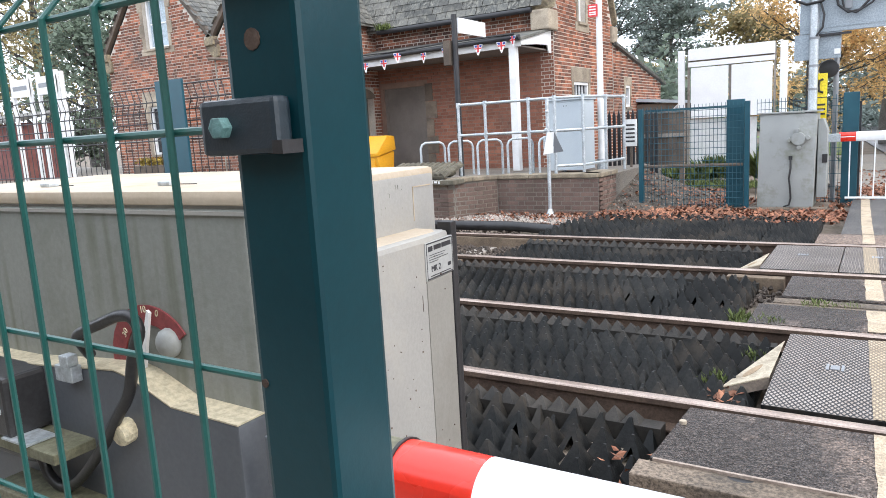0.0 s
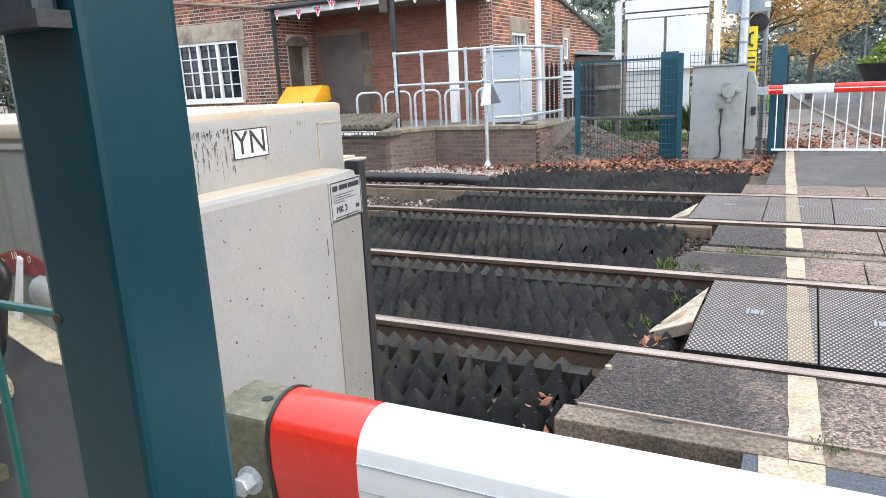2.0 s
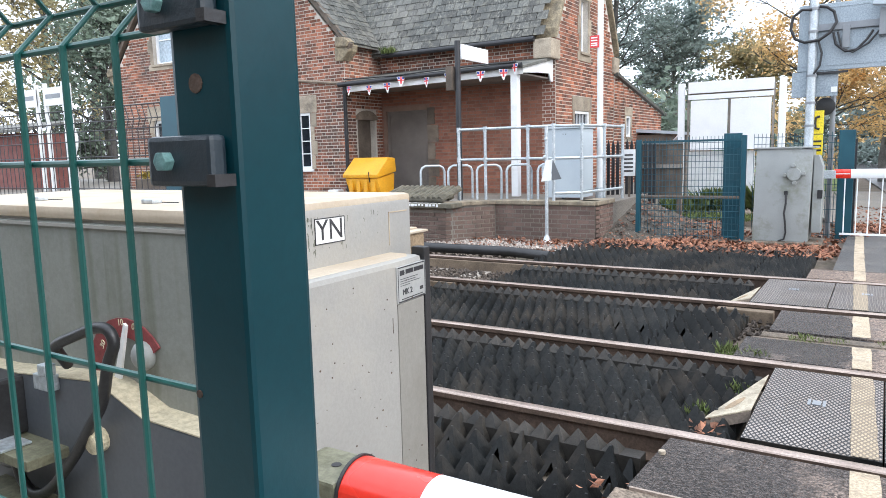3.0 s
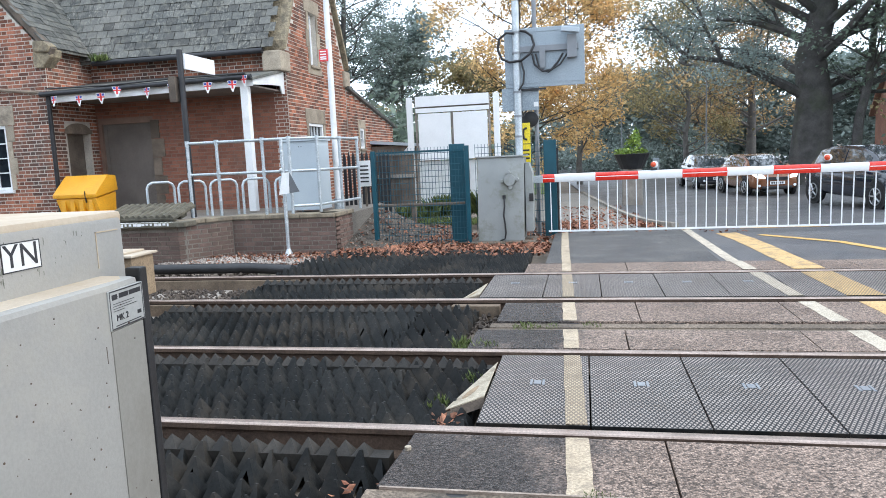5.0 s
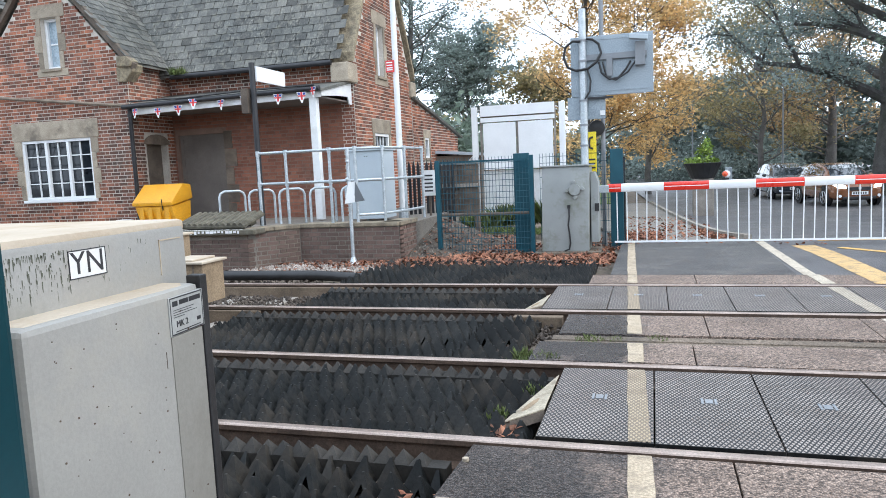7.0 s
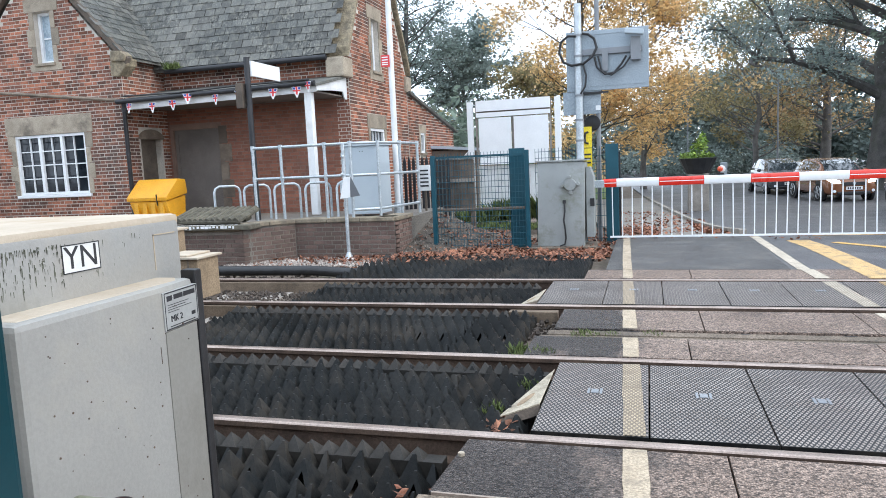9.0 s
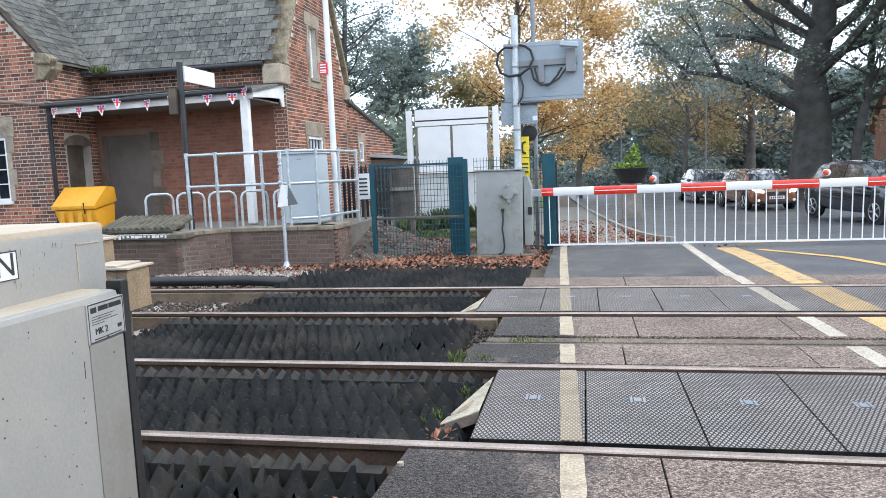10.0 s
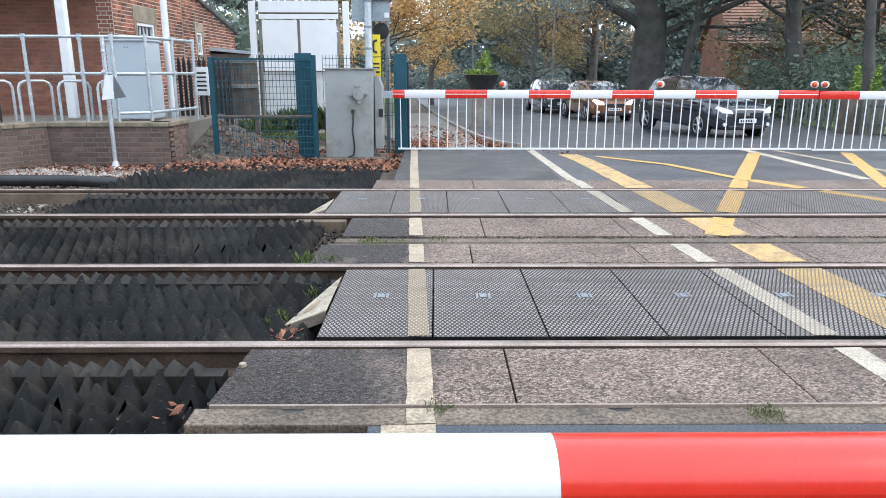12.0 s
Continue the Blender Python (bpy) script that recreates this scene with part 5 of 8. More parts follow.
solo("flaking_paint", g, white_paint, "flakes of white paint along the platform edge", "paint", kind="stuff")
ramp = thing("tactile_slab", (-6.6, 10.6, 0.58), "mossy dark ridged slab leaning on the platform edge", "slab")
LEAN_SLAB = Matrix.Translation((-6.72, 10.28, 0.6)) @ Matrix.Rotation(radians(-3), 4, 'Z') @ Matrix.Rotation(radians(15), 4, 'X')
part("slab_base", Geo().box(-0.72, 0.66, 0, 0.66, 0, 0.05, LEAN_SLAB), mossy_stone, ramp, bevel=0.012)
part("slab_prop", Geo().box(-0.6, 0.5, 0.42, 0.6, -0.125, -0.002, LEAN_SLAB), mossy_stone, ramp, bevel=0.01)
for k in range(12):
    part("slab_ridge", Geo().prism([LEAN_SLAB @ Vector((-0.71 + 0.114 * k + a, 0.01, 0.051 + b)) for a, b in ((0, 0), (0.1, 0), (0.07, 0.045), (0.03, 0.045))], LEAN_SLAB.to_3x3() @ Vector((0, 0.64, 0))), mossy_stone, ramp, bevel=0.005)
# wooden cable trunk beside the machine
for x0, x1, y0, y1, z0, z1 in ((-4.22, -3.84, 5.95, 6.3, 0.2, 0.6), (-4.62, -4.45, 6.45, 6.62, 0.3, 0.84)):
    bx = thing("cable_post", ((x0 + x1) / 2, y0, -0.2), "brown timber terminal box with a cream cap on a thin stake", "terminal box", "terminal boxes")
    part("box_body", Geo().box(x0, x1, y0, y1, z0, z1), tan_timber, bx, bevel=0.008)
    part("box_cap", Geo().box(x0 - 0.04, x1 + 0.03, y0 - 0.04, y1 + 0.04, z1, z1 + 0.025), cabinet_top, bx, "cream cap", bevel=0.008)
    part("box_cap", Geo().box(x0 - 0.02, x1 - 0.1, y0 - 0.02, y1 + 0.02, z1 + 0.026, z1 + 0.045), cabinet_top, bx, "cream cap", bevel=0.008)
    part("corner_strip", Geo().box(x1 - 0.12, x1 - 0.1, y0 - 0.004, y0 + 0.01, z0, z1), dark_wood, bx)
    part("stake", Geo().box((x0 + x1) / 2 - 0.05, (x0 + x1) / 2 + 0.05, (y0 + y1) / 2 - 0.04, (y0 + y1) / 2 + 0.04, -0.25, z0), dark_wood, bx)

# ---- station building ----
SX, SY = -5.55, 13.95
WY = 12.6
station = thing("station_building", (-10, 15, PZ), "red brick Victorian station house with steep slate roofs and stone dressings", "building")


def gable_wing(xl, xr, upper, lower, bricks_n, lower_kind):
    xc, half = (xl + xr) / 2, (xr - xl) / 2
    eave, slope = 3.85, 1.12
    apex = eave + (half + 0.2) * slope
    holes = [upper, lower]
    hs = [(a - xl, b - xl, c, d) for a, b, c, d in holes]
    m = frame_of((xl, WY, 0), (1, 0, 0), (0, -1, 0))
    g = Geo()
    wall_cells(g, m, xr - xl, 0.4, eave, 0.3, [h for h in hs])
    # gable, cut round the upper window
    ua, ub, uc, ud = upper
    for a, b in ((xl, ua), (ua, ub), (ub, xr)):
        za, zb = (eave + (half - abs(a - xc)) * slope, eave + (half - abs(b - xc)) * slope)
        lowz = ud if (a, b) == (ua, ub) else eave
        pts = [(a, WY, lowz), (b, WY, lowz), (b, WY, zb)]
        if a < xc < b:
            pts.append((xc, WY, eave + half * slope))
        pts.append((a, WY, za))
        g.prism(pts, (0, 0.3, 0))
    wl = part("wall", g.welded(), mortar, station, "red brick gable wall")
    inside = lambda q, z: z < eave or (half - abs(q + xl - xc)) * slope > z - eave - 0.05
    keep = [(h[0] - 0.05, h[1] + 0.05, h[2] - 0.05, h[3] + 0.05) for h in hs]
    brickwork(wl, (xl, WY, 0), (1, 0, 0), (0, -1, 0), xr - xl, eave + half * slope, keep, bricks_n, brick_unit, brick_red, inside, z0=0.4)
    a, b, c, d = hs[0]
    surround(wl, m, a, b, c, d, 0.2, 0.28, 0.16)
    window(station, m, a, b, c, d, 1, 2, 1, net_curtain, 0.14, 0.03)
    a, b, c, d = hs[1]
    surround(wl, m, a, b, c, d, 0.2, 0.4, 0)
    if lower_kind == 3:
        window(station, m, a, b, c, d, 2, 4, 3, pane_dark, 0.045, 0.022)
    else:
        window(station, m, a, b, c, d, 2, 3, 1, pane_dark, 0.08)
    # roof slopes
    for sg in (-1, 1):
        r = part("roof", Geo().prism([(xc, WY - 0.02, apex), (xc + sg * (half + 0.2), WY - 0.02, eave), (xc + sg * (half + 0.2), WY - 0.02, eave + 0.05), (xc, WY - 0.02, apex + 0.07)], (0, 5.0, 0)), slate, station)
        s = Vector((-sg, 0, slope))
        slates(r, (xc + sg * (half + 0.22), WY - 0.03, eave + 0.045), (0, 1, 0), s, 4.6, (half + 0.2) * math.hypot(1, slope), 250 if bricks_n and sg == 1 else 0)
        # verge board and kneeler
        part("verge", Geo().prism([(xc, WY - 0.09, apex + 0.08), (xc + sg * (half + 0.26), WY - 0.09, eave + 0.03), (xc + sg * (half + 0.2), WY - 0.09, eave - 0.1), (xc, WY - 0.09, apex - 0.08)], (0, 0.12, 0)), dark_wood, station, "dark stone verge", bevel=0.01)
        if bricks_n == 0 and sg == 1:
            continue
        hx = xc + sg * half
        k = part("kneeler", Geo().prism([(hx - sg * a, WY - 0.08, eave + b) for a, b in ((0.2, -0.3), (0.02, -0.34), (-0.1, -0.22), (-0.2, -0.12), (-0.24, 0.02), (-0.02, 0.1), (0.2, -0.02))], (0, 0.32, 0)), lichen_stone, station, "weathered stone kneeler", bevel=0.03)
        part("corbel", Geo().prism([(hx - sg * a, WY - 0.14, eave + b) for a, b in ((0.14, -0.02), (-0.2, -0.04), (-0.24, 0.08), (-0.12, 0.18), (0.12, 0.2))], (0, 0.26, 0)), lichen_stone, k, bevel=0.035)


gable_wing(-14.05, -10.05, (-12.15, -11.72, 3.95, 5.02), (-13.02, -11.13, 1.14, 2.45), 300, 3)
gable_wing(-18.45, -14.1, (-16.7, -15.75, 4.0, 5.3), (-16.9, -15.9, 1.2, 2.5), 0, 1)
# side wall of the wing with a dark arched doorway
m = frame_of((-10.05, WY + 0.3, 0), (0, 1, 0), (1, 0, 0))
g = Geo()
wall_cells(g, m, SY - WY - 0.3, 0.4, 4.02, 0.3, [(0.1, 0.78, 0.5, 2.3)])
wl = part("wall", g.welded(), mortar, station, "porch side wall")
brickwork(wl, (-10.05, WY + 0.0, 0), (0, 1, 0), (1, 0, 0), SY - WY, 4.02, [(0.36, 1.12, 0.4, 2.45)], 60, brick_unit, brick_red, z0=0.4)
part("door", Geo().box(0.1, 0.78, 0.16, 0.2, 0.5, 2.3, m), dark_wood, station, "dark recessed door")
part("door_head", Geo().prism([tuple(m @ Vector((0.44 + 0.42 * math.cos(a), -0.02, 2.25 + 0.22 * math.sin(a)))) for a in [math.pi * i / 10 for i in range(11)]], (-0.12, 0, 0)), shade_stone, station, "arched stone head")
# main range front wall and boarded door
m = frame_of((-10.05, SY, 0), (1, 0, 0), (0, -1, 0))
ln = SX + 10.05
g = Geo()
wall_cells(g, m, ln - 0.302, 0.4, 3.1, 0.3, [(0.12, 1.3, 0.5, 2.45)])
wl = part("wall", g.welded(), porch_mortar, station, "red brick front wall under the canopy, joints darkened for its shade")
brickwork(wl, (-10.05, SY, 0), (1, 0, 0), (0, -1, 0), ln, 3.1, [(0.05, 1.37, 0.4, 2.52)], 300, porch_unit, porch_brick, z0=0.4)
wl = part("wall", Geo().box(0, ln - 0.302, 0.0, 0.3, 3.104, 4.1, m), mortar, station, "red brick wall above the canopy")
brickwork(wl, (-10.05, SY, 0), (1, 0, 0), (0, -1, 0), ln, 4.1, [], 0, brick_unit, brick_red, z0=3.12)
dr = part("door", Geo().box(0.12, 1.3, 0.08, 0.12, 0.5, 2.45, m), boarded, station, "grey boarded-up doorway")
part("door_rail", Geo().box(0.12, 1.3, 0.06, 0.08, 2.36, 2.45, m).box(0.12, 0.2, 0.06, 0.08, 0.5, 2.36, m).box(1.22, 1.3, 0.06, 0.08, 0.5, 2.36, m), boarded, dr, bevel=0.004)
# stones beside the door, their colour toned down for the porch's shade
for c in range(5):
    part("stone", Geo().box(1.31, 1.31 + (0.3 if c % 2 else 0.2), -0.018, 0.1, 0.5 + 0.4 * c, 0.89 + 0.4 * c, m), shade_stone, wl, bevel=0.006)
# end gable facing the road
apex_y, eave, slope = 15.8, 3.72, 1.95
m = frame_of((SX, SY, 0), (0, 1, 0), (1, 0, 0))
gd = 3.7
low_w, up_w = (1.05, 1.95, 1.62, 2.3), (1.42, 1.86, 3.6, 4.75)
g = Geo()
wall_cells(g, m, gd, 0.0, eave, 0.3, [low_w, (up_w[0], up_w[1], up_w[2], eave)])
for a, b in ((0.0, up_w[0]), (up_w[0], up_w[1]), (up_w[1], gd)):
    f = lambda q: eave + (gd / 2 - abs(q - gd / 2)) * slope
    lowz = up_w[3] if a == up_w[0] else eave
    pts = [(a, lowz), (b, lowz), (b, f(b))] + ([(gd / 2, f(gd / 2))] if a < gd / 2 < b else []) + [(a, f(a))]
    g.prism([tuple(m @ Vector((q, 0, z))) for q, z in pts], (-0.3, 0, 0))
wl = part("wall", g.welded(), mortar, station, "red brick end gable with stone quoins")
brickwork(wl, (SX, SY, 0), (0, 1, 0), (1, 0, 0), gd, eave + gd / 2 * slope, [(low_w[0] - 0.1, low_w[1] + 0.1, low_w[2] - 0.1, low_w[3] + 0.3), (up_w[0] - 0.1, up_w[1] + 0.1, up_w[2] - 0.1, up_w[3] + 0.1)], 300, brick_unit, brick_red, lambda q, z: z < eave or (gd / 2 - abs(q - gd / 2)) * slope > z - eave, z0=0.3)
surround(wl, m, *low_w, 0.12, 0.32, 0.1)
window(station, m, *low_w, 4, 2, 1, pane_dark, 0.035)
surround(wl, m, *up_w, 0.2, 0.3, 0.2)
window(station, m, *up_w, 2, 3, 1, net_curtain, 0.14)
for sg, yk in ((-1, SY), (1, SY + gd)):
    part("kneeler", Geo().box(SX - 0.35, SX + 0.06, yk - 0.35 if sg < 0 else yk - 0.15, yk + 0.15 if sg < 0 else yk + 0.3, eave - 0.42, eave - 0.02), sandstone, station, "weathered stone kneeler", bevel=0.04)
    for k in range(7):
        t0, t1 = k / 7, (k + 1) / 7
        ya, yb = yk + sg * 0.12 + (apex_y - yk - sg * 0.12) * t0, yk + sg * 0.12 + (apex_y - yk - sg * 0.12) * t1
        za, zb = eave + abs(ya - yk - sg * 0.12) * slope * 0.96, eave + abs(yb - yk - sg * 0.12) * slope * 0.96
        part("coping_stone", Geo().prism([(SX - 0.4, ya, za), (SX - 0.4, yb - sg * -0.004, zb - 0.008), (SX - 0.4, yb, zb + 0.2), (SX - 0.4, ya, za + 0.2)], (0.5, 0, 0)), lichen_stone, station, "lichen-covered coping stone", bevel=0.02)
# main roof
rise = (apex_y - SY + 0.3) * slope
r = part("roof", Geo().prism([(-12.2, SY - 0.3, eave - 0.02), (-12.2, SY - 0.3, eave + 0.04), (-12.2, apex_y, eave + rise + 0.04), (-12.2, apex_y + 2.15, eave), (-12.2, apex_y, eave + rise - 0.05)], (SX + 12.2 - 0.35, 0, 0)), slate, station)
slates(r, (-11.9, SY - 0.33, eave + 0.045), (1, 0, 0), (0, 1, slope), SX + 11.9 - 0.4, rise * 1.1, 300)
part("gutter", Geo().tube([(-9.7, SY - 0.38, eave - 0.02), (SX - 0.3, SY - 0.38, eave - 0.02)], 0.055, 10), black_paint, station, "black eaves gutter", smooth=True)
# lower extension behind
m = frame_of((SX + 0.02, 17.65, 0), (0, 1, 0), (1, 0, 0))
g = Geo()
ext_w = (0.95, 1.35, 1.75, 2.3)
wall_cells(g, m, 4.4, 0.0, 2.45, 0.3, [ext_w])
g.prism([(SX + 0.02, 17.65, 2.45), (SX + 0.02, 22.05, 2.45), (SX + 0.02, 17.65, 3.25)], (-0.3, 0, 0))
wl = part("wall", g.welded(), mortar, station, "brick side wall of a low extension")
brickwork(wl, (SX + 0.02, 17.65, 0), (0, 1, 0), (1, 0, 0), 4.4, 3.25, [(0.85, 1.45, 1.65, 2.4)], 0, brick_unit, brick_red, lambda q, z: z < 2.45 or 0.8 * (1 - q / 4.4) > z - 2.45, z0=0.2)
window(station, m, *ext_w, 2, 2, 1, pane_dark, 0.035)
surround(wl, m, *ext_w, 0.1, 0.22, 0.06)
part("roof", Geo().prism([(SX + 0.12, 17.65, 3.25), (SX + 0.12, 22.3, 2.4), (SX + 0.12, 22.3, 2.47), (SX + 0.12, 17.65, 3.33)], (-4, 0, 0)), slate, station, "low slate roof of the extension")
solo("shed_roof", Geo().prism([(-6.4, 19.5, 1.95), (-4.0, 19.5, 1.75), (-4.0, 19.5, 1.82), (-6.4, 19.5, 2.05)], (0, 3, 0)), light_grey_paint, "pale grey-green sloping shed roof behind the station", "shed roof")
solo("shed", Geo().box(-6.3, -4.1, 19.6, 22.4, -0.05, 1.8), dark_wood, "dark timber shed behind the station", "shed")

# canopy
can = thing("porch_canopy", (-7.8, 13.2, 2.9), "porch canopy with white fascia and black gutter", "canopy")
CY = 12.52
part("fascia", Geo().prism([(-10.02, CY, 2.83), (-5.62, CY, 2.9), (-5.62, CY, 3.02), (-10.02, CY, 2.97)], (0, 0.03, 0)), white_paint, can, "white fascia board", bevel=0.004)
part("fascia_end", Geo().prism([(-5.6, CY, 2.92), (-5.6, CY, 3.06), (-5.6, SY, 3.34), (-5.6, SY, 2.85), (-5.6, SY - 0.12, 2.85), (-5.6, SY - 0.2, 3.0), (-5.6, SY - 0.7, 2.98)], (-0.03, 0, 0)), white_paint, can, "white boarded end", bevel=0.004)
part("canopy_roof", Geo().prism([(-10.02, CY - 0.05, 3.0), (-10.02, SY, 3.3), (-10.02, SY, 3.36), (-10.02, CY - 0.05, 3.05)], (4.45, 0, 0)), slate, can, "dark felted roof")
part("gutter", Geo().tube([(-10.1, CY - 0.08, 3.0), (-5.6, CY - 0.08, 3.06)], 0.05, 10), black_paint, can, "black gutter", smooth=True)
part("cable", Geo().tube([(-9.9, CY - 0.1, 3.1), (-8.6, CY - 0.1, 3.08), (-7.2, CY - 0.1, 3.12), (-5.7, CY - 0.1, 3.12)], 0.018, 6), black_plastic, can, "black cable")
part("canopy_post", Geo().box(-5.885, -5.735, 12.53, 12.67, PZ - 0.02, 2.92), white_paint, can, "square white post", bevel=0.015)
part("soffit", Geo().box(-10.0, -5.66, CY + 0.04, SY - 0.02, 2.9, 2.93), boarded, can)
dp = thing("drainpipe", (-9.98, 12.5, PZ), "black cast-iron drainpipe at the wing corner", "drainpipe")
part("pipe", Geo().tube([(-9.98, 12.5, PZ), (-9.98, 12.5, 2.95), (-10.0, 12.45, 3.05)], 0.045, 10), black_paint, dp, smooth=True)
for z in (0.9, 1.9, 2.8):
    part("pipe_collar", Geo().tube([(-9.98, 12.5, z), (-9.98, 12.5, z + 0.07)], 0.056, 10), black_paint, dp)
dp = thing("wall_pipe", (-11.8, 12.5, 3.2), "grey pipe running slantwise across the brick gable", "pipe")
part("pipe", Geo().tube([(-14.2, 12.5, 3.52), (-10.2, 12.5, 3.05), (-10.0, 12.5, 3.02)], 0.035, 8), shade_stone, dp, smooth=True)
weeds((-9.5, 13.55, 3.72), 120, 0.18, 77, 0.12)


# bunting
def pennant(x, z, tilt, seed):
    t = thing("bunting_pennant", (x, CY - 0.12, z), "small triangular red, white and blue flag pennant", "pennant", "bunting under the canopy")
    m = pose(x, CY - 0.14, z, tilt, 0, seed)
    m = m @ Matrix.Scale(0.85, 4)
    tri = [(-0.11, 0, 0), (0.11, 0, 0), (0.012, 0, -0.235), (-0.012, 0, -0.235)]
    part("cloth", Geo().prism([m @ Vector(q) for q in tri], m.to_3x3() @ Vector((0, 0.004, 0))), arm_white, t)
    part("blue_field", Geo().prism([m @ Vector(q) for q in [(-0.095, -0.001, -0.008), (-0.03, -0.001, -0.008), (-0.03, -0.001, -0.06), (-0.075, -0.001, -0.06)]], m.to_3x3() @ Vector((0, -0.002, 0))), sign_blue, t)
    part("blue_field", Geo().prism([m @ Vector(q) for q in [(0.03, -0.001, -0.008), (0.095, -0.001, -0.008), (0.075, -0.001, -0.06), (0.03, -0.001, -0.06)]], m.to_3x3() @ Vector((0, -0.002, 0))), sign_blue, t)
    part("red_cross", Geo().prism([m @ Vector(q) for q in [(-0.022, -0.003, 0), (0.022, -0.003, 0), (0.02, -0.003, -0.17), (-0.02, -0.003, -0.17)]], m.to_3x3() @ Vector((0, -0.002, 0))), sign_red, t)
    part("red_cross", Geo().prism([m @ Vector(q) for q in [(-0.09, -0.003, -0.07), (0.09, -0.003, -0.07), (0.075, -0.003, -0.1), (-0.075, -0.003, -0.1)]], m.to_3x3() @ Vector((0, -0.002, 0))), sign_red, t)


for i, (x, z) in enumerate(((-9.75, 2.94), (-9.2, 2.92), (-8.72, 2.94), (-8.35, 3.04), (-7.72, 2.98), (-7.2, 3.02), (-6.45, 3.0), (-5.95, 3.0), (-5.72, 3.08))):
    pennant(x, z, (i % 3 - 1) * 6, (i % 4 - 1.5) * 14)

# ---- on the platform ----
gb = thing("grit_bin", (-9.3, 12.2, PZ), "bright yellow plastic grit bin with sloping lid", "grit bin")
bz = PZ + 0.005
part("bin_body", Geo().prism([(-9.6, 12.08, bz), (-9.6, 12.52, bz), (-9.64, 12.62, bz + 0.46), (-9.64, 11.98, bz + 0.36)], (0.87, 0, 0)), yellow_plastic, gb, bevel=0.02, smooth=True)
lidp = part("lid", Geo().prism([(-9.68, 11.95, bz + 0.365), (-9.68, 12.64, bz + 0.485), (-9.68, 12.6, bz + 0.78), (-9.68, 12.35, bz + 0.8), (-9.68, 11.94, bz + 0.44)], (0.95, 0, 0)), yellow_plastic, gb, "yellow hinged lid", bevel=0.025, smooth=True)
for k in range(4):
    part("rib", Geo().box(-9.54 + 0.2 * k, -9.44 + 0.2 * k, 11.985, 12.05, bz + 0.05, bz + 0.33), yellow_plastic, gb, bevel=0.01)
part("strap", Geo().tube([(-8.95, 11.93, bz + 0.5), (-8.96, 11.95, bz + 0.4), (-8.98, 11.99, bz + 0.28)], 0.012, 6), black_plastic, gb, "black strap")
solo("white_tray", Geo().box(-10.35, -10.05, 12.2, 12.42, PZ, PZ + 0.1), white_paint, "small white box on the platform by the wall", "box", bevel=0.02)


def hoop(x, y):
    t = solo("cycle_stand", Geo().tube([(0, 0, 0), (0, 0, 0.55), (0.03, 0.0, 0.62), (0.1, 0, 0.66), (0.38, 0, 0.66), (0.45, 0, 0.62), (0.48, 0, 0.55), (0.48, 0, 0)], 0.024, 10), galvanised, "galvanised hoop cycle stand on the platform", "cycle stand", "cycle stands", smooth=True)
    t.matrix_basis = pose(x, y, PZ - 0.05, 0, 0, 38)
    return t


first_hoop = hoop(-7.6, 11.9)
for k in range(1, 5):
    copy_thing(first_hoop, pose(-7.6 + 0.62 * k, 11.9 + 0.05 * k, PZ - 0.05, 0, 0, 38))

# platform sign on a dark post
ps = thing("platform_sign", (-6.27, 11.2, PZ), "dark post with a blank white platform sign and lamp box", "sign post")
part("post", Geo().tube([(-6.27, 11.2, PZ), (-6.27, 11.2, 3.42)], 0.05, 12), black_paint, ps, "black steel post", smooth=True)
part("sign_board", Geo().box(-6.225, -6.19, 11.22, 12.22, 3.1, 3.36), bright_white, ps, "blank white sign board", bevel=0.004)
part("lamp_box", Geo().box(-6.47, -6.34, 11.1, 11.24, 2.55, 2.98), dark_wood, ps, "weathered lamp box", bevel=0.01)

# tubular railing
rl = thing("tubular_railing", (-5, 11.1, PZ), "galvanised tubular safety railing with clamp joints", "railing")
pts = [(-6.22, 11.1), (-5.68, 11.1), (-4.85, 11.1), (-4.38, 11.1), (-3.98, 11.35), (-3.85, 12.1), (-3.78, 12.9)]
for x, y in pts:
    part("post", Geo().tube([(x, y, PZ - (0.02 if y < 11.2 else 0.6)), (x, y, 1.86)], 0.027, 10), galvanised, rl, smooth=True)
    part("clamp", Geo().tube([(x, y, 1.79), (x, y, 1.88)], 0.036, 10), galvanised, rl)
    part("clamp", Geo().tube([(x, y, 1.26), (x, y, 1.35)], 0.036, 10), galvanised, rl)
part("rail_bar", Geo().tube([(x, y, 1.84) for x, y in pts], 0.025, 10), galvanised, rl, smooth=True)
part("rail_bar", Geo().tube([(x, y, 1.305) for x, y in pts[:4]], 0.025, 10), galvanised, rl, smooth=True)
part("rail_bar", Geo().tube([(x, y, 1.305) for x, y in pts[3:]], 0.025, 10), galvanised, rl, smooth=True)
part("rail_bar", Geo().tube([(x, y, 0.72) for x, y in pts[3:]], 0.025, 10), galvanised, rl, smooth=True)
# grey equipment box
eb = thing("equipment_cabinet", (-4.6, 12.3, PZ), "pale blue-grey steel equipment cabinet on the platform", "cabinet")
part("body", Geo().box(-4.92, -4.28, 12.1, 12.72, PZ, 1.82), light_grey_paint, eb, bevel=0.01)
part("roof_cap", Geo().box(-4.95, -4.25, 12.06, 12.76, 1.82, 1.85), light_grey_paint, eb, bevel=0.008)
part("door", Geo().box(-4.279, -4.268, 12.16, 12.66, 0.7, 1.74), light_grey_paint, eb, bevel=0.004)
for x in (-4.62, -4.57):
    part("fixing", Geo().tube([(x, 12.1, 1.72), (x, 12.094, 1.72)], 0.009, 8), black_paint, eb)
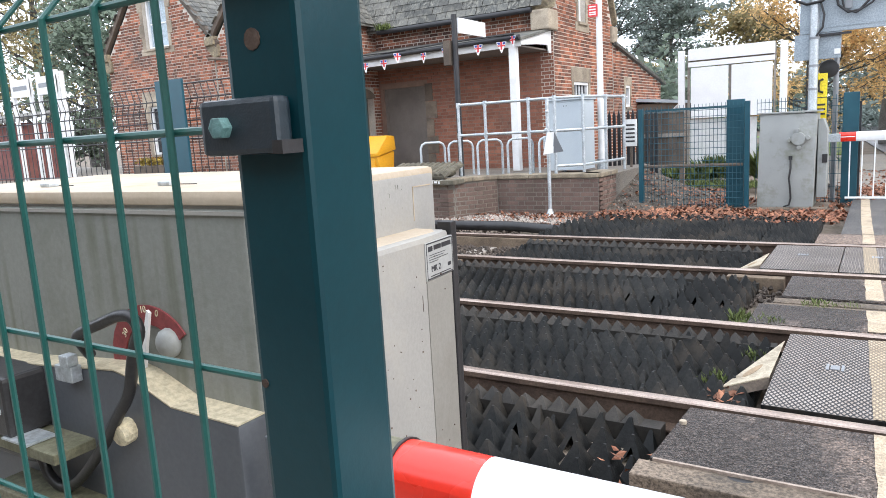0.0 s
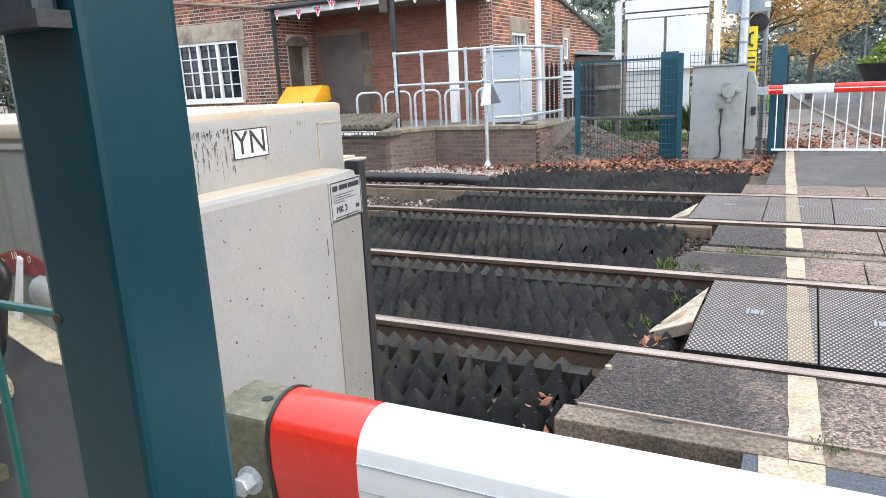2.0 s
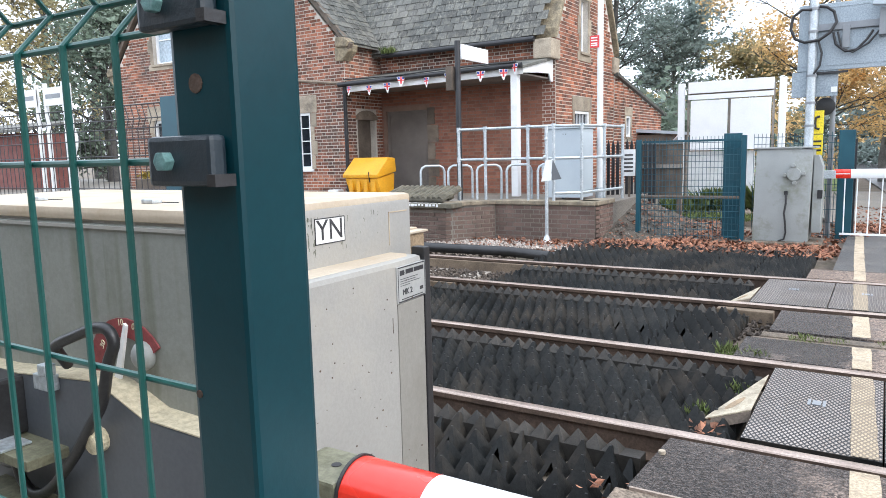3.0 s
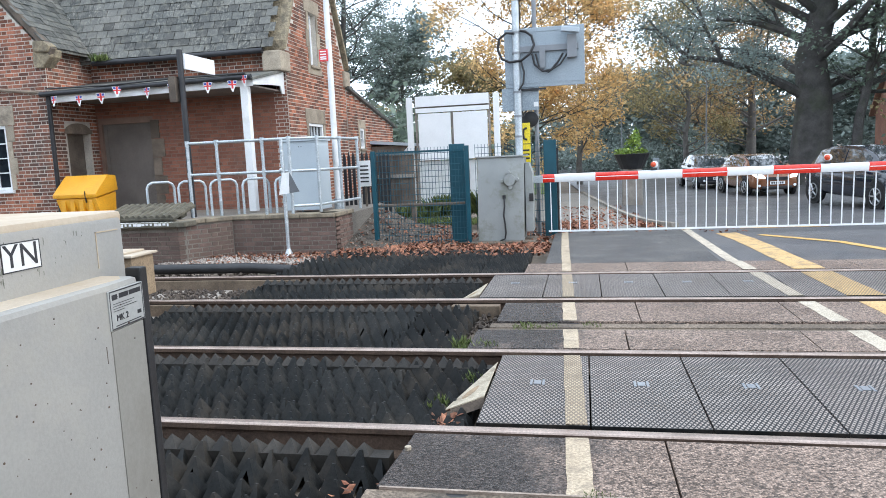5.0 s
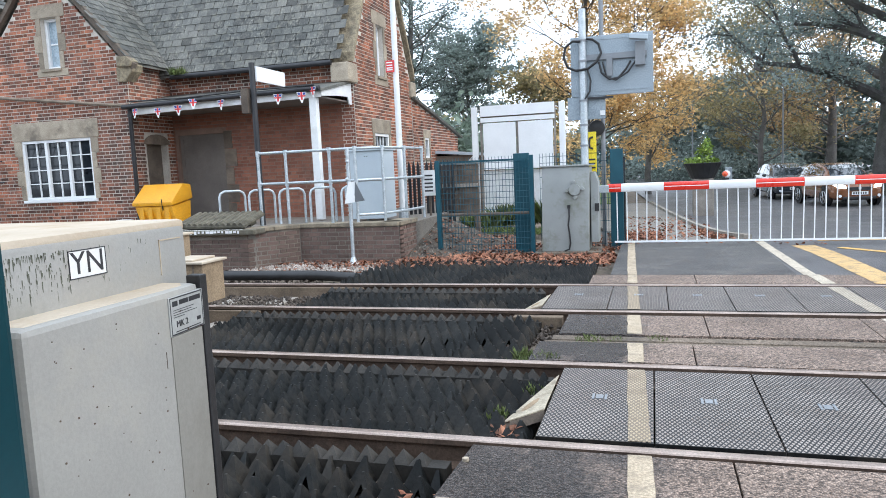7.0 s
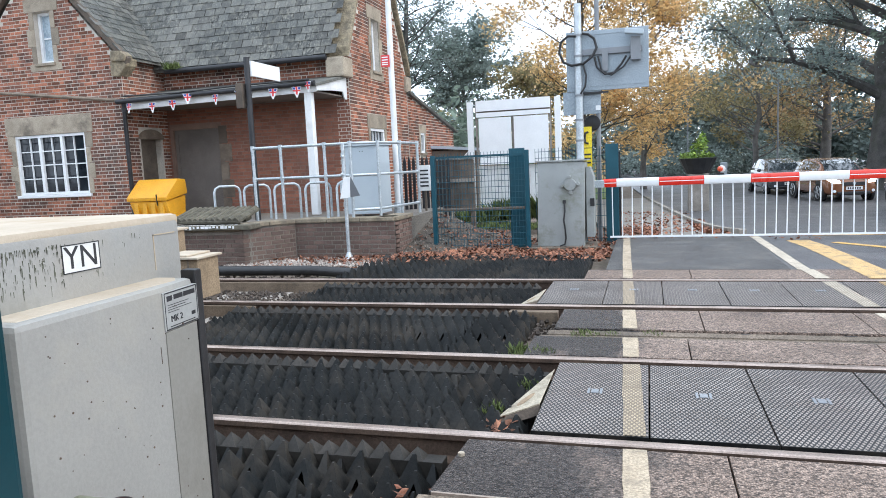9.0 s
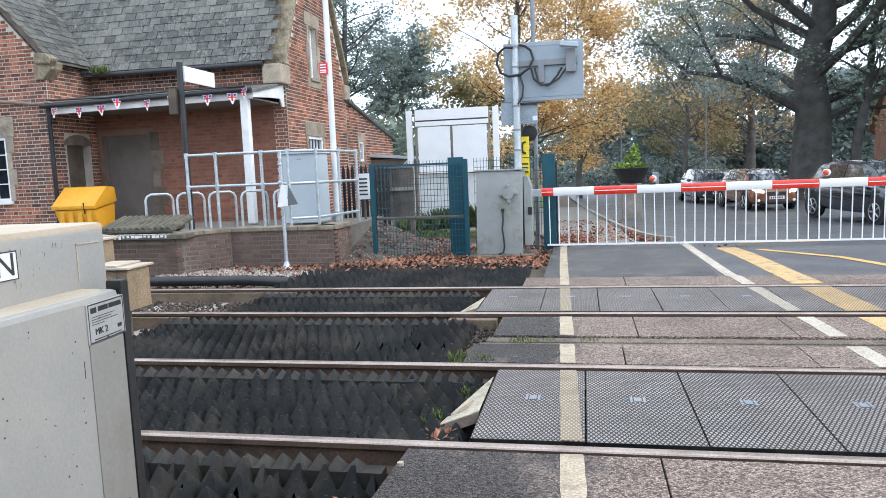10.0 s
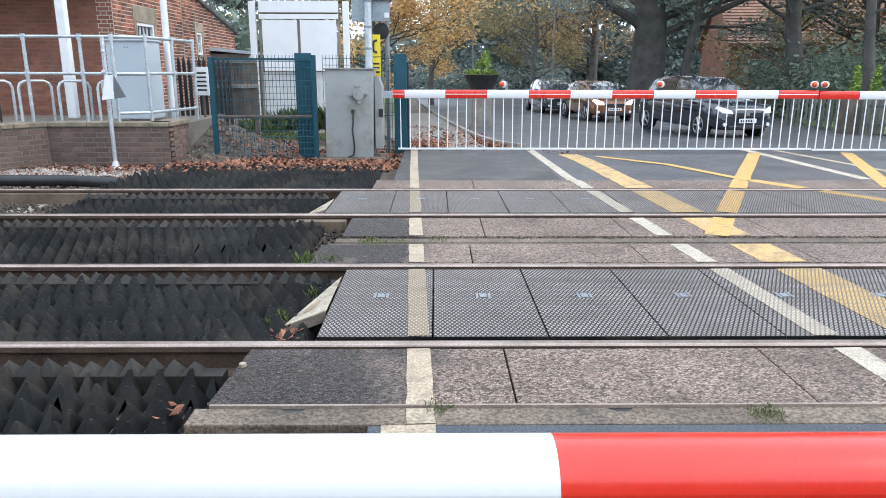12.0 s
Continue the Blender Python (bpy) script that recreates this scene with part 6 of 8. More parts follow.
part("seam", Geo().box(-4.9, -4.3, 12.097, 12.1, 1.27, 1.277), steel_grey, eb)
# sensor post with a white folded sign
sp = thing("sensor_post", (-4.4, 10.85, -0.08), "galvanised post with a small white folded plate and bracket", "post")
part("post", Geo().tube([(-4.4, 10.85, -0.1), (-4.4, 10.85, 1.83)], 0.03, 10), galvanised, sp, smooth=True)
part("foot", Geo().tube([(-4.4, 10.85, -0.1), (-4.4, 10.85, -0.06)], 0.12, 12, 0.09), galvanised, sp, "bolted base flange")
part("foot_collar", Geo().tube([(-4.4, 10.85, -0.06), (-4.4, 10.85, 0.03)], 0.07, 12, 0.035), galvanised, sp)
part("bracket", Geo().box(-4.46, -4.34, 10.8, 10.9, 1.12, 1.17).box(-4.47, -4.43, 10.81, 10.89, 1.02, 1.2), galvanised, sp, bevel=0.005)
part("folded_plate", Geo().prism([(-4.44, 10.72, 0.93), (-4.27, 10.74, 0.95), (-4.26, 10.78, 1.29), (-4.38, 10.77, 1.28)], (0, 0.012, 0)), white_paint, sp, "white folded plate", bevel=0.002)
# inner half of the white plate, its shade put in as dark grey
part("folded_plate", Geo().prism([(-4.255, 10.765, 1.285), (-4.28, 10.745, 0.95), (-4.13, 10.82, 0.97)], (0.004, 0.008, 0)), cowl_grey, sp, "inner fold coloured dark grey for its shade")
part("fixing", Geo().ball((-4.42, 10.83, 1.33), 0.035, 8, 5), galvanised, sp)
part("fixing", Geo().ball((-4.4, 10.83, 1.62), 0.03, 8, 5), galvanised, sp)

# white flagpole by the gable
fp = thing("flagpole", (-4.25, 13.0, 0.3), "tall white painted pole with a small red notice", "pole")
part("pole", Geo().tube([(-4.25, 13.0, 0.3), (-4.25, 13.0, 9.0)], 0.062, 12, 0.045), white_paint, fp, smooth=True)
nt_ = part("notice", Geo().box(-4.42, -4.25, 12.915, 12.93, 3.3, 3.52, None), sign_red, fp, "small red notice", bevel=0.002)
for z in (3.47, 3.42, 3.37, 3.335):
    part("print_bar", Geo().box(-4.4, -4.28, 12.912, 12.916, z, z + 0.02), arm_white, nt_)
part("socket", Geo().tube([(-4.25, 13.0, 0.3), (-4.25, 13.0, 0.72)], 0.085, 10), galvanised, fp)

# dark picket fence with notices
pf = thing("picket_fence", (-4.1, 13.6, -0.08), "dark pointed timber picket fence beside the platform end", "fence")
for k in range(12):
    x, y = -4.45 + 0.075 * k, 13.7 + 0.06 * k
    part("picket", Geo().prism([(x, y, -0.1), (x + 0.06, y, -0.1), (x + 0.06, y, 1.5), (x + 0.03, y, 1.62), (x, y, 1.5)], (0, 0.025, 0)), black_paint, pf)
nb = thing("notice_board", (-3.75, 13.3, 0.5), "white notice with dark print on the fence end", "notice")
part("board", Geo().box(-3.9, -3.66, 13.28, 13.3, 0.92, 1.42), white_paint, nb, bevel=0.004)
part("stake", Geo().box(-3.8, -3.76, 13.3, 13.33, 0.4, 1.4), dark_wood, nb)
for k in range(5):
    part("print_bar", Geo().box(-3.87, -3.7, 13.275, 13.281, 1.0 + 0.075 * k, 1.03 + 0.075 * k), black_paint, nb)


# ---- far barrier, cabinet and signs ----
FB = 12.25
fm = thing("barrier_machine", (-0.95, 12.1, -0.08), "grey steel barrier machine cabinet with round boss and cable", "barrier machine")
fbody = part("body", Geo().prism([(-1.38, 11.9, -0.04), (-0.6, 11.9, -0.04), (-0.57, 11.9, 1.36), (-1.35, 11.9, 1.38)], (0, 0.55, 0)), cabinet_grey, fm, "light grey cabinet body", bevel=0.012, smooth=True)
part("roof_plate", Geo().box(-1.39, -0.53, 11.87, 12.48, 1.375, 1.4), cabinet_grey, fm, bevel=0.006)
part("side_box", Geo().prism([(-0.565, 12.0, 0.1), (-0.44, 12.0, 0.1), (-0.44, 12.0, 1.1), (-0.5, 12.0, 1.27), (-0.565, 12.0, 1.27)], (0, 0.4, 0)), cabinet_grey, fm, "narrow side housing", bevel=0.008)
part("side_switch", Geo().box(-0.5, -0.43, 11.97, 12.0, 0.62, 0.75), black_plastic, fm, bevel=0.005)
boss = part("boss", Geo().tube([(-0.815, 11.9, 0.99), (-0.815, 11.84, 0.99)], 0.1, 20), cabinet_grey, fm, "round bolted cover", bevel=0.01)
for a in (0, 90, 180, 270):
    c = (-0.815 + 0.13 * math.cos(radians(a + 5)), 0.99 + 0.13 * math.sin(radians(a + 5)))
    part("boss_bolt", Geo().tube([(c[0], 11.9, c[1]), (c[0], 11.83, c[1])], 0.032, 8), cabinet_grey, boss, bevel=0.005)
part("socket", Geo().box(-0.94, -0.89, 11.86, 11.9, 0.68, 0.74), black_plastic, fm, bevel=0.005)
part("cable", Geo().tube([(-0.915, 11.87, 0.7), (-0.91, 11.86, 0.55), (-0.93, 11.86, 0.4), (-0.91, 11.86, 0.25), (-0.9, 11.86, 0.1), (-0.92, 11.86, 0.0), (-1.0, 11.85, -0.03)], 0.014, 8), black_plastic, fm, "black cable", smooth=True)
part("base_slab", Geo().box(-1.5, -0.4, 11.75, 12.6, -0.14, -0.04), beam_concrete, fm, "dark concrete base", bevel=0.012)

fa = thing("road_barrier", (-0.25, FB, 0.98), "red and white barrier arm with hanging skirt, lowered", "barrier arm", "barrier arms")
zb = 0.98
edge_list = [-0.3, -0.08, 0.6, 1.3, 2.0, 2.7, 3.4, 4.1, 4.8, 5.5, 6.2, 6.88]
for i, (a, b) in enumerate(zip(edge_list, edge_list[1:])):
    arm_band(a, b, FB, zb, arm_red if i % 2 == 0 else arm_white, fa, 0.76)
for i in range(0, 11, 2):
    part("reflective_strip", Geo().box(edge_list[i] + 0.01, edge_list[i + 1] - 0.01, FB - 0.0425, FB - 0.0385, zb - 0.006, zb + 0.006), arm_white, fa)
part("pivot_stub", Geo().box(-0.52, -0.28, FB - 0.05, FB + 0.05, zb - 0.07, zb + 0.05), galvanised, fa, "steel pivot stub", bevel=0.006)


def skirt(parent, x0, x1, zb_, zl):
    k = 0
    x = x0
    while x < x1:
        part("skirt_rod", Geo().tube([(x, FB, zl), (x + 0.01 * math.sin(x * 3), FB, zb_ - 0.07)], 0.0095, 6), arm_white, parent)
        x += 0.158
        k += 1
    part("skirt_rail", Geo().box(x0 - 0.05, x1, FB - 0.012, FB + 0.012, zl - 0.03, zl), arm_white, parent, "white lower skirt rail")


skirt(fa, -0.15, 6.88, zb, 0.085)


def boom_lamp(x, label):
    t = thing("boom_lamp", (x, FB, zb + 0.08), label, "lamp", "boom lamps")
    part("bracket", Geo().box(x - 0.05, x + 0.05, FB - 0.03, FB + 0.03, zb + 0.075, zb + 0.1), black_paint, t)
    part("housing", Geo().tube([(x + 0.02, FB - 0.02, zb + 0.165), (x + 0.02, FB + 0.07, zb + 0.165)], 0.055, 14), white_paint, t, "white lamp housing", bevel=0.01, smooth=True)
    part("lens", Geo().ball((x - 0.01, FB - 0.035, zb + 0.165), 0.045, 12, 7), lamp_red, t, "red lamp lens", smooth=True)


for x in (1.55, 4.2, 6.8, 6.98):
    boom_lamp(x, "red warning lamp with white housing on the barrier arm")
fb = thing("road_barrier", (9.5, FB, 0.98), "red and white barrier arm of the far side, lowered", "barrier arm", "barrier arms")
edge_list = [6.9, 7.58, 8.28, 8.98, 9.68, 10.38, 11.08, 11.78, 12.48, 13.2]
for i, (a, b) in enumerate(zip(edge_list, edge_list[1:])):
    arm_band(a, b, FB, zb - 0.01, arm_red if i % 2 == 0 else arm_white, fb, 0.76)
skirt(fb, 6.95, 13.2, zb - 0.01, 0.07)


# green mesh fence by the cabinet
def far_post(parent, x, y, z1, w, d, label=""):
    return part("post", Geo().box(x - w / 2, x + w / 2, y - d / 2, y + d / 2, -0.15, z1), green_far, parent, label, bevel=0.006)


gf = thing("mesh_fence", (-2.4, 11.85, -0.1), "green welded mesh fence panel with steel posts beside the track", "fence")
far_post(gf, -3.16, 11.83, 1.57, 0.07, 0.07)
gp = thing("gate_post", (-1.66, 12.3, -0.1), "broad dark green steel gate post panel", "gate post")
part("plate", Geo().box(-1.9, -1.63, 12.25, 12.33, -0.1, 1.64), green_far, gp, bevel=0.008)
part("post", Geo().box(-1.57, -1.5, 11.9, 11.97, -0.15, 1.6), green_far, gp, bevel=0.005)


def mesh_panel(parent, x0, y0, x1, y1, z0, z1, dx, zs, r=0.006):
    d = Vector((x1 - x0, y1 - y0, 0))
    n = int(d.length / dx)
    for k in range(n + 1):
        p = Vector((x0, y0, 0)) + d * (k / n)
        part("wire", Geo().tube([(p.x, p.y, z0), (p.x, p.y, z1)], r, 4), green_far, parent)
    for z in zs:
        part("wire", Geo().tube([(x0, y0 - 0.008, z), (x1, y1 - 0.008, z)], r, 4), green_far, parent)


mesh_panel(gf, -3.12, 11.85, -1.57, 11.93, -0.05, 1.6, 0.056, (0.0, 0.1, 0.2, 0.3, 0.4, 0.5, 0.6, 0.7, 0.8, 0.9, 1.0, 1.1, 1.2, 1.3, 1.4, 1.5), 0.0042)
part("rail", Geo().box(-3.12, -1.58, 11.9, 11.93, 1.515, 1.55).moved(Matrix.Identity(4)), green_far, gf)
part("rail", Geo().tube([(-3.14, 11.9, 0.62), (-1.6, 11.98, 0.62)], 0.028, 8), dark_wood, gf, "dark middle rail")
gf2 = thing("mesh_fence", (-0.8, 12.6, -0.1), "green welded mesh fence panel behind the barrier machine", "fence")
mesh_panel(gf2, -1.5, 12.65, -0.26, 12.7, -0.05, 1.62, 0.058, (0.0, 0.2, 0.4, 0.6, 0.8, 1.0, 1.2, 1.35, 1.45, 1.56), 0.0042)
gp2 = thing("gate_post", (-0.17, 12.68, -0.05), "dark green steel gate post beside the footway", "gate post")
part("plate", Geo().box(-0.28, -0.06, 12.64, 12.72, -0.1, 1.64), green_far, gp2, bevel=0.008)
part("cap", Geo().box(-0.09, -0.03, 12.72, 12.78, -0.1, 1.5), black_paint, gp2, bevel=0.005)

# sign pole
sg = thing("signal_pole", (-0.69, 12.55, -0.1), "galvanised pole carrying grey sign backs, camera and cables", "sign pole")
part("pole", Geo().tube([(-0.69, 12.5, -0.1), (-0.69, 12.5, 4.0)], 0.068, 14, 0.062), galvanised, sg, smooth=True)
back = part("sign_back", Geo().box(-0.9, 0.46, 12.56, 12.585, 2.55, 3.55), sign_grey, sg, "large grey sign back", bevel=0.01)
for z in (2.62, 3.48):
    part("sign_lip", Geo().box(-0.88, 0.44, 12.552, 12.56, z, z + 0.02), sign_grey, back)
part("sign_arm", Geo().box(-0.7, 0.36, 12.5, 12.55, 3.14, 3.24), steel_grey, sg, "dark mounting arm", bevel=0.005)
part("sign_arm", Geo().box(-0.3, -0.2, 12.49, 12.54, 2.86, 3.2), steel_grey, sg, bevel=0.005)
cam_box = part("camera_housing", Geo().box(0.08, 0.38, 12.3, 12.45, 3.4, 3.48).moved(Matrix.Translation((0.23, 12.4, 3.44)) @ Matrix.Rotation(radians(8), 4, 'Y') @ Matrix.Translation((-0.23, -12.4, -3.44))), light_grey_paint, sg, "grey camera housing", bevel=0.012)
part("camera_mount", Geo().box(0.17, 0.33, 12.42, 12.54, 3.0, 3.38), steel_grey, cam_box, bevel=0.006)
part("cable", Geo().tube([(-0.72, 12.44, 3.46), (-0.85, 12.42, 3.47), (-0.97, 12.42, 3.38), (-1.0, 12.42, 3.2), (-0.93, 12.42, 3.04), (-0.8, 12.42, 2.98), (-0.6, 12.43, 3.0), (-0.46, 12.44, 3.1), (-0.38, 12.46, 3.25), (-0.42, 12.46, 3.4), (-0.52, 12.46, 3.48), (-0.62, 12.46, 3.5)], 0.022, 8), black_plastic, sg, "looped black cable", smooth=True)
part("cable", Geo().tube([(-0.42, 12.46, 3.1), (-0.38, 12.46, 2.92), (-0.25, 12.45, 2.8), (-0.1, 12.46, 2.82), (0.02, 12.46, 2.95), (0.1, 12.46, 3.08)], 0.018, 8), black_plastic, sg, "black cable", smooth=True)
part("cable", Geo().tube([(-0.36, 12.46, 3.1), (-0.3, 12.46, 2.85), (-0.15, 12.45, 2.78), (0.05, 12.46, 2.9), (0.2, 12.46, 3.1)], 0.015, 8), black_plastic, sg, "black cable", smooth=True)
part("cable", Geo().tube([(-0.62, 12.45, 3.02), (-0.56, 12.44, 2.8), (-0.58, 12.44, 2.62), (-0.66, 12.44, 2.5)], 0.016, 8), black_plastic, sg, "black cable", smooth=True)
for z in (3.46, 3.12, 2.46, 2.05, 1.7):
    part("strap", Geo().tube([(-0.69, 12.5, z), (-0.69, 12.5, z + 0.035)], 0.074, 14), steel_grey, sg)
part("sign_back", Geo().box(-0.97, -0.33, 12.57, 12.59, 2.16, 2.55), sign_grey, sg, "small grey sign back", bevel=0.008)
part("bracket", Geo().box(-0.75, -0.2, 12.5, 12.56, 2.5, 2.53), black_paint, sg)
part("white_tag", Geo().box(-0.42, -0.34, 12.555, 12.57, 2.22, 2.3), white_paint, sg)
ph = thing("telephone_sign", (-0.58, 12.62, 1.3), "yellow emergency telephone sign with black handset symbol", "sign")
part("board", Geo().box(-0.66, -0.5, 12.6, 12.62, 1.25, 1.95), sign_yellow, ph, bevel=0.004)
part("handset", Geo().tube([(-0.555, 12.595, 1.86), (-0.61, 12.595, 1.84), (-0.62, 12.595, 1.76), (-0.61, 12.595, 1.68), (-0.555, 12.595, 1.66)], 0.018, 8), black_paint, ph, "black handset symbol")
part("seam", Geo().box(-0.66, -0.5, 12.597, 12.6, 1.58, 1.592), black_paint, ph)
for k in range(3):
    part("print_bar", Geo().box(-0.64, -0.52, 12.597, 12.6, 1.32 + 0.07 * k, 1.35 + 0.07 * k), black_paint, ph)
bl = thing("warning_bell", (-0.5, 12.85, 2.0), "dark round warning bell on a slim grey post", "bell")
part("bell", Geo().tube([(-0.5, 12.8, 2.02), (-0.5, 12.9, 2.02)], 0.14, 18), black_plastic, bl, bevel=0.02, smooth=True)
part("post", Geo().tube([(-0.4, 12.9, -0.1), (-0.4, 12.9, 4.4)], 0.04, 10), steel_grey, bl, smooth=True)

# white hoarding
hd = thing("hoarding", (-2.65, 17.0, 0), "blank white notice hoarding on white posts", "hoarding")
for x in (-3.72, -1.6):
    part("post", Geo().box(x - 0.07, x + 0.07, 16.95, 17.05, -0.1, 2.88), bright_white, hd, "white post", bevel=0.008)
part("board", Geo().box(-3.56, -1.77, 16.93, 16.97, 2.64, 2.89), bright_white, hd, "white header board", bevel=0.004)
part("board", Geo().box(-3.56, -1.77, 16.93, 16.97, 2.5, 2.605), bright_white, hd, "narrow white rail board", bevel=0.004)
part("board", Geo().box(-3.5, -2.705, 16.93, 16.97, 1.36, 2.475), bright_white, hd, bevel=0.004)
part("board", Geo().box(-2.64, -1.815, 16.93, 16.97, 1.36, 2.475), bright_white, hd, bevel=0.004)
for x in (-3.585, -2.695, -1.795):
    part("frame_bar", Geo().box(x, x + 0.045, 16.975, 17.02, 0.0, 2.85), grey_wood, hd, "weathered timber upright")
part("frame_bar", Geo().box(-3.53, -1.8, 16.975, 17.0, 2.6, 2.65), dark_wood, hd, "dark timber cross rail")
part("brace", Geo().tube([(-3.74, 17.08, 1.75), (-4.25, 17.5, 1.35)], 0.035, 6), bright_white, hd, "white slanting brace")
ws = thing("white_screen", (-2.9, 17.15, 0), "low white boarded screen with peeling paint", "fence")
for k in range(9):
    part("board", Geo().box(-3.62 + 0.165 * k, -3.46 + 0.165 * k, 17.12, 17.15, 0.1, 1.33), white_paint, ws)
hg = weeds((-2.7, 16.9, 0.0), 500, 0.5, 91, 0.35)
weeds((-1.6, 16.6, 0.0), 500, 0.5, 92, 0.45)
weeds((-3.4, 16.4, 0.0), 300, 0.5, 93, 0.25)
for k in range(5):
    weeds((-3.7 + 0.5 * k, 15.2 + 0.25 * (k % 3), -0.06), 260, 0.45, 94 + k, 0.1)
# wooden gate panels behind the mesh
wg = thing("timber_fence", (-3.5, 14.6, -0.1), "dark weathered timber fence panel", "fence")
for k in range(6):
    part("board", Geo().box(-4.0 + 0.15 * k, -3.855 + 0.15 * k, 14.6, 14.63, 0.42, 1.5), dark_wood, wg)
part("cap_rail", Geo().box(-4.03, -3.11, 14.57, 14.66, 1.5, 1.58), grey_wood, wg)
part("middle_rail", Geo().box(-4.01, -3.11, 14.56, 14.597, 1.02, 1.1), grey_wood, wg)
for x in (-3.97, -3.21):
    part("post", Geo().box(x, x + 0.09, 14.635, 14.72, -0.1, 1.49), dark_wood, wg)


# ---- fallen leaves ----
def litter(n, spots, z, seed, size=0.045):
    rnd = random.Random(seed)
    g = Geo()
    for _ in range(n):
        x0, x1, y0, y1 = spots[rnd.randrange(len(spots))]
        x, y = rnd.uniform(x0, x1), rnd.uniform(y0, y1)
        s = size * rnd.uniform(0.6, 1.4)
        m = Matrix.LocRotScale((x, y, z + (dip(y) if x > -0.7 else 0.0) + rnd.uniform(0, 0.03)), Euler((rnd.uniform(-0.7, 0.7), rnd.uniform(-0.7, 0.7), rnd.random() * 6.3)), (s, s, s))
        p = [m @ Vector(q) for q in ((-1, 0, 0.1), (0, -0.6, -0.1), (1, 0, 0.25), (0, 0.6, -0.1))]
        g.add(p, [(0, 1, 2), (0, 2, 3)])
    return g


lit = litter(3900, [(-3.6, -0.1, 10.35, 13.6), (-3.6, -0.1, 10.6, 11.6), (-4.2, -2.0, 11, 15)], -0.075, 31)
more = litter(380, [(-6.0, -3.4, 10.6, 11.0), (-4.6, -3.3, 10.3, 11.0)], -0.07, 37, 0.035)
lit.add(more.v, more.f)
more = litter(420, [(-3.5, -0.4, 9.9, 10.8), (-3.5, -0.4, 10.4, 10.85)], 0.0, 36, 0.035)
lit.add(more.v, more.f)
more = litter(900, [(-6.0, -3.4, 9.9, 10.9), (-5.4, -3.6, 10.3, 10.95)], -0.11, 32, 0.04)
lit.add(more.v, more.f)
more = litter(1500, [(-0.6, 1.6, 13.5, 24), (-0.3, 0.6, 12.6, 17), (1.4, 1.8, 13.2, 20)], -0.002, 33, 0.05)
lit.add(more.v, more.f)
more = litter(90, [(-0.75, -0.55, 2.4, 3.0), (-0.5, -0.3, 3.7, 4.0), (-3.5, -0.6, 9.6, 10.4), (-3.5, -0.6, 9.9, 10.4)], -0.1, 34, 0.03)
lit.add(more.v, more.f)
more = litter(90, [(2.2, 3.0, 12.0, 13), (0.0, 2.1, 12.5, 13), (12.0, 13.5, 13, 25)], -0.003, 35, 0.03)
lit.add(more.v, more.f)
solo("fallen_leaves", lit, dead_leaf, "scattered brown fallen autumn leaves", "leaves", kind="stuff")


# ---- street beyond ----
car_black = M("navy_car_paint", (0.01, 0.013, 0.024), (0.014, 0.018, 0.03), 0.12, 2, 60, 0.0, coat=1.0, rough_var=0.03, grit=0.02)
car_brown = M("copper_car_paint", (0.2, 0.075, 0.03), (0.23, 0.09, 0.04), 0.2, 2, 60, 0.0, coat=1.0, metal=0.3, rough_var=0.03, grit=0.02)
car_grey = M("dark_grey_car_paint", (0.03, 0.034, 0.042), (0.04, 0.045, 0.055), 0.18, 2, 60, 0.0, coat=1.0, rough_var=0.03, grit=0.02)
car_glass = M("car_window_glass", (0.02, 0.024, 0.03), (0.05, 0.058, 0.066), 0.04, 3.0, 10, 0.0, coat=1.0, rough_var=0.015)
car_glass.node_tree.nodes["Principled BSDF"].inputs["IOR"].default_value = 1.9
tyre_mat = M("tyre_rubber", (0.014, 0.014, 0.014), (0.022, 0.022, 0.022), 0.85, 3, 60, 0.1)
alloy = M("alloy_wheel", (0.4, 0.41, 0.42), (0.5, 0.51, 0.52), 0.3, 3, 60, 0.0, metal=0.9)
lamp_glass = M("headlamp_lens", (0.75, 0.78, 0.8), (0.85, 0.87, 0.9), 0.08, 3, 60, 0.0, rough_var=0.02)
headlight = bpy.data.materials.new("headlamp_glow")
headlight.use_nodes = True
headlight.node_tree.nodes["Principled BSDF"].inputs["Emission Color"].default_value = (1, 0.95, 0.85, 1)
headlight.node_tree.nodes["Principled BSDF"].inputs["Emission Strength"].default_value = 6.0


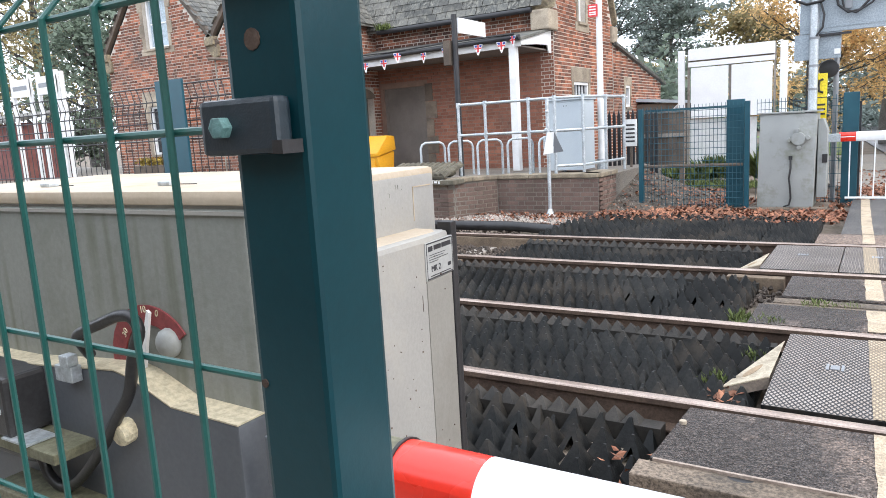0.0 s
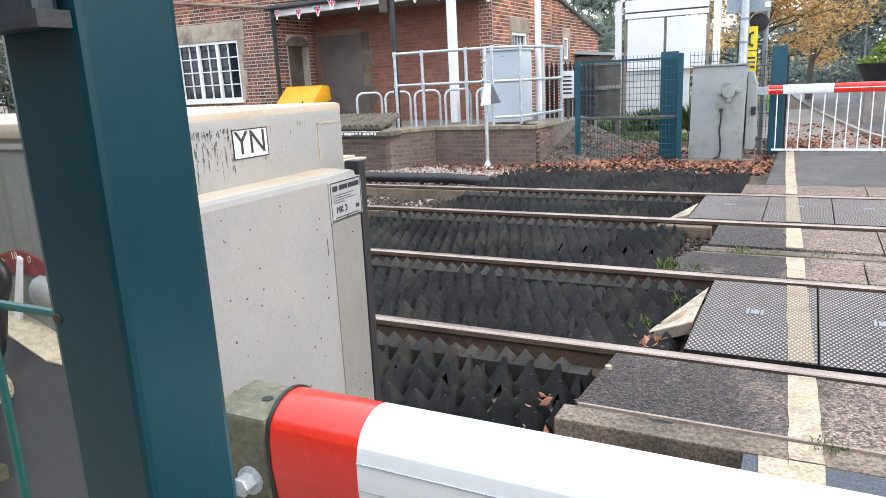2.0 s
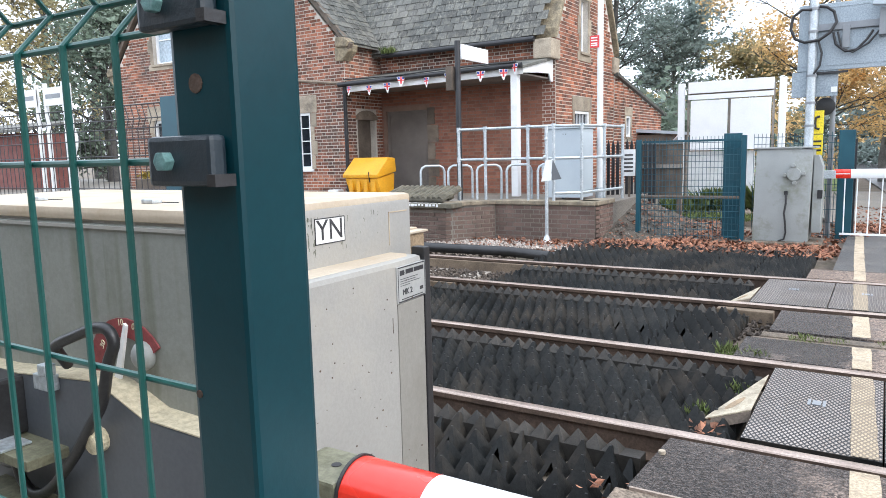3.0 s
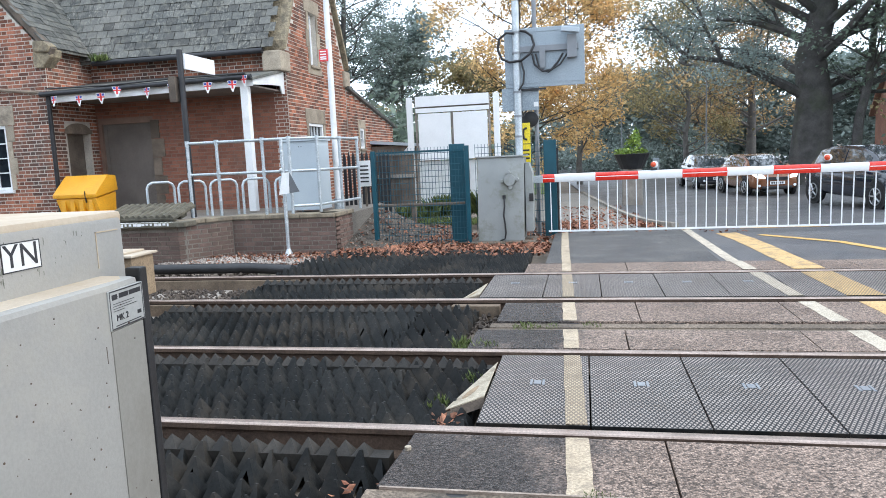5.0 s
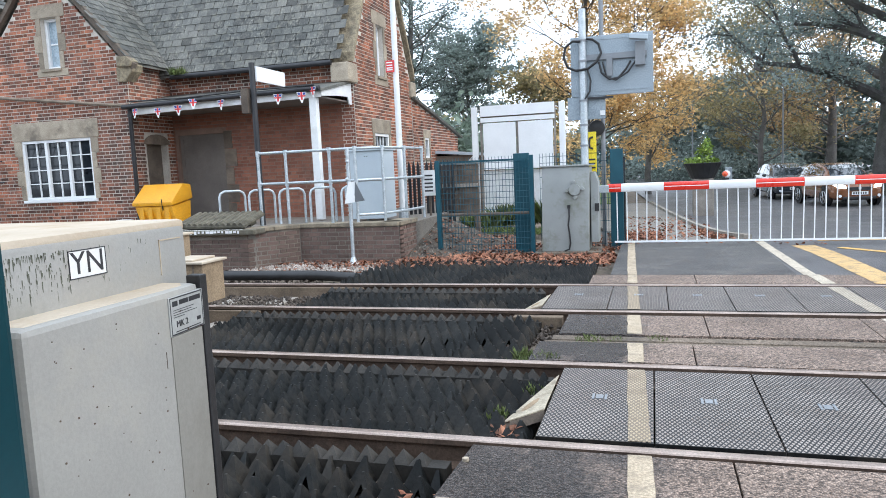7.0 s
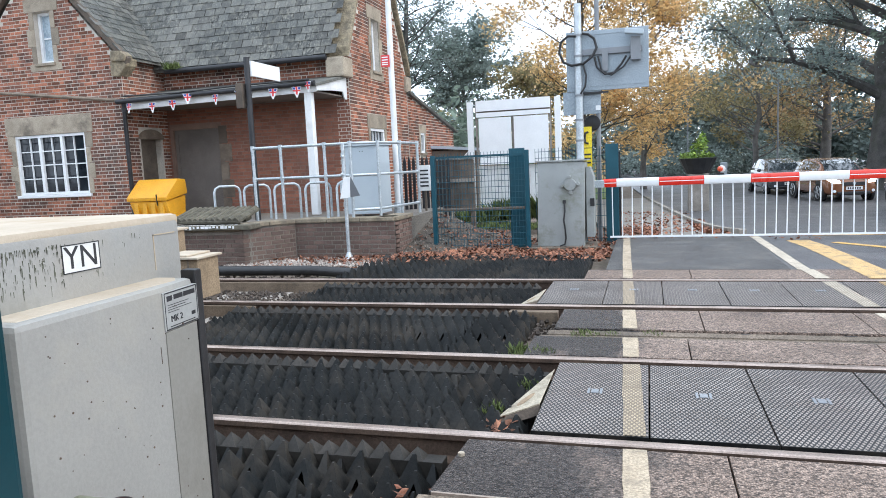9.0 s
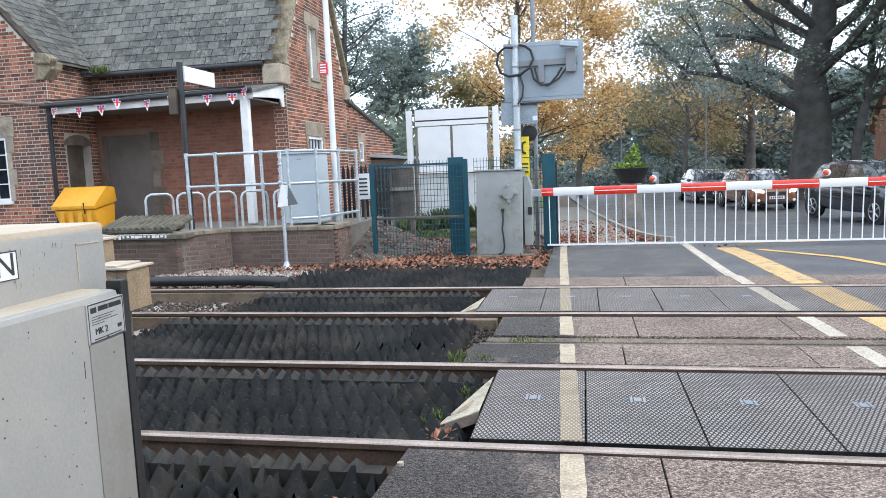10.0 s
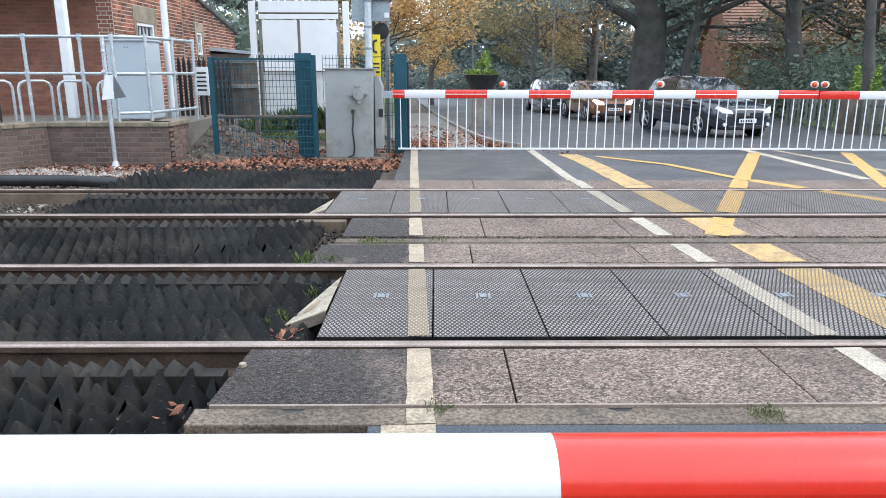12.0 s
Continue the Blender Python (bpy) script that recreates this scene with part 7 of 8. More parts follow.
def car(x, y, heading, paint, label, h=1.55, ln=4.1, w=1.78, lit=False):
    """A car facing local -y: rounded body, painted cabin with inset glass, arches, wheels, lamps, grille and plate."""
    z0_ = dip(y - 1.5)
    t = thing("car", (x, y, z0_), label, "car", "cars waiting at the crossing")
    m = pose(x, y, z0_ - 0.002, math.degrees(math.atan(0.01)), 0, heading)
    hw, f, r = w / 2, -ln / 2, ln / 2
    # stations along the length: y, half width, sill, shoulder
    st = [(f, hw * 0.74, 0.3, 0.66), (f + 0.06, hw * 0.86, 0.22, 0.78), (f + 0.3, hw * 0.97, 0.2, 0.88), (f + 0.7, hw, 0.2, 0.96), (f + 1.1, hw, 0.2, 1.0), (0.2, hw, 0.2, 1.02), (r - 0.7, hw, 0.22, 1.04), (r - 0.2, hw * 0.95, 0.28, 1.02), (r, hw * 0.8, 0.4, 0.9)]
    g, n, vs = Geo(), 12, []
    for yy, ww, z0, z1 in st:
        half = [(ww * 0.5, z1 + 0.025), (ww * 0.86, z1), (ww * 0.97, z1 - 0.1), (ww * 1.02, (z0 + z1) / 2), (ww, z0 + 0.1), (ww * 0.86, z0)]
        vs += [m @ Vector((-a, yy, b)) for a, b in half[::-1]] + [m @ Vector((a, yy, b)) for a, b in half]
    k = len(st)
    g.add(vs, [(i * n + j, i * n + (j + 1) % n, (i + 1) * n + (j + 1) % n, (i + 1) * n + j) for i in range(k - 1) for j in range(n)] + [tuple(range(n))[::-1], tuple(range((k - 1) * n, k * n))])
    body = part("body", g, paint, t, smooth=True)
    soft = body.modifiers.new("rounding", 'SUBSURF')
    soft.levels = soft.render_levels = 2
    # cabin stations: y, lower half width and level, upper half width and level
    cs = [(f + 0.85, 0.82, 0.94, 0.76, 0.97), (f + 1.3, 0.87, 0.96, 0.68, 0.97 + (h - 0.97) * 0.6), (f + 1.75, 0.88, 0.98, 0.65, h - 0.07), (f + 2.3, 0.88, 0.98, 0.65, h), (r - 1.1, 0.87, 1.0, 0.64, h - 0.02), (r - 0.55, 0.85, 1.0, 0.62, h - 0.12), (r - 0.1, 0.8, 0.98, 0.66, 1.06)]
    low = [[Vector((s * a * hw, yy, z)) for s in (-1, 1)] for yy, a, z, b, zz in cs]
    top = [[Vector((s * b * hw, yy, zz)) for s in (-1, 1)] for yy, a, z, b, zz in cs]
    g = Geo()
    g.add([m @ p for i in range(len(cs)) for p in (low[i][0], top[i][0], top[i][1], low[i][1])], [(i * 4 + j, i * 4 + j + 1, i * 4 + 5 + j, i * 4 + 4 + j) for i in range(len(cs) - 1) for j in range(3)] + [(0, 3, 2, 1), (24, 25, 26, 27)])
    part("cabin", g, paint, t, bevel=0.03, smooth=True)

    def pane(name, q, label=""):
        nrm = (q[1] - q[0]).cross(q[2] - q[0]).normalized()
        mid = sum(q, Vector()) / len(q)
        if nrm.dot(mid - Vector((0, 0.3, 1.0))) < 0:
            nrm = -nrm
        part(name, Geo().prism([m @ (p + nrm * 0.004) for p in q], m.to_3x3() @ (nrm * 0.012)), car_glass, t, label, bevel=0.004)

    def on(a, b, u):
        return a + (b - a) * u

    wa, wb = on(top[0][0], top[0][1], 0.03), on(top[0][1], top[0][0], 0.03)
    ma, mb = on(top[1][0], top[1][1], 0.05), on(top[1][1], top[1][0], 0.05)
    ta, tb = on(on(top[2][0], top[2][1], 0.06), ma, 0.06), on(on(top[2][1], top[2][0], 0.06), mb, 0.06)
    pane("windscreen", [wa, wb, mb, ma], "reflective windscreen")
    pane("windscreen", [ma, mb, tb, ta], "reflective windscreen")
    pane("rear_window", [on(top[5][0], top[5][1], 0.08), on(top[5][1], top[5][0], 0.08), on(top[6][1], top[6][0], 0.08), on(top[6][0], top[6][1], 0.08)])
    for s in (0, 1):
        for i in (1, 2, 3, 4):
            a, b, c, d = low[i][s], low[i + 1][s], top[i + 1][s], top[i][s]
            e0, e1 = 0.06 if i in (1, 3) else 0.0, 0.06 if i == 4 else 0.0
            pane("side_window", [on(on(a, b, e0), on(d, c, e0), 0.16), on(on(a, b, 1 - e1), on(d, c, 1 - e1), 0.16), on(on(a, b, 1 - e1), on(d, c, 1 - e1), 0.86), on(on(a, b, e0), on(d, c, e0), 0.86)])
    for sx in (-1, 1):
        part("mirror", Geo().ball((0, 0, 0), 0.1, 10, 6, 0.75).moved(m @ Matrix.Translation((sx * (hw + 0.07), f + 1.35, 1.02))), paint, t, smooth=True)
        part("headlamp", Geo().prism([m @ Vector((sx * q, yq, zq)) for q, yq, zq in ((hw * 0.5, f - 0.01, 0.64), (hw * 0.8, f + 0.06, 0.66), (hw * 0.94, f + 0.24, 0.78), (hw * 0.9, f + 0.22, 0.83), (hw * 0.55, f + 0.03, 0.73))], m.to_3x3() @ Vector((0, -0.035, 0.02))), headlight if lit else lamp_glass, t, "clear swept-back headlamp", bevel=0.008)
        part("fog_lamp", Geo().tube([m @ Vector((sx * hw * 0.72, f + 0.1, 0.38)), m @ Vector((sx * hw * 0.72, f - 0.005, 0.38))], 0.05, 10), lamp_glass, t)
        for yy in (f + 0.78, r - 0.75):
            part("wheel_arch", Geo().tube([m @ Vector((sx * (hw - 0.1), yy, 0.34)), m @ Vector((sx * (hw + 0.006), yy, 0.34))], 0.39, 24), black_plastic, t)
            wh = part("wheel", Geo().tube([m @ Vector((sx * (hw - 0.2), yy, 0.32)), m @ Vector((sx * (hw + 0.015), yy, 0.32))], 0.32, 24), tyre_mat, t, bevel=0.03, smooth=True)
            rim = Geo()
            for q in range(5):
                a = 2 * math.pi * q / 5
                rim.tube([m @ Vector((sx * (hw + 0.02), yy, 0.32)), m @ Vector((sx * (hw + 0.02), yy + 0.21 * math.cos(a), 0.32 + 0.21 * math.sin(a)))], 0.024, 6)
            rim.tube([m @ Vector((sx * (hw + 0.018), yy + 0.215 * math.cos(a), 0.32 + 0.215 * math.sin(a))) for a in [2 * math.pi * q / 20 for q in range(21)]], 0.016, 6)
            part("rim", rim, alloy, wh, "spoked alloy rim")
    part("grille", Geo().prism([m @ Vector((a * hw, f - 0.012, z)) for a, z in ((-0.5, 0.68), (-0.42, 0.56), (0.42, 0.56), (0.5, 0.68))], m.to_3x3() @ Vector((0, 0.1, 0))), black_plastic, t, "black grille", bevel=0.01)
    part("badge", Geo().box(-0.05, 0.05, f - 0.025, f - 0.01, 0.6, 0.68, m), alloy, t, bevel=0.006)
    part("bumper", Geo().box(-hw * 0.62, hw * 0.62, f - 0.02, f + 0.2, 0.25, 0.36, m), black_plastic, t, "black lower air intake", bevel=0.03)
    pl = part("number_plate", Geo().box(-0.26, 0.26, f - 0.035, f - 0.02, 0.42, 0.53, m), white_paint, t, "white number plate")
    for i in range(6):
        part("print_bar", Geo().box(-0.22 + 0.075 * i, -0.175 + 0.075 * i, f - 0.038, f - 0.034, 0.44, 0.51, m), black_paint, pl)
    return t


car(8.05, 20.8, 14, car_black, "dark navy hatchback waiting at the lowered barrier", 1.58, 4.25, 1.8)
car(6.85, 29.0, 9, car_brown, "copper-brown hatchback waiting behind the front car", 1.48, 3.95, 1.72, True)
car(6.0, 34.8, 6, car_grey, "dark grey estate car waiting further back in the queue", 1.5, 4.1, 1.74)

# planter on a stand beside the footway
plant_green = M("bright_shrub_leaf", (0.12, 0.22, 0.03), (0.28, 0.36, 0.06), 0.6, 5, 60, 0.2, vary=0.4)


def leaf_cloud(g, c, r, n, rnd, size, flat=0.7):
    """Adds n small leaf blades in an uneven blob about c."""
    c = Vector(c)
    for _ in range(n):
        d = Vector((rnd.gauss(0, 1), rnd.gauss(0, 1), rnd.gauss(0, 1))).normalized() * (r * rnd.random() ** 0.45)
        p = c + Vector((d.x, d.y, d.z * flat))
        a = Vector((rnd.gauss(0, 1), rnd.gauss(0, 1), rnd.gauss(0, 0.6))).normalized()
        b = a.cross(Vector((rnd.gauss(0, 1), rnd.gauss(0, 1), rnd.gauss(0, 1)))).normalized()
        s = size * rnd.uniform(0.6, 1.4)
        g.add([p - a * s, p + b * s * 0.5, p + a * s, p - b * s * 0.5], [(0, 1, 2, 3)])


pn = thing("planter", (1.95, 24.4, dip(24.4)), "dark planter with green shrub on a wooden stand", "planter")
part("stand", Geo().box(1.68, 2.3, 24.1, 24.7, dip(24.4) - 0.01, 0.75), grey_wood, pn, "grey timber stand", bevel=0.02)
part("bowl", Geo().tube([(1.98, 24.4, 0.75), (1.98, 24.4, 1.25)], 0.36, 16, 0.6), black_plastic, pn, "black bowl", bevel=0.02)
rnd = random.Random(41)
g = Geo()
for k in range(9):
    leaf_cloud(g, (1.98 + rnd.uniform(-0.45, 0.45), 24.4 + rnd.uniform(-0.35, 0.35), 1.32), 0.2, 60, rnd, 0.05)
for k in range(6):
    leaf_cloud(g, (1.98 + rnd.uniform(-0.15, 0.2), 24.4 + rnd.uniform(-0.15, 0.15), 1.5 + 0.07 * k), 0.15, 50, rnd, 0.06, 1.6)
part("shrub", g, plant_green, pn, "bright green and yellow shrub")
for x0, y0 in ((12.6, 15.5), (12.9, 21)):
    t = thing("planter", (x0, y0, 0), "low planter with two small conifers", "planter")
    part("bowl", Geo().box(x0 - 0.6, x0 + 0.6, y0 - 0.25, y0 + 0.25, dip(y0) - 0.03, 0.6), dark_wood, t, bevel=0.03)
    g = Geo()
    for q in (-0.3, 0.3):
        for k in range(8):
            leaf_cloud(g, (x0 + q, y0, 0.7 + 0.11 * k), 0.2 - 0.018 * k, 60, rnd, 0.05, 1.2)
    part("shrub", g, plant_green, t)

# street furniture and far wall
for x, y in ((3.6, 62), (7.8, 46)):
    t = thing("street_lamp", (x, y, 0), "slim grey street lamp column by the road", "street lamp", "street lamps")
    part("column", Geo().tube([(x, y, dip(y) - 0.06), (x, y, 6.0)], 0.06, 8, 0.035), steel_grey, t)
    part("lantern", Geo().box(x - 0.1, x + 0.6, y - 0.12, y + 0.12, 5.95, 6.05), steel_grey, t, bevel=0.03)
solo("litter_bin", Geo().box(6.15, 6.65, 62, 62.5, -0.56, 0.55), light_grey_paint, "pale grey roadside cabinet", "cabinet", bevel=0.05)
grass = M("verge_grass", (0.1, 0.16, 0.035), (0.17, 0.24, 0.07), 0.9, 0.8, 30, 0.5, stain=(0.2, 0.13, 0.05), stain_amount=0.5)
solo("grass_verge", draped([(12.7, 14), (13.8, 26), (17.5, 37), (26, 50), (34, 60)], [(60, 14), (60, 60)], 14, 60, 0.012, 0.05, 40), grass, "leaf-strewn grass verge beside the road", "grass", kind="structure")
solo("grass_verge", draped([(-14, 33.5), (-30, 45), (-12, 64)], [(-1.0, 33.5), (-2.2, 60), (-3, 64)], 33.6, 63, 0.0, 0.05, 30), grass, "leaf-strewn grass behind the station yard", "grass", kind="structure")
# post and rail fence on the right of the road
fence_green = M("grey_green_weathered_timber", (0.09, 0.105, 0.09), (0.15, 0.16, 0.135), 0.9, 3, 60, 0.3, vary=0.3)
rf = thing("roadside_fence", (12.4, 16, 0), "grey-green weathered picket fence beside the road", "fence")
for k in range(46):
    y = 12.8 + 0.28 * k
    part("picket", Geo().box(12.42 + 0.01 * k, 12.46 + 0.01 * k, y, y + 0.09, dip(y) - 0.06, 0.95 + dip(y)), fence_green, rf)
for z in (0.3, 0.8):
    part("rail", Geo().tube([(12.485 + 0.037 * q, 12.7 + q, z + dip(12.7 + q)) for q in (0, 1, 2.5, 4, 6, 8, 10.5, 13.1)], 0.035, 6), fence_green, rf)


# houses behind the trees
def house(x, y, w, d, eave_z, ridge_z, label, roof_mat, turn=0.0):
    t = thing("house", (x, y, 0), label, "house", "houses behind the trees")
    m = pose(x, y, 0, 0, 0, turn)
    part("wall", Geo().box(-w / 2, w / 2, 0, d, -0.6, eave_z, m).prism([m @ Vector((-w / 2, 0, eave_z)), m @ Vector((-w / 2, d, eave_z)), m @ Vector((-w / 2, d / 2, ridge_z))], m.to_3x3() @ Vector((w, 0, 0))), house_brick, t, "red-brown brick wall")
    rf_ = part("roof", Geo().prism([m @ Vector(q) for q in ((-w / 2 - 0.3, -0.5, eave_z - 0.15), (-w / 2 - 0.3, d / 2, ridge_z), (-w / 2 - 0.3, d + 0.5, eave_z - 0.15), (-w / 2 - 0.3, d + 0.5, eave_z), (-w / 2 - 0.3, d / 2, ridge_z + 0.18), (-w / 2 - 0.3, -0.5, eave_z))], m.to_3x3() @ Vector((w + 0.6, 0, 0))), roof_mat, t, "orange clay tile roof")
    rows_n = int(math.hypot(d / 2 + 0.5, ridge_z - eave_z) / 0.3)
    for r in range(rows_n):
        f = r / rows_n
        part("tile_course", Geo().box(-w / 2 - 0.3, w / 2 + 0.3, -0.02, 0.3, 0, 0.05, m @ Matrix.Translation((0, -0.5 + (d / 2 + 0.5) * f, eave_z + 0.02 + (ridge_z + 0.15 - eave_z) * f)) @ Matrix.Rotation(math.atan2(ridge_z - eave_z, d / 2 + 0.5) - 0.1, 4, 'X')), roof_mat, rf_)
    k = max(2, int(w / 3))
    for i in range(k):
        for z in (1.0, 3.3):
            if z + 1.2 < eave_z + 0.3:
                a = -w / 2 + (i + 0.5) * w / k
                wn_ = part("window", Geo().box(a - 0.55, a + 0.55, -0.04, 0.05, z, z + 1.15, m), upvc, t, "white window frame")
                part("pane", Geo().box(a - 0.48, a - 0.03, -0.06, -0.03, z + 0.07, z + 1.08, m), pane_dark, wn_)
                part("pane", Geo().box(a + 0.03, a + 0.48, -0.06, -0.03, z + 0.07, z + 1.08, m), pane_dark, wn_)
    ch = part("chimney", Geo().box(w * 0.2, w * 0.2 + 0.9, d / 2 - 0.4, d / 2 + 0.4, ridge_z - 0.6, ridge_z + 1.4, m), house_brick, rf_)
    return t


house_brick = M("house_brick", (0.27, 0.13, 0.09), (0.36, 0.18, 0.12), 0.9, 1.2, 30, 0.4, stain=(0.18, 0.1, 0.08), stain_scale=2)
clay_tile = M("clay_roof_tile", (0.22, 0.125, 0.09), (0.31, 0.175, 0.12), 0.85, 1.5, 20, 0.4, vary=0.2, stain=(0.25, 0.15, 0.1), stain_scale=1.5)
house(25, 44, 13, 8, 3.0, 6.6, "brick house with an orange clay tile roof behind bare trees", clay_tile, -8)
house(25.5, 28, 10, 9, 4.4, 7.6, "brown brick house at the roadside partly hidden by trees", clay_tile, -20)

# red garage-like shelter and signs on the far platform
dull_red = M("dull_brown_red_boarding", (0.16, 0.05, 0.045), (0.22, 0.085, 0.07), 0.8, 3, 60, 0.15, stain=(0.1, 0.08, 0.07), stain_amount=0.6)
sh = thing("platform_shelter", (-27, 12.4, 0.55), "dark red waiting shelter along the platform", "shelter")
part("wall", Geo().box(-34, -25, 13.4, 15, 0.5, 2.5), dull_red, sh, "dark red boarded wall", bevel=0.02)
part("roof", Geo().prism([(-34.3, 13.0, 2.5), (-34.3, 15.3, 2.9), (-34.3, 15.3, 3.0), (-34.3, 13.0, 2.6)], (9.6, 0, 0)), slate, sh)
for x in (-21.3, -22.8):
    t = thing("platform_sign", (x, 12.6, PZ), "white station name board on white posts", "sign", "platform signs")
    part("board", Geo().box(x - 0.9, x + 0.2, 12.55, 12.6, 3.2, 3.75), white_paint, t, bevel=0.01)
    part("print_bar", Geo().box(x - 0.75, x + 0.05, 12.54, 12.552, 3.42, 3.55), steel_grey, t)
    for q in (-0.85, 0.15):
        part("post", Geo().box(x + q - 0.05, x + q + 0.05, 12.56, 12.66, PZ - 0.05, 3.9), white_paint, t)
t = thing("round_sign", (-20.6, 12.4, PZ), "white round-topped sign on a post", "sign")
part("plate", Geo().ball((0, 0, 0), 0.36, 14, 8, 1.3).moved(Matrix.Translation((-20.6, 12.4, 2.1)) @ Matrix.Diagonal((1, 0.1, 1, 1))), white_paint, t, smooth=True)
part("post", Geo().tube([(-20.6, 12.45, PZ - 0.05), (-20.6, 12.45, 3.8)], 0.07, 8), white_paint, t)

# black lattice railing along the platform, with a green post
lr = thing("lattice_railing", (-16, 10.6, PZ), "dark green lattice-topped mesh railing along the platform", "railing")
for z in (0.75, 1.55, 1.95, 2.2, 2.42, 2.75):
    part("rail_bar", Geo().tube([(-26, 10.6, z), (-11.4, 10.6, z)], 0.016, 6), black_paint, lr)
for k in range(66):
    x = -26 + 0.22 * k
    part("bar", Geo().tube([(x, 10.6, PZ - 0.03), (x, 10.6, 2.2), (x + 0.11, 10.6, 2.42), (x, 10.6, 2.75)], 0.011, 5), black_paint, lr)
gp3 = thing("gate_post", (-13.3, 10.4, PZ), "broad dark green steel post panel by the platform railing", "gate post")
part("plate", Geo().box(-13.62, -12.72, 10.4, 10.46, PZ - 0.03, 2.85), green_far, gp3, bevel=0.01)
gp4 = thing("flower_trough", (-15.4, 11.6, PZ), "planter trough of faded yellow flowers on the platform", "planter")
part("trough", Geo().box(-16.2, -14.6, 11.4, 11.8, PZ - 0.03, 0.95), dark_wood, gp4, bevel=0.02)
g = Geo()
for k in range(14):
    leaf_cloud(g, (-16.1 + 0.11 * k, 11.6, 1.05), 0.16, 40, rnd, 0.045)
part("flowers", g, M("faded_yellow_flowers", (0.2, 0.16, 0.03), (0.4, 0.28, 0.05), 0.8, 6, 60, 0.2, vary=0.4), gp4)


# ---- trees ----
bark = M("grey_brown_bark", (0.055, 0.052, 0.05), (0.11, 0.104, 0.099), 0.95, 2.5, 30, 0.8, stain=(0.07, 0.09, 0.04), stain_amount=0.4, dist=0.04)
# leaf colours are raised paler and greyer to put distance haze into them
leaf_yellow = leafy("yellow_autumn_leaf", (0.68, 0.45, 0.19), (0.8, 0.6, 0.32))
leaf_dark = leafy("hazed_evergreen_leaf", (0.15, 0.195, 0.15), (0.21, 0.265, 0.2))
leaf_oak = leafy("hazed_oak_leaf", (0.19, 0.24, 0.225), (0.27, 0.325, 0.3))
leaf_olive = leafy("olive_autumn_leaf", (0.26, 0.24, 0.13), (0.4, 0.32, 0.16))
leaf_pine = leafy("hazed_pine_needle", (0.19, 0.24, 0.22), (0.26, 0.31, 0.28))
leaf_hazed = leafy("hazed_woodland_leaf", (0.21, 0.26, 0.24), (0.29, 0.34, 0.31))
leaf_rust = leafy("rust_autumn_leaf", (0.38, 0.27, 0.14), (0.54, 0.38, 0.2))


# bark of the trees beyond y 41, paled for distance haze
hazed_bark = M("haze_paled_bark", (0.12, 0.115, 0.11), (0.19, 0.18, 0.17), 0.95, 2.5, 30, 0.6, dist=0.04)


def tree(name, x, y, hgt, trunk_r, spread, mat, label, seed, leaves=9000, leaf=0.12, base=0.25, clump=0.9, limbs=26, levels=3, lean=(0, 0), flat=0.7, droop=0.0):
    """Tapered trunk, branching limbs, and many small leaves in clumps about the twigs."""
    rnd = random.Random(seed)
    t = thing(name, (x, y, 0), label, "tree", "trees beyond the crossing")
    wood, tips = Geo(), []
    top = Vector((x + lean[0], y + lean[1], hgt * 0.92))
    root = Vector((x, y, -0.2 if x < -3 else -0.7))
    axis = []
    for i in range(9):
        f = i / 8
        axis.append(root.lerp(top, f) + Vector((rnd.uniform(-1, 1), rnd.uniform(-1, 1), 0)) * 0.12 * spread * f * (1 - f))
    wood.tube(axis, trunk_r, 10, trunk_r * 0.12)

    def grow(p, d, length, r, level):
        pts = [p]
        for i in range(4):
            d = (d + Vector((rnd.gauss(0, 0.16), rnd.gauss(0, 0.16), rnd.gauss(0.04 - droop, 0.12)))).normalized()
            pts.append(pts[-1] + d * length / 4)
        wood.tube(pts, r, 5 if level else 6, r * 0.35, caps=False)
        if level >= levels - 1:
            tips.extend(pts[2:])
            return
        for _ in range(4 if level == 0 else 3):
            i = rnd.randint(1, 4)
            nd = (d + Vector((rnd.gauss(0, 0.7), rnd.gauss(0, 0.7), rnd.gauss(0.1, 0.4)))).normalized()
            grow(pts[i], nd, length * rnd.uniform(0.4, 0.62), r * 0.45, level + 1)
        tips.append(pts[-1])

    for k in range(limbs):
        f = base + (0.95 - base) * (k + rnd.random()) / limbs
        i = min(7, int(f * 8))
        p = axis[i].lerp(axis[i + 1], f * 8 - i)
        a = rnd.random() * 6.283
        up = 0.25 + 0.8 * f
        d = Vector((math.cos(a), math.sin(a), up - droop * 2)).normalized()
        prof = math.sin(math.pi * min(1.0, 0.18 + 0.8 * (f - base) / (1 - base))) ** 0.6
        grow(p, d, spread * rnd.uniform(0.65, 1.1) * max(0.25, prof), trunk_r * (0.3 - 0.18 * f), 0)
    part("trunk", wood, hazed_bark if y > 41 else bark, t, "grey-brown trunk and limbs", smooth=True)
    if leaves:
        g = Geo()
        per = max(1, leaves // max(1, len(tips)))
        for p in tips:
            leaf_cloud(g, p, clump * rnd.uniform(0.5, 1.2), per, rnd, leaf, flat)
        part("crown", g, mat, t)
    return t


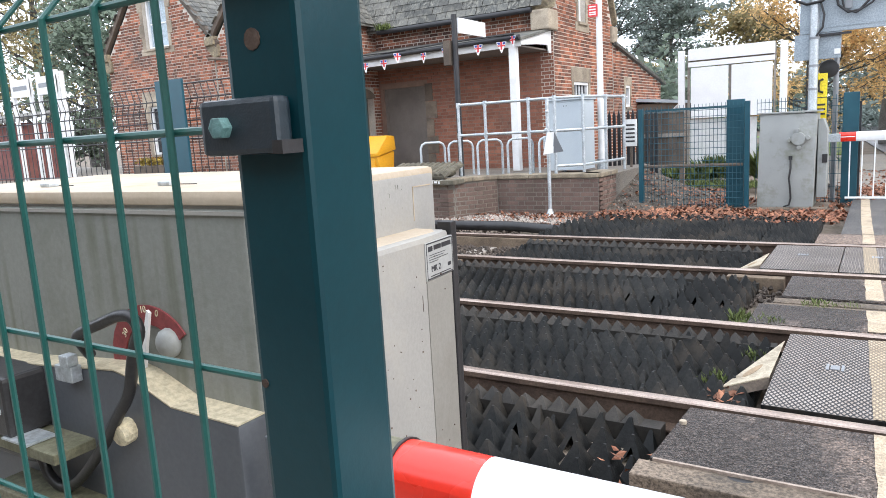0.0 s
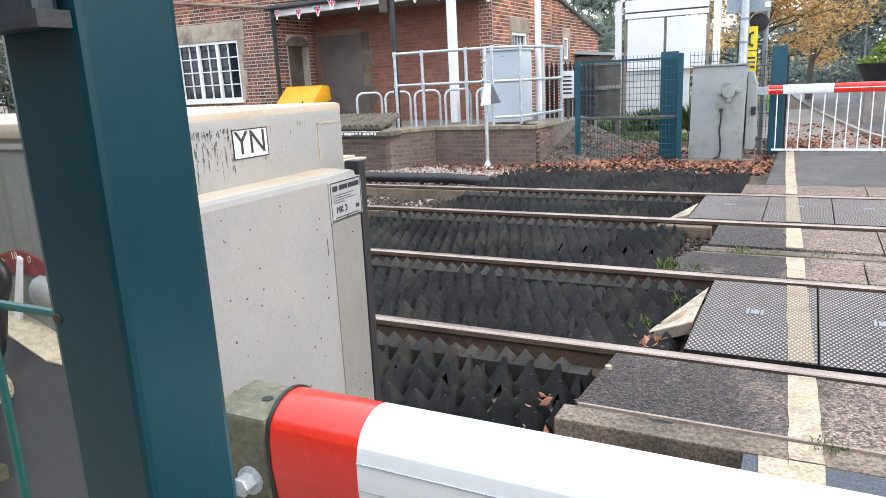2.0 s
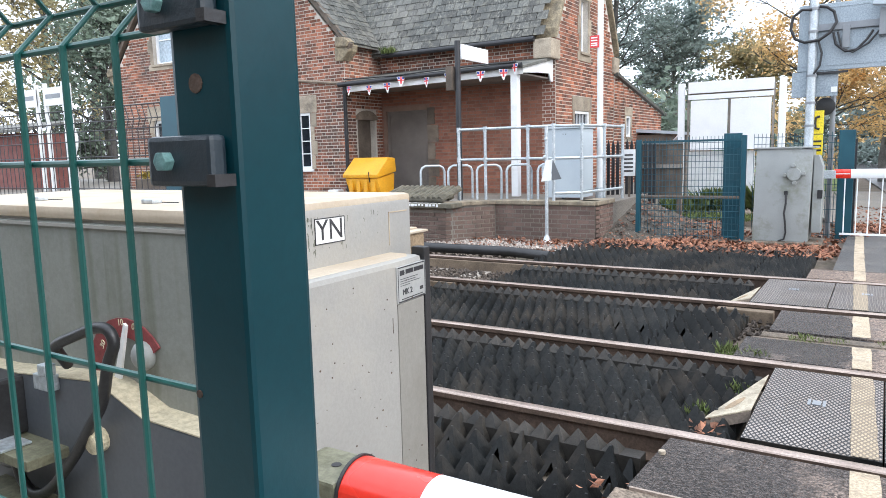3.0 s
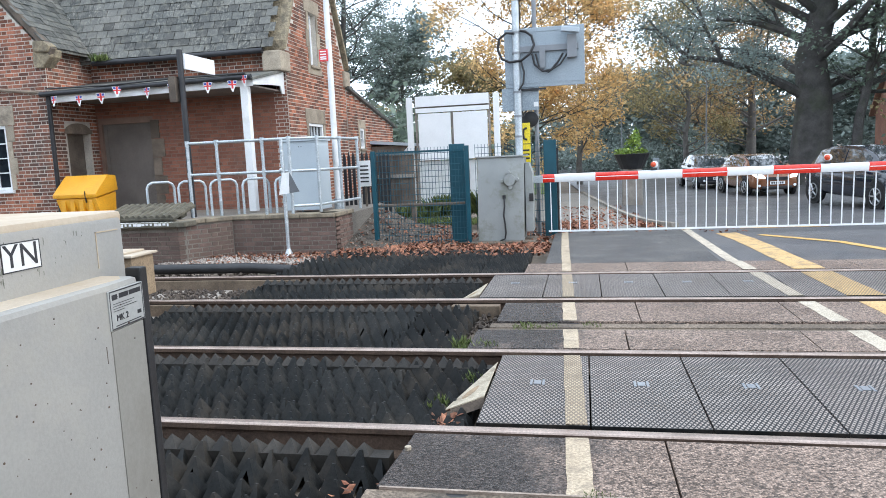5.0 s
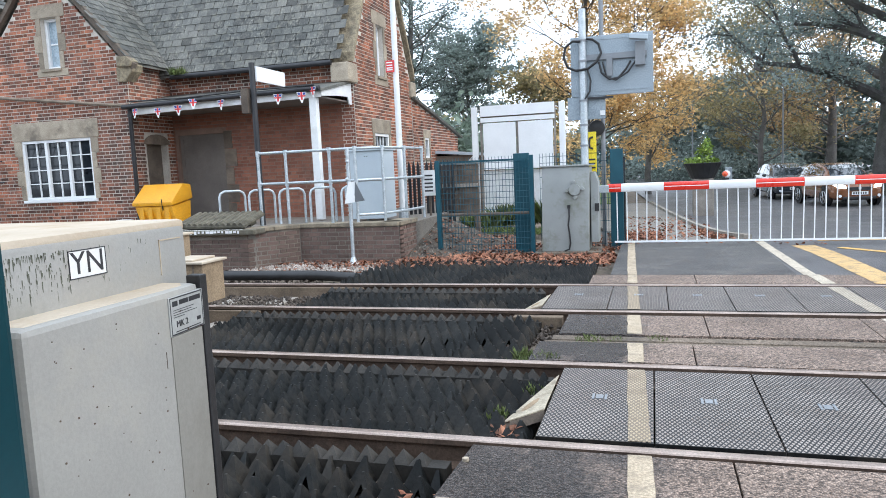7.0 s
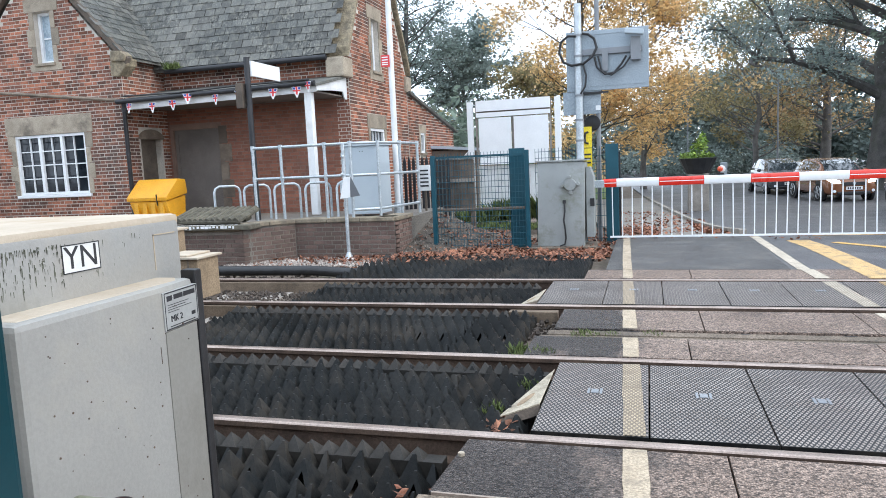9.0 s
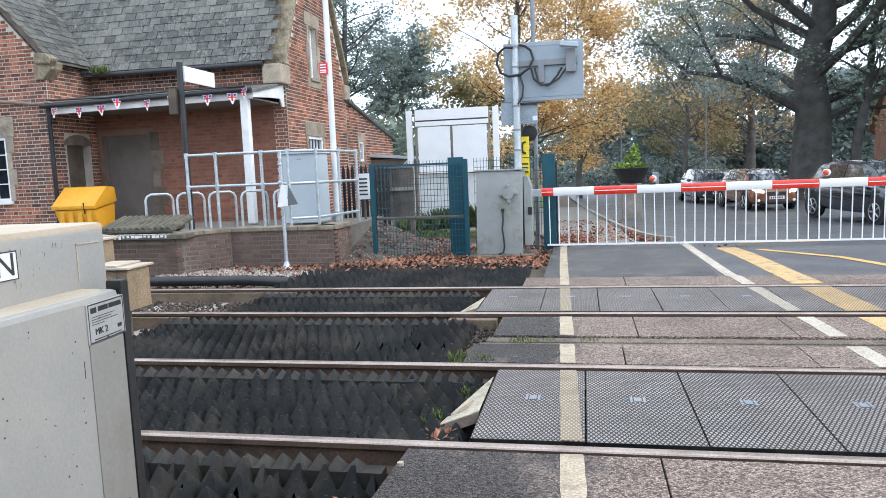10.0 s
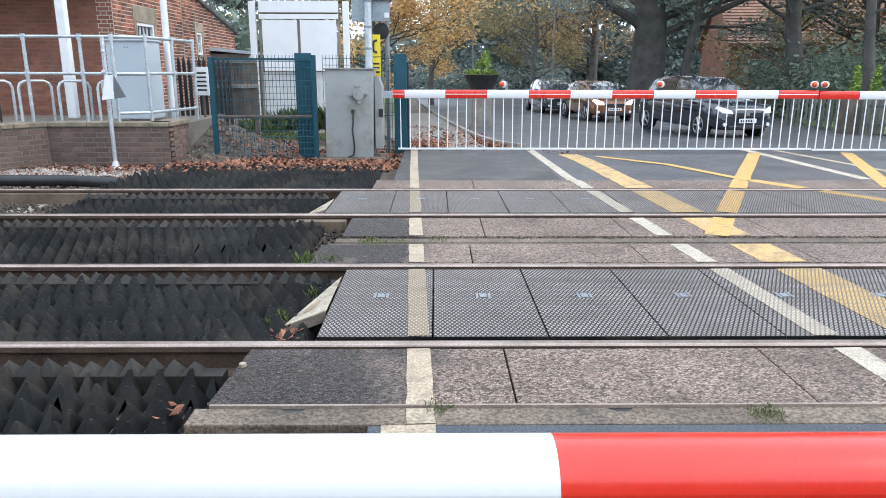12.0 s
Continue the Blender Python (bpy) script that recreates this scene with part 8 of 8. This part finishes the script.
tree("tree", -2.4, 33, 13.5, 0.2, 4.0, leaf_yellow, "tall tree with thin yellow autumn leaves", 1, 32000, 0.085, 0.12, 0.85, 36)
tree("tree", 0.2, 42, 10.5, 0.2, 4.0, leaf_yellow, "yellowing tree behind the first", 2, 11000, 0.11, 0.16, 0.9, 26)
tree("tree", -6.5, 44, 6.5, 0.2, 2.6, leaf_olive, "thin olive tree behind the yard", 12, 8000, 0.13, 0.16, 0.9, 24)
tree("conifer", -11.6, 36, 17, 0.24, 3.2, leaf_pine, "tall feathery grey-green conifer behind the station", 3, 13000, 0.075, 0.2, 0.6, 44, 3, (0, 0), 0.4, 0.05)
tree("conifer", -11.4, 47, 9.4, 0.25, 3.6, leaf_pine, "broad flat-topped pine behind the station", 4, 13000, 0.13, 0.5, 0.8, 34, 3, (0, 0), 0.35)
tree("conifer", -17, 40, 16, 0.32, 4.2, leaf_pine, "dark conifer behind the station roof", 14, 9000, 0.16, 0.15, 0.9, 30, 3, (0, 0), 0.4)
tree("tree", 10.3, 34.5, 16, 0.95, 8.8, leaf_oak, "huge dark evergreen oak with spreading limbs", 5, 90000, 0.075, 0.22, 1.3, 25, 3, (0.6, 0), 0.5, 0.035)
tree("tree", 11.6, 33, 12, 0.24, 3.4, leaf_dark, "slim dark tree beside the oak", 26, 5000, 0.1, 0.3, 0.7, 22, 3, (1.2, 0))
tree("tree", 15.5, 30, 15, 0.4, 4.6, leaf_dark, "dark ivy-clad tree with bare upper twigs", 6, 5000, 0.1, 0.25, 0.6, 30, 3, (-1.6, 0))
tree("tree", 20, 33, 15, 0.38, 5.0, leaf_rust, "bare tree with a few rust-brown leaves", 7, 1500, 0.1, 0.2, 0.6, 30)
tree("tree", 18.2, 24.5, 14, 0.36, 4.6, leaf_rust, "bare leaning roadside tree", 8, 900, 0.09, 0.22, 0.6, 28, 3, (-1.8, 0))
tree("tree", 14.2, 22.8, 13, 0.2, 3.6, leaf_rust, "slim bare roadside tree", 17, 500, 0.09, 0.3, 0.5, 24, 3, (-1.4, 0))
tree("tree", 7.5, 52, 12, 0.22, 5.5, leaf_olive, "olive-brown tree beside the bend in the road", 9, 14000, 0.11, 0.12, 1.1, 30)
tree("tree", 12.5, 56, 13, 0.4, 5.5, leaf_rust, "rust-brown tree beyond the bend", 10, 14000, 0.12, 0.12, 1.1, 30)
tree("tree", -42, 24, 15, 0.4, 4.5, leaf_olive, "thin tree beyond the shelter", 18, 7000, 0.13, 0.15, 0.9, 26)
tree("tree", 19, 38, 13, 0.3, 4.5, leaf_olive, "olive tree in front of the tiled house", 19, 10000, 0.12, 0.1, 1.0, 28)
tree("tree", 25, 37.5, 12, 0.3, 4.2, leaf_rust, "rust-brown tree in front of the tiled house", 20, 8000, 0.12, 0.1, 1.0, 28)
tree("tree", -16, 27, 14, 0.4, 5.0, leaf_dark, "dark evergreen tree behind the platform", 11, 14000, 0.15, 0.1, 1.0, 30)
tree("tree", -36, 23, 14, 0.35, 4.5, leaf_olive, "thin tree behind the shelter", 15, 9000, 0.13, 0.15, 0.9, 28)
tree("tree", -29.5, 19.5, 9, 0.3, 2.6, leaf_dark, "dark tree beside the gabled house", 16, 9000, 0.12, 0.1, 0.8, 26)


# dark woods that close the distance
def woods(name, pts, mat, hgt, label, seed, n=130, per=150, leaf=0.35):
    rnd = random.Random(seed)
    g = Geo()
    for _ in range(n):
        f = rnd.random() * (len(pts) - 1)
        i = min(int(f), len(pts) - 2)
        x = pts[i][0] + (pts[i + 1][0] - pts[i][0]) * (f - i) + rnd.uniform(-2, 2)
        y = pts[i][1] + (pts[i + 1][1] - pts[i][1]) * (f - i) + rnd.uniform(-3, 3)
        z = hgt * rnd.random() ** 0.8
        leaf_cloud(g, (x, y, z), 2.2 * rnd.uniform(0.6, 1.2), per, rnd, leaf, 0.8)
    return solo(name, g, mat, label, "woodland", kind="stuff")


woods("hedge", [(-8, 66), (3, 68), (11, 66)], leaf_hazed, 0.9, "low clipped hedge beyond the bend in the road", 27, 60, 200, 0.14)
woods("far_woods", [(-45, 60), (-20, 74), (0, 80), (20, 82), (45, 70), (70, 50)], leaf_hazed, 5.0, "dark belt of distant evergreen woods", 21, 300, 170, 0.3)
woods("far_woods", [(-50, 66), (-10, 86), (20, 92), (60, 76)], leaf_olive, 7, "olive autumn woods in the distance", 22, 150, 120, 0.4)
woods("far_woods", [(3, 68), (14, 72), (26, 66), (40, 56)], leaf_hazed, 8.0, "dark tall woods beyond the bend", 25, 170, 170, 0.3)
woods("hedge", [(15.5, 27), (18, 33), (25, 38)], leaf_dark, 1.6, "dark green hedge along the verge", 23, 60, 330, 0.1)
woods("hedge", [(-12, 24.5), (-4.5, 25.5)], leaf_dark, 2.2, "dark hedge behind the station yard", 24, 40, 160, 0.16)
for x, y, r, h0 in ((19.8, 26.5, 0.8, 4.0),):
    rnd = random.Random(61)
    g = Geo()
    for k in range(26):
        leaf_cloud(g, (x + rnd.uniform(-r, r), y + rnd.uniform(-0.3, 0.3), rnd.uniform(0.2, h0)), 0.5, 130, rnd, 0.09)
    solo("ivy", g, leaf_dark, "ivy climbing the house wall", "ivy", kind="stuff")
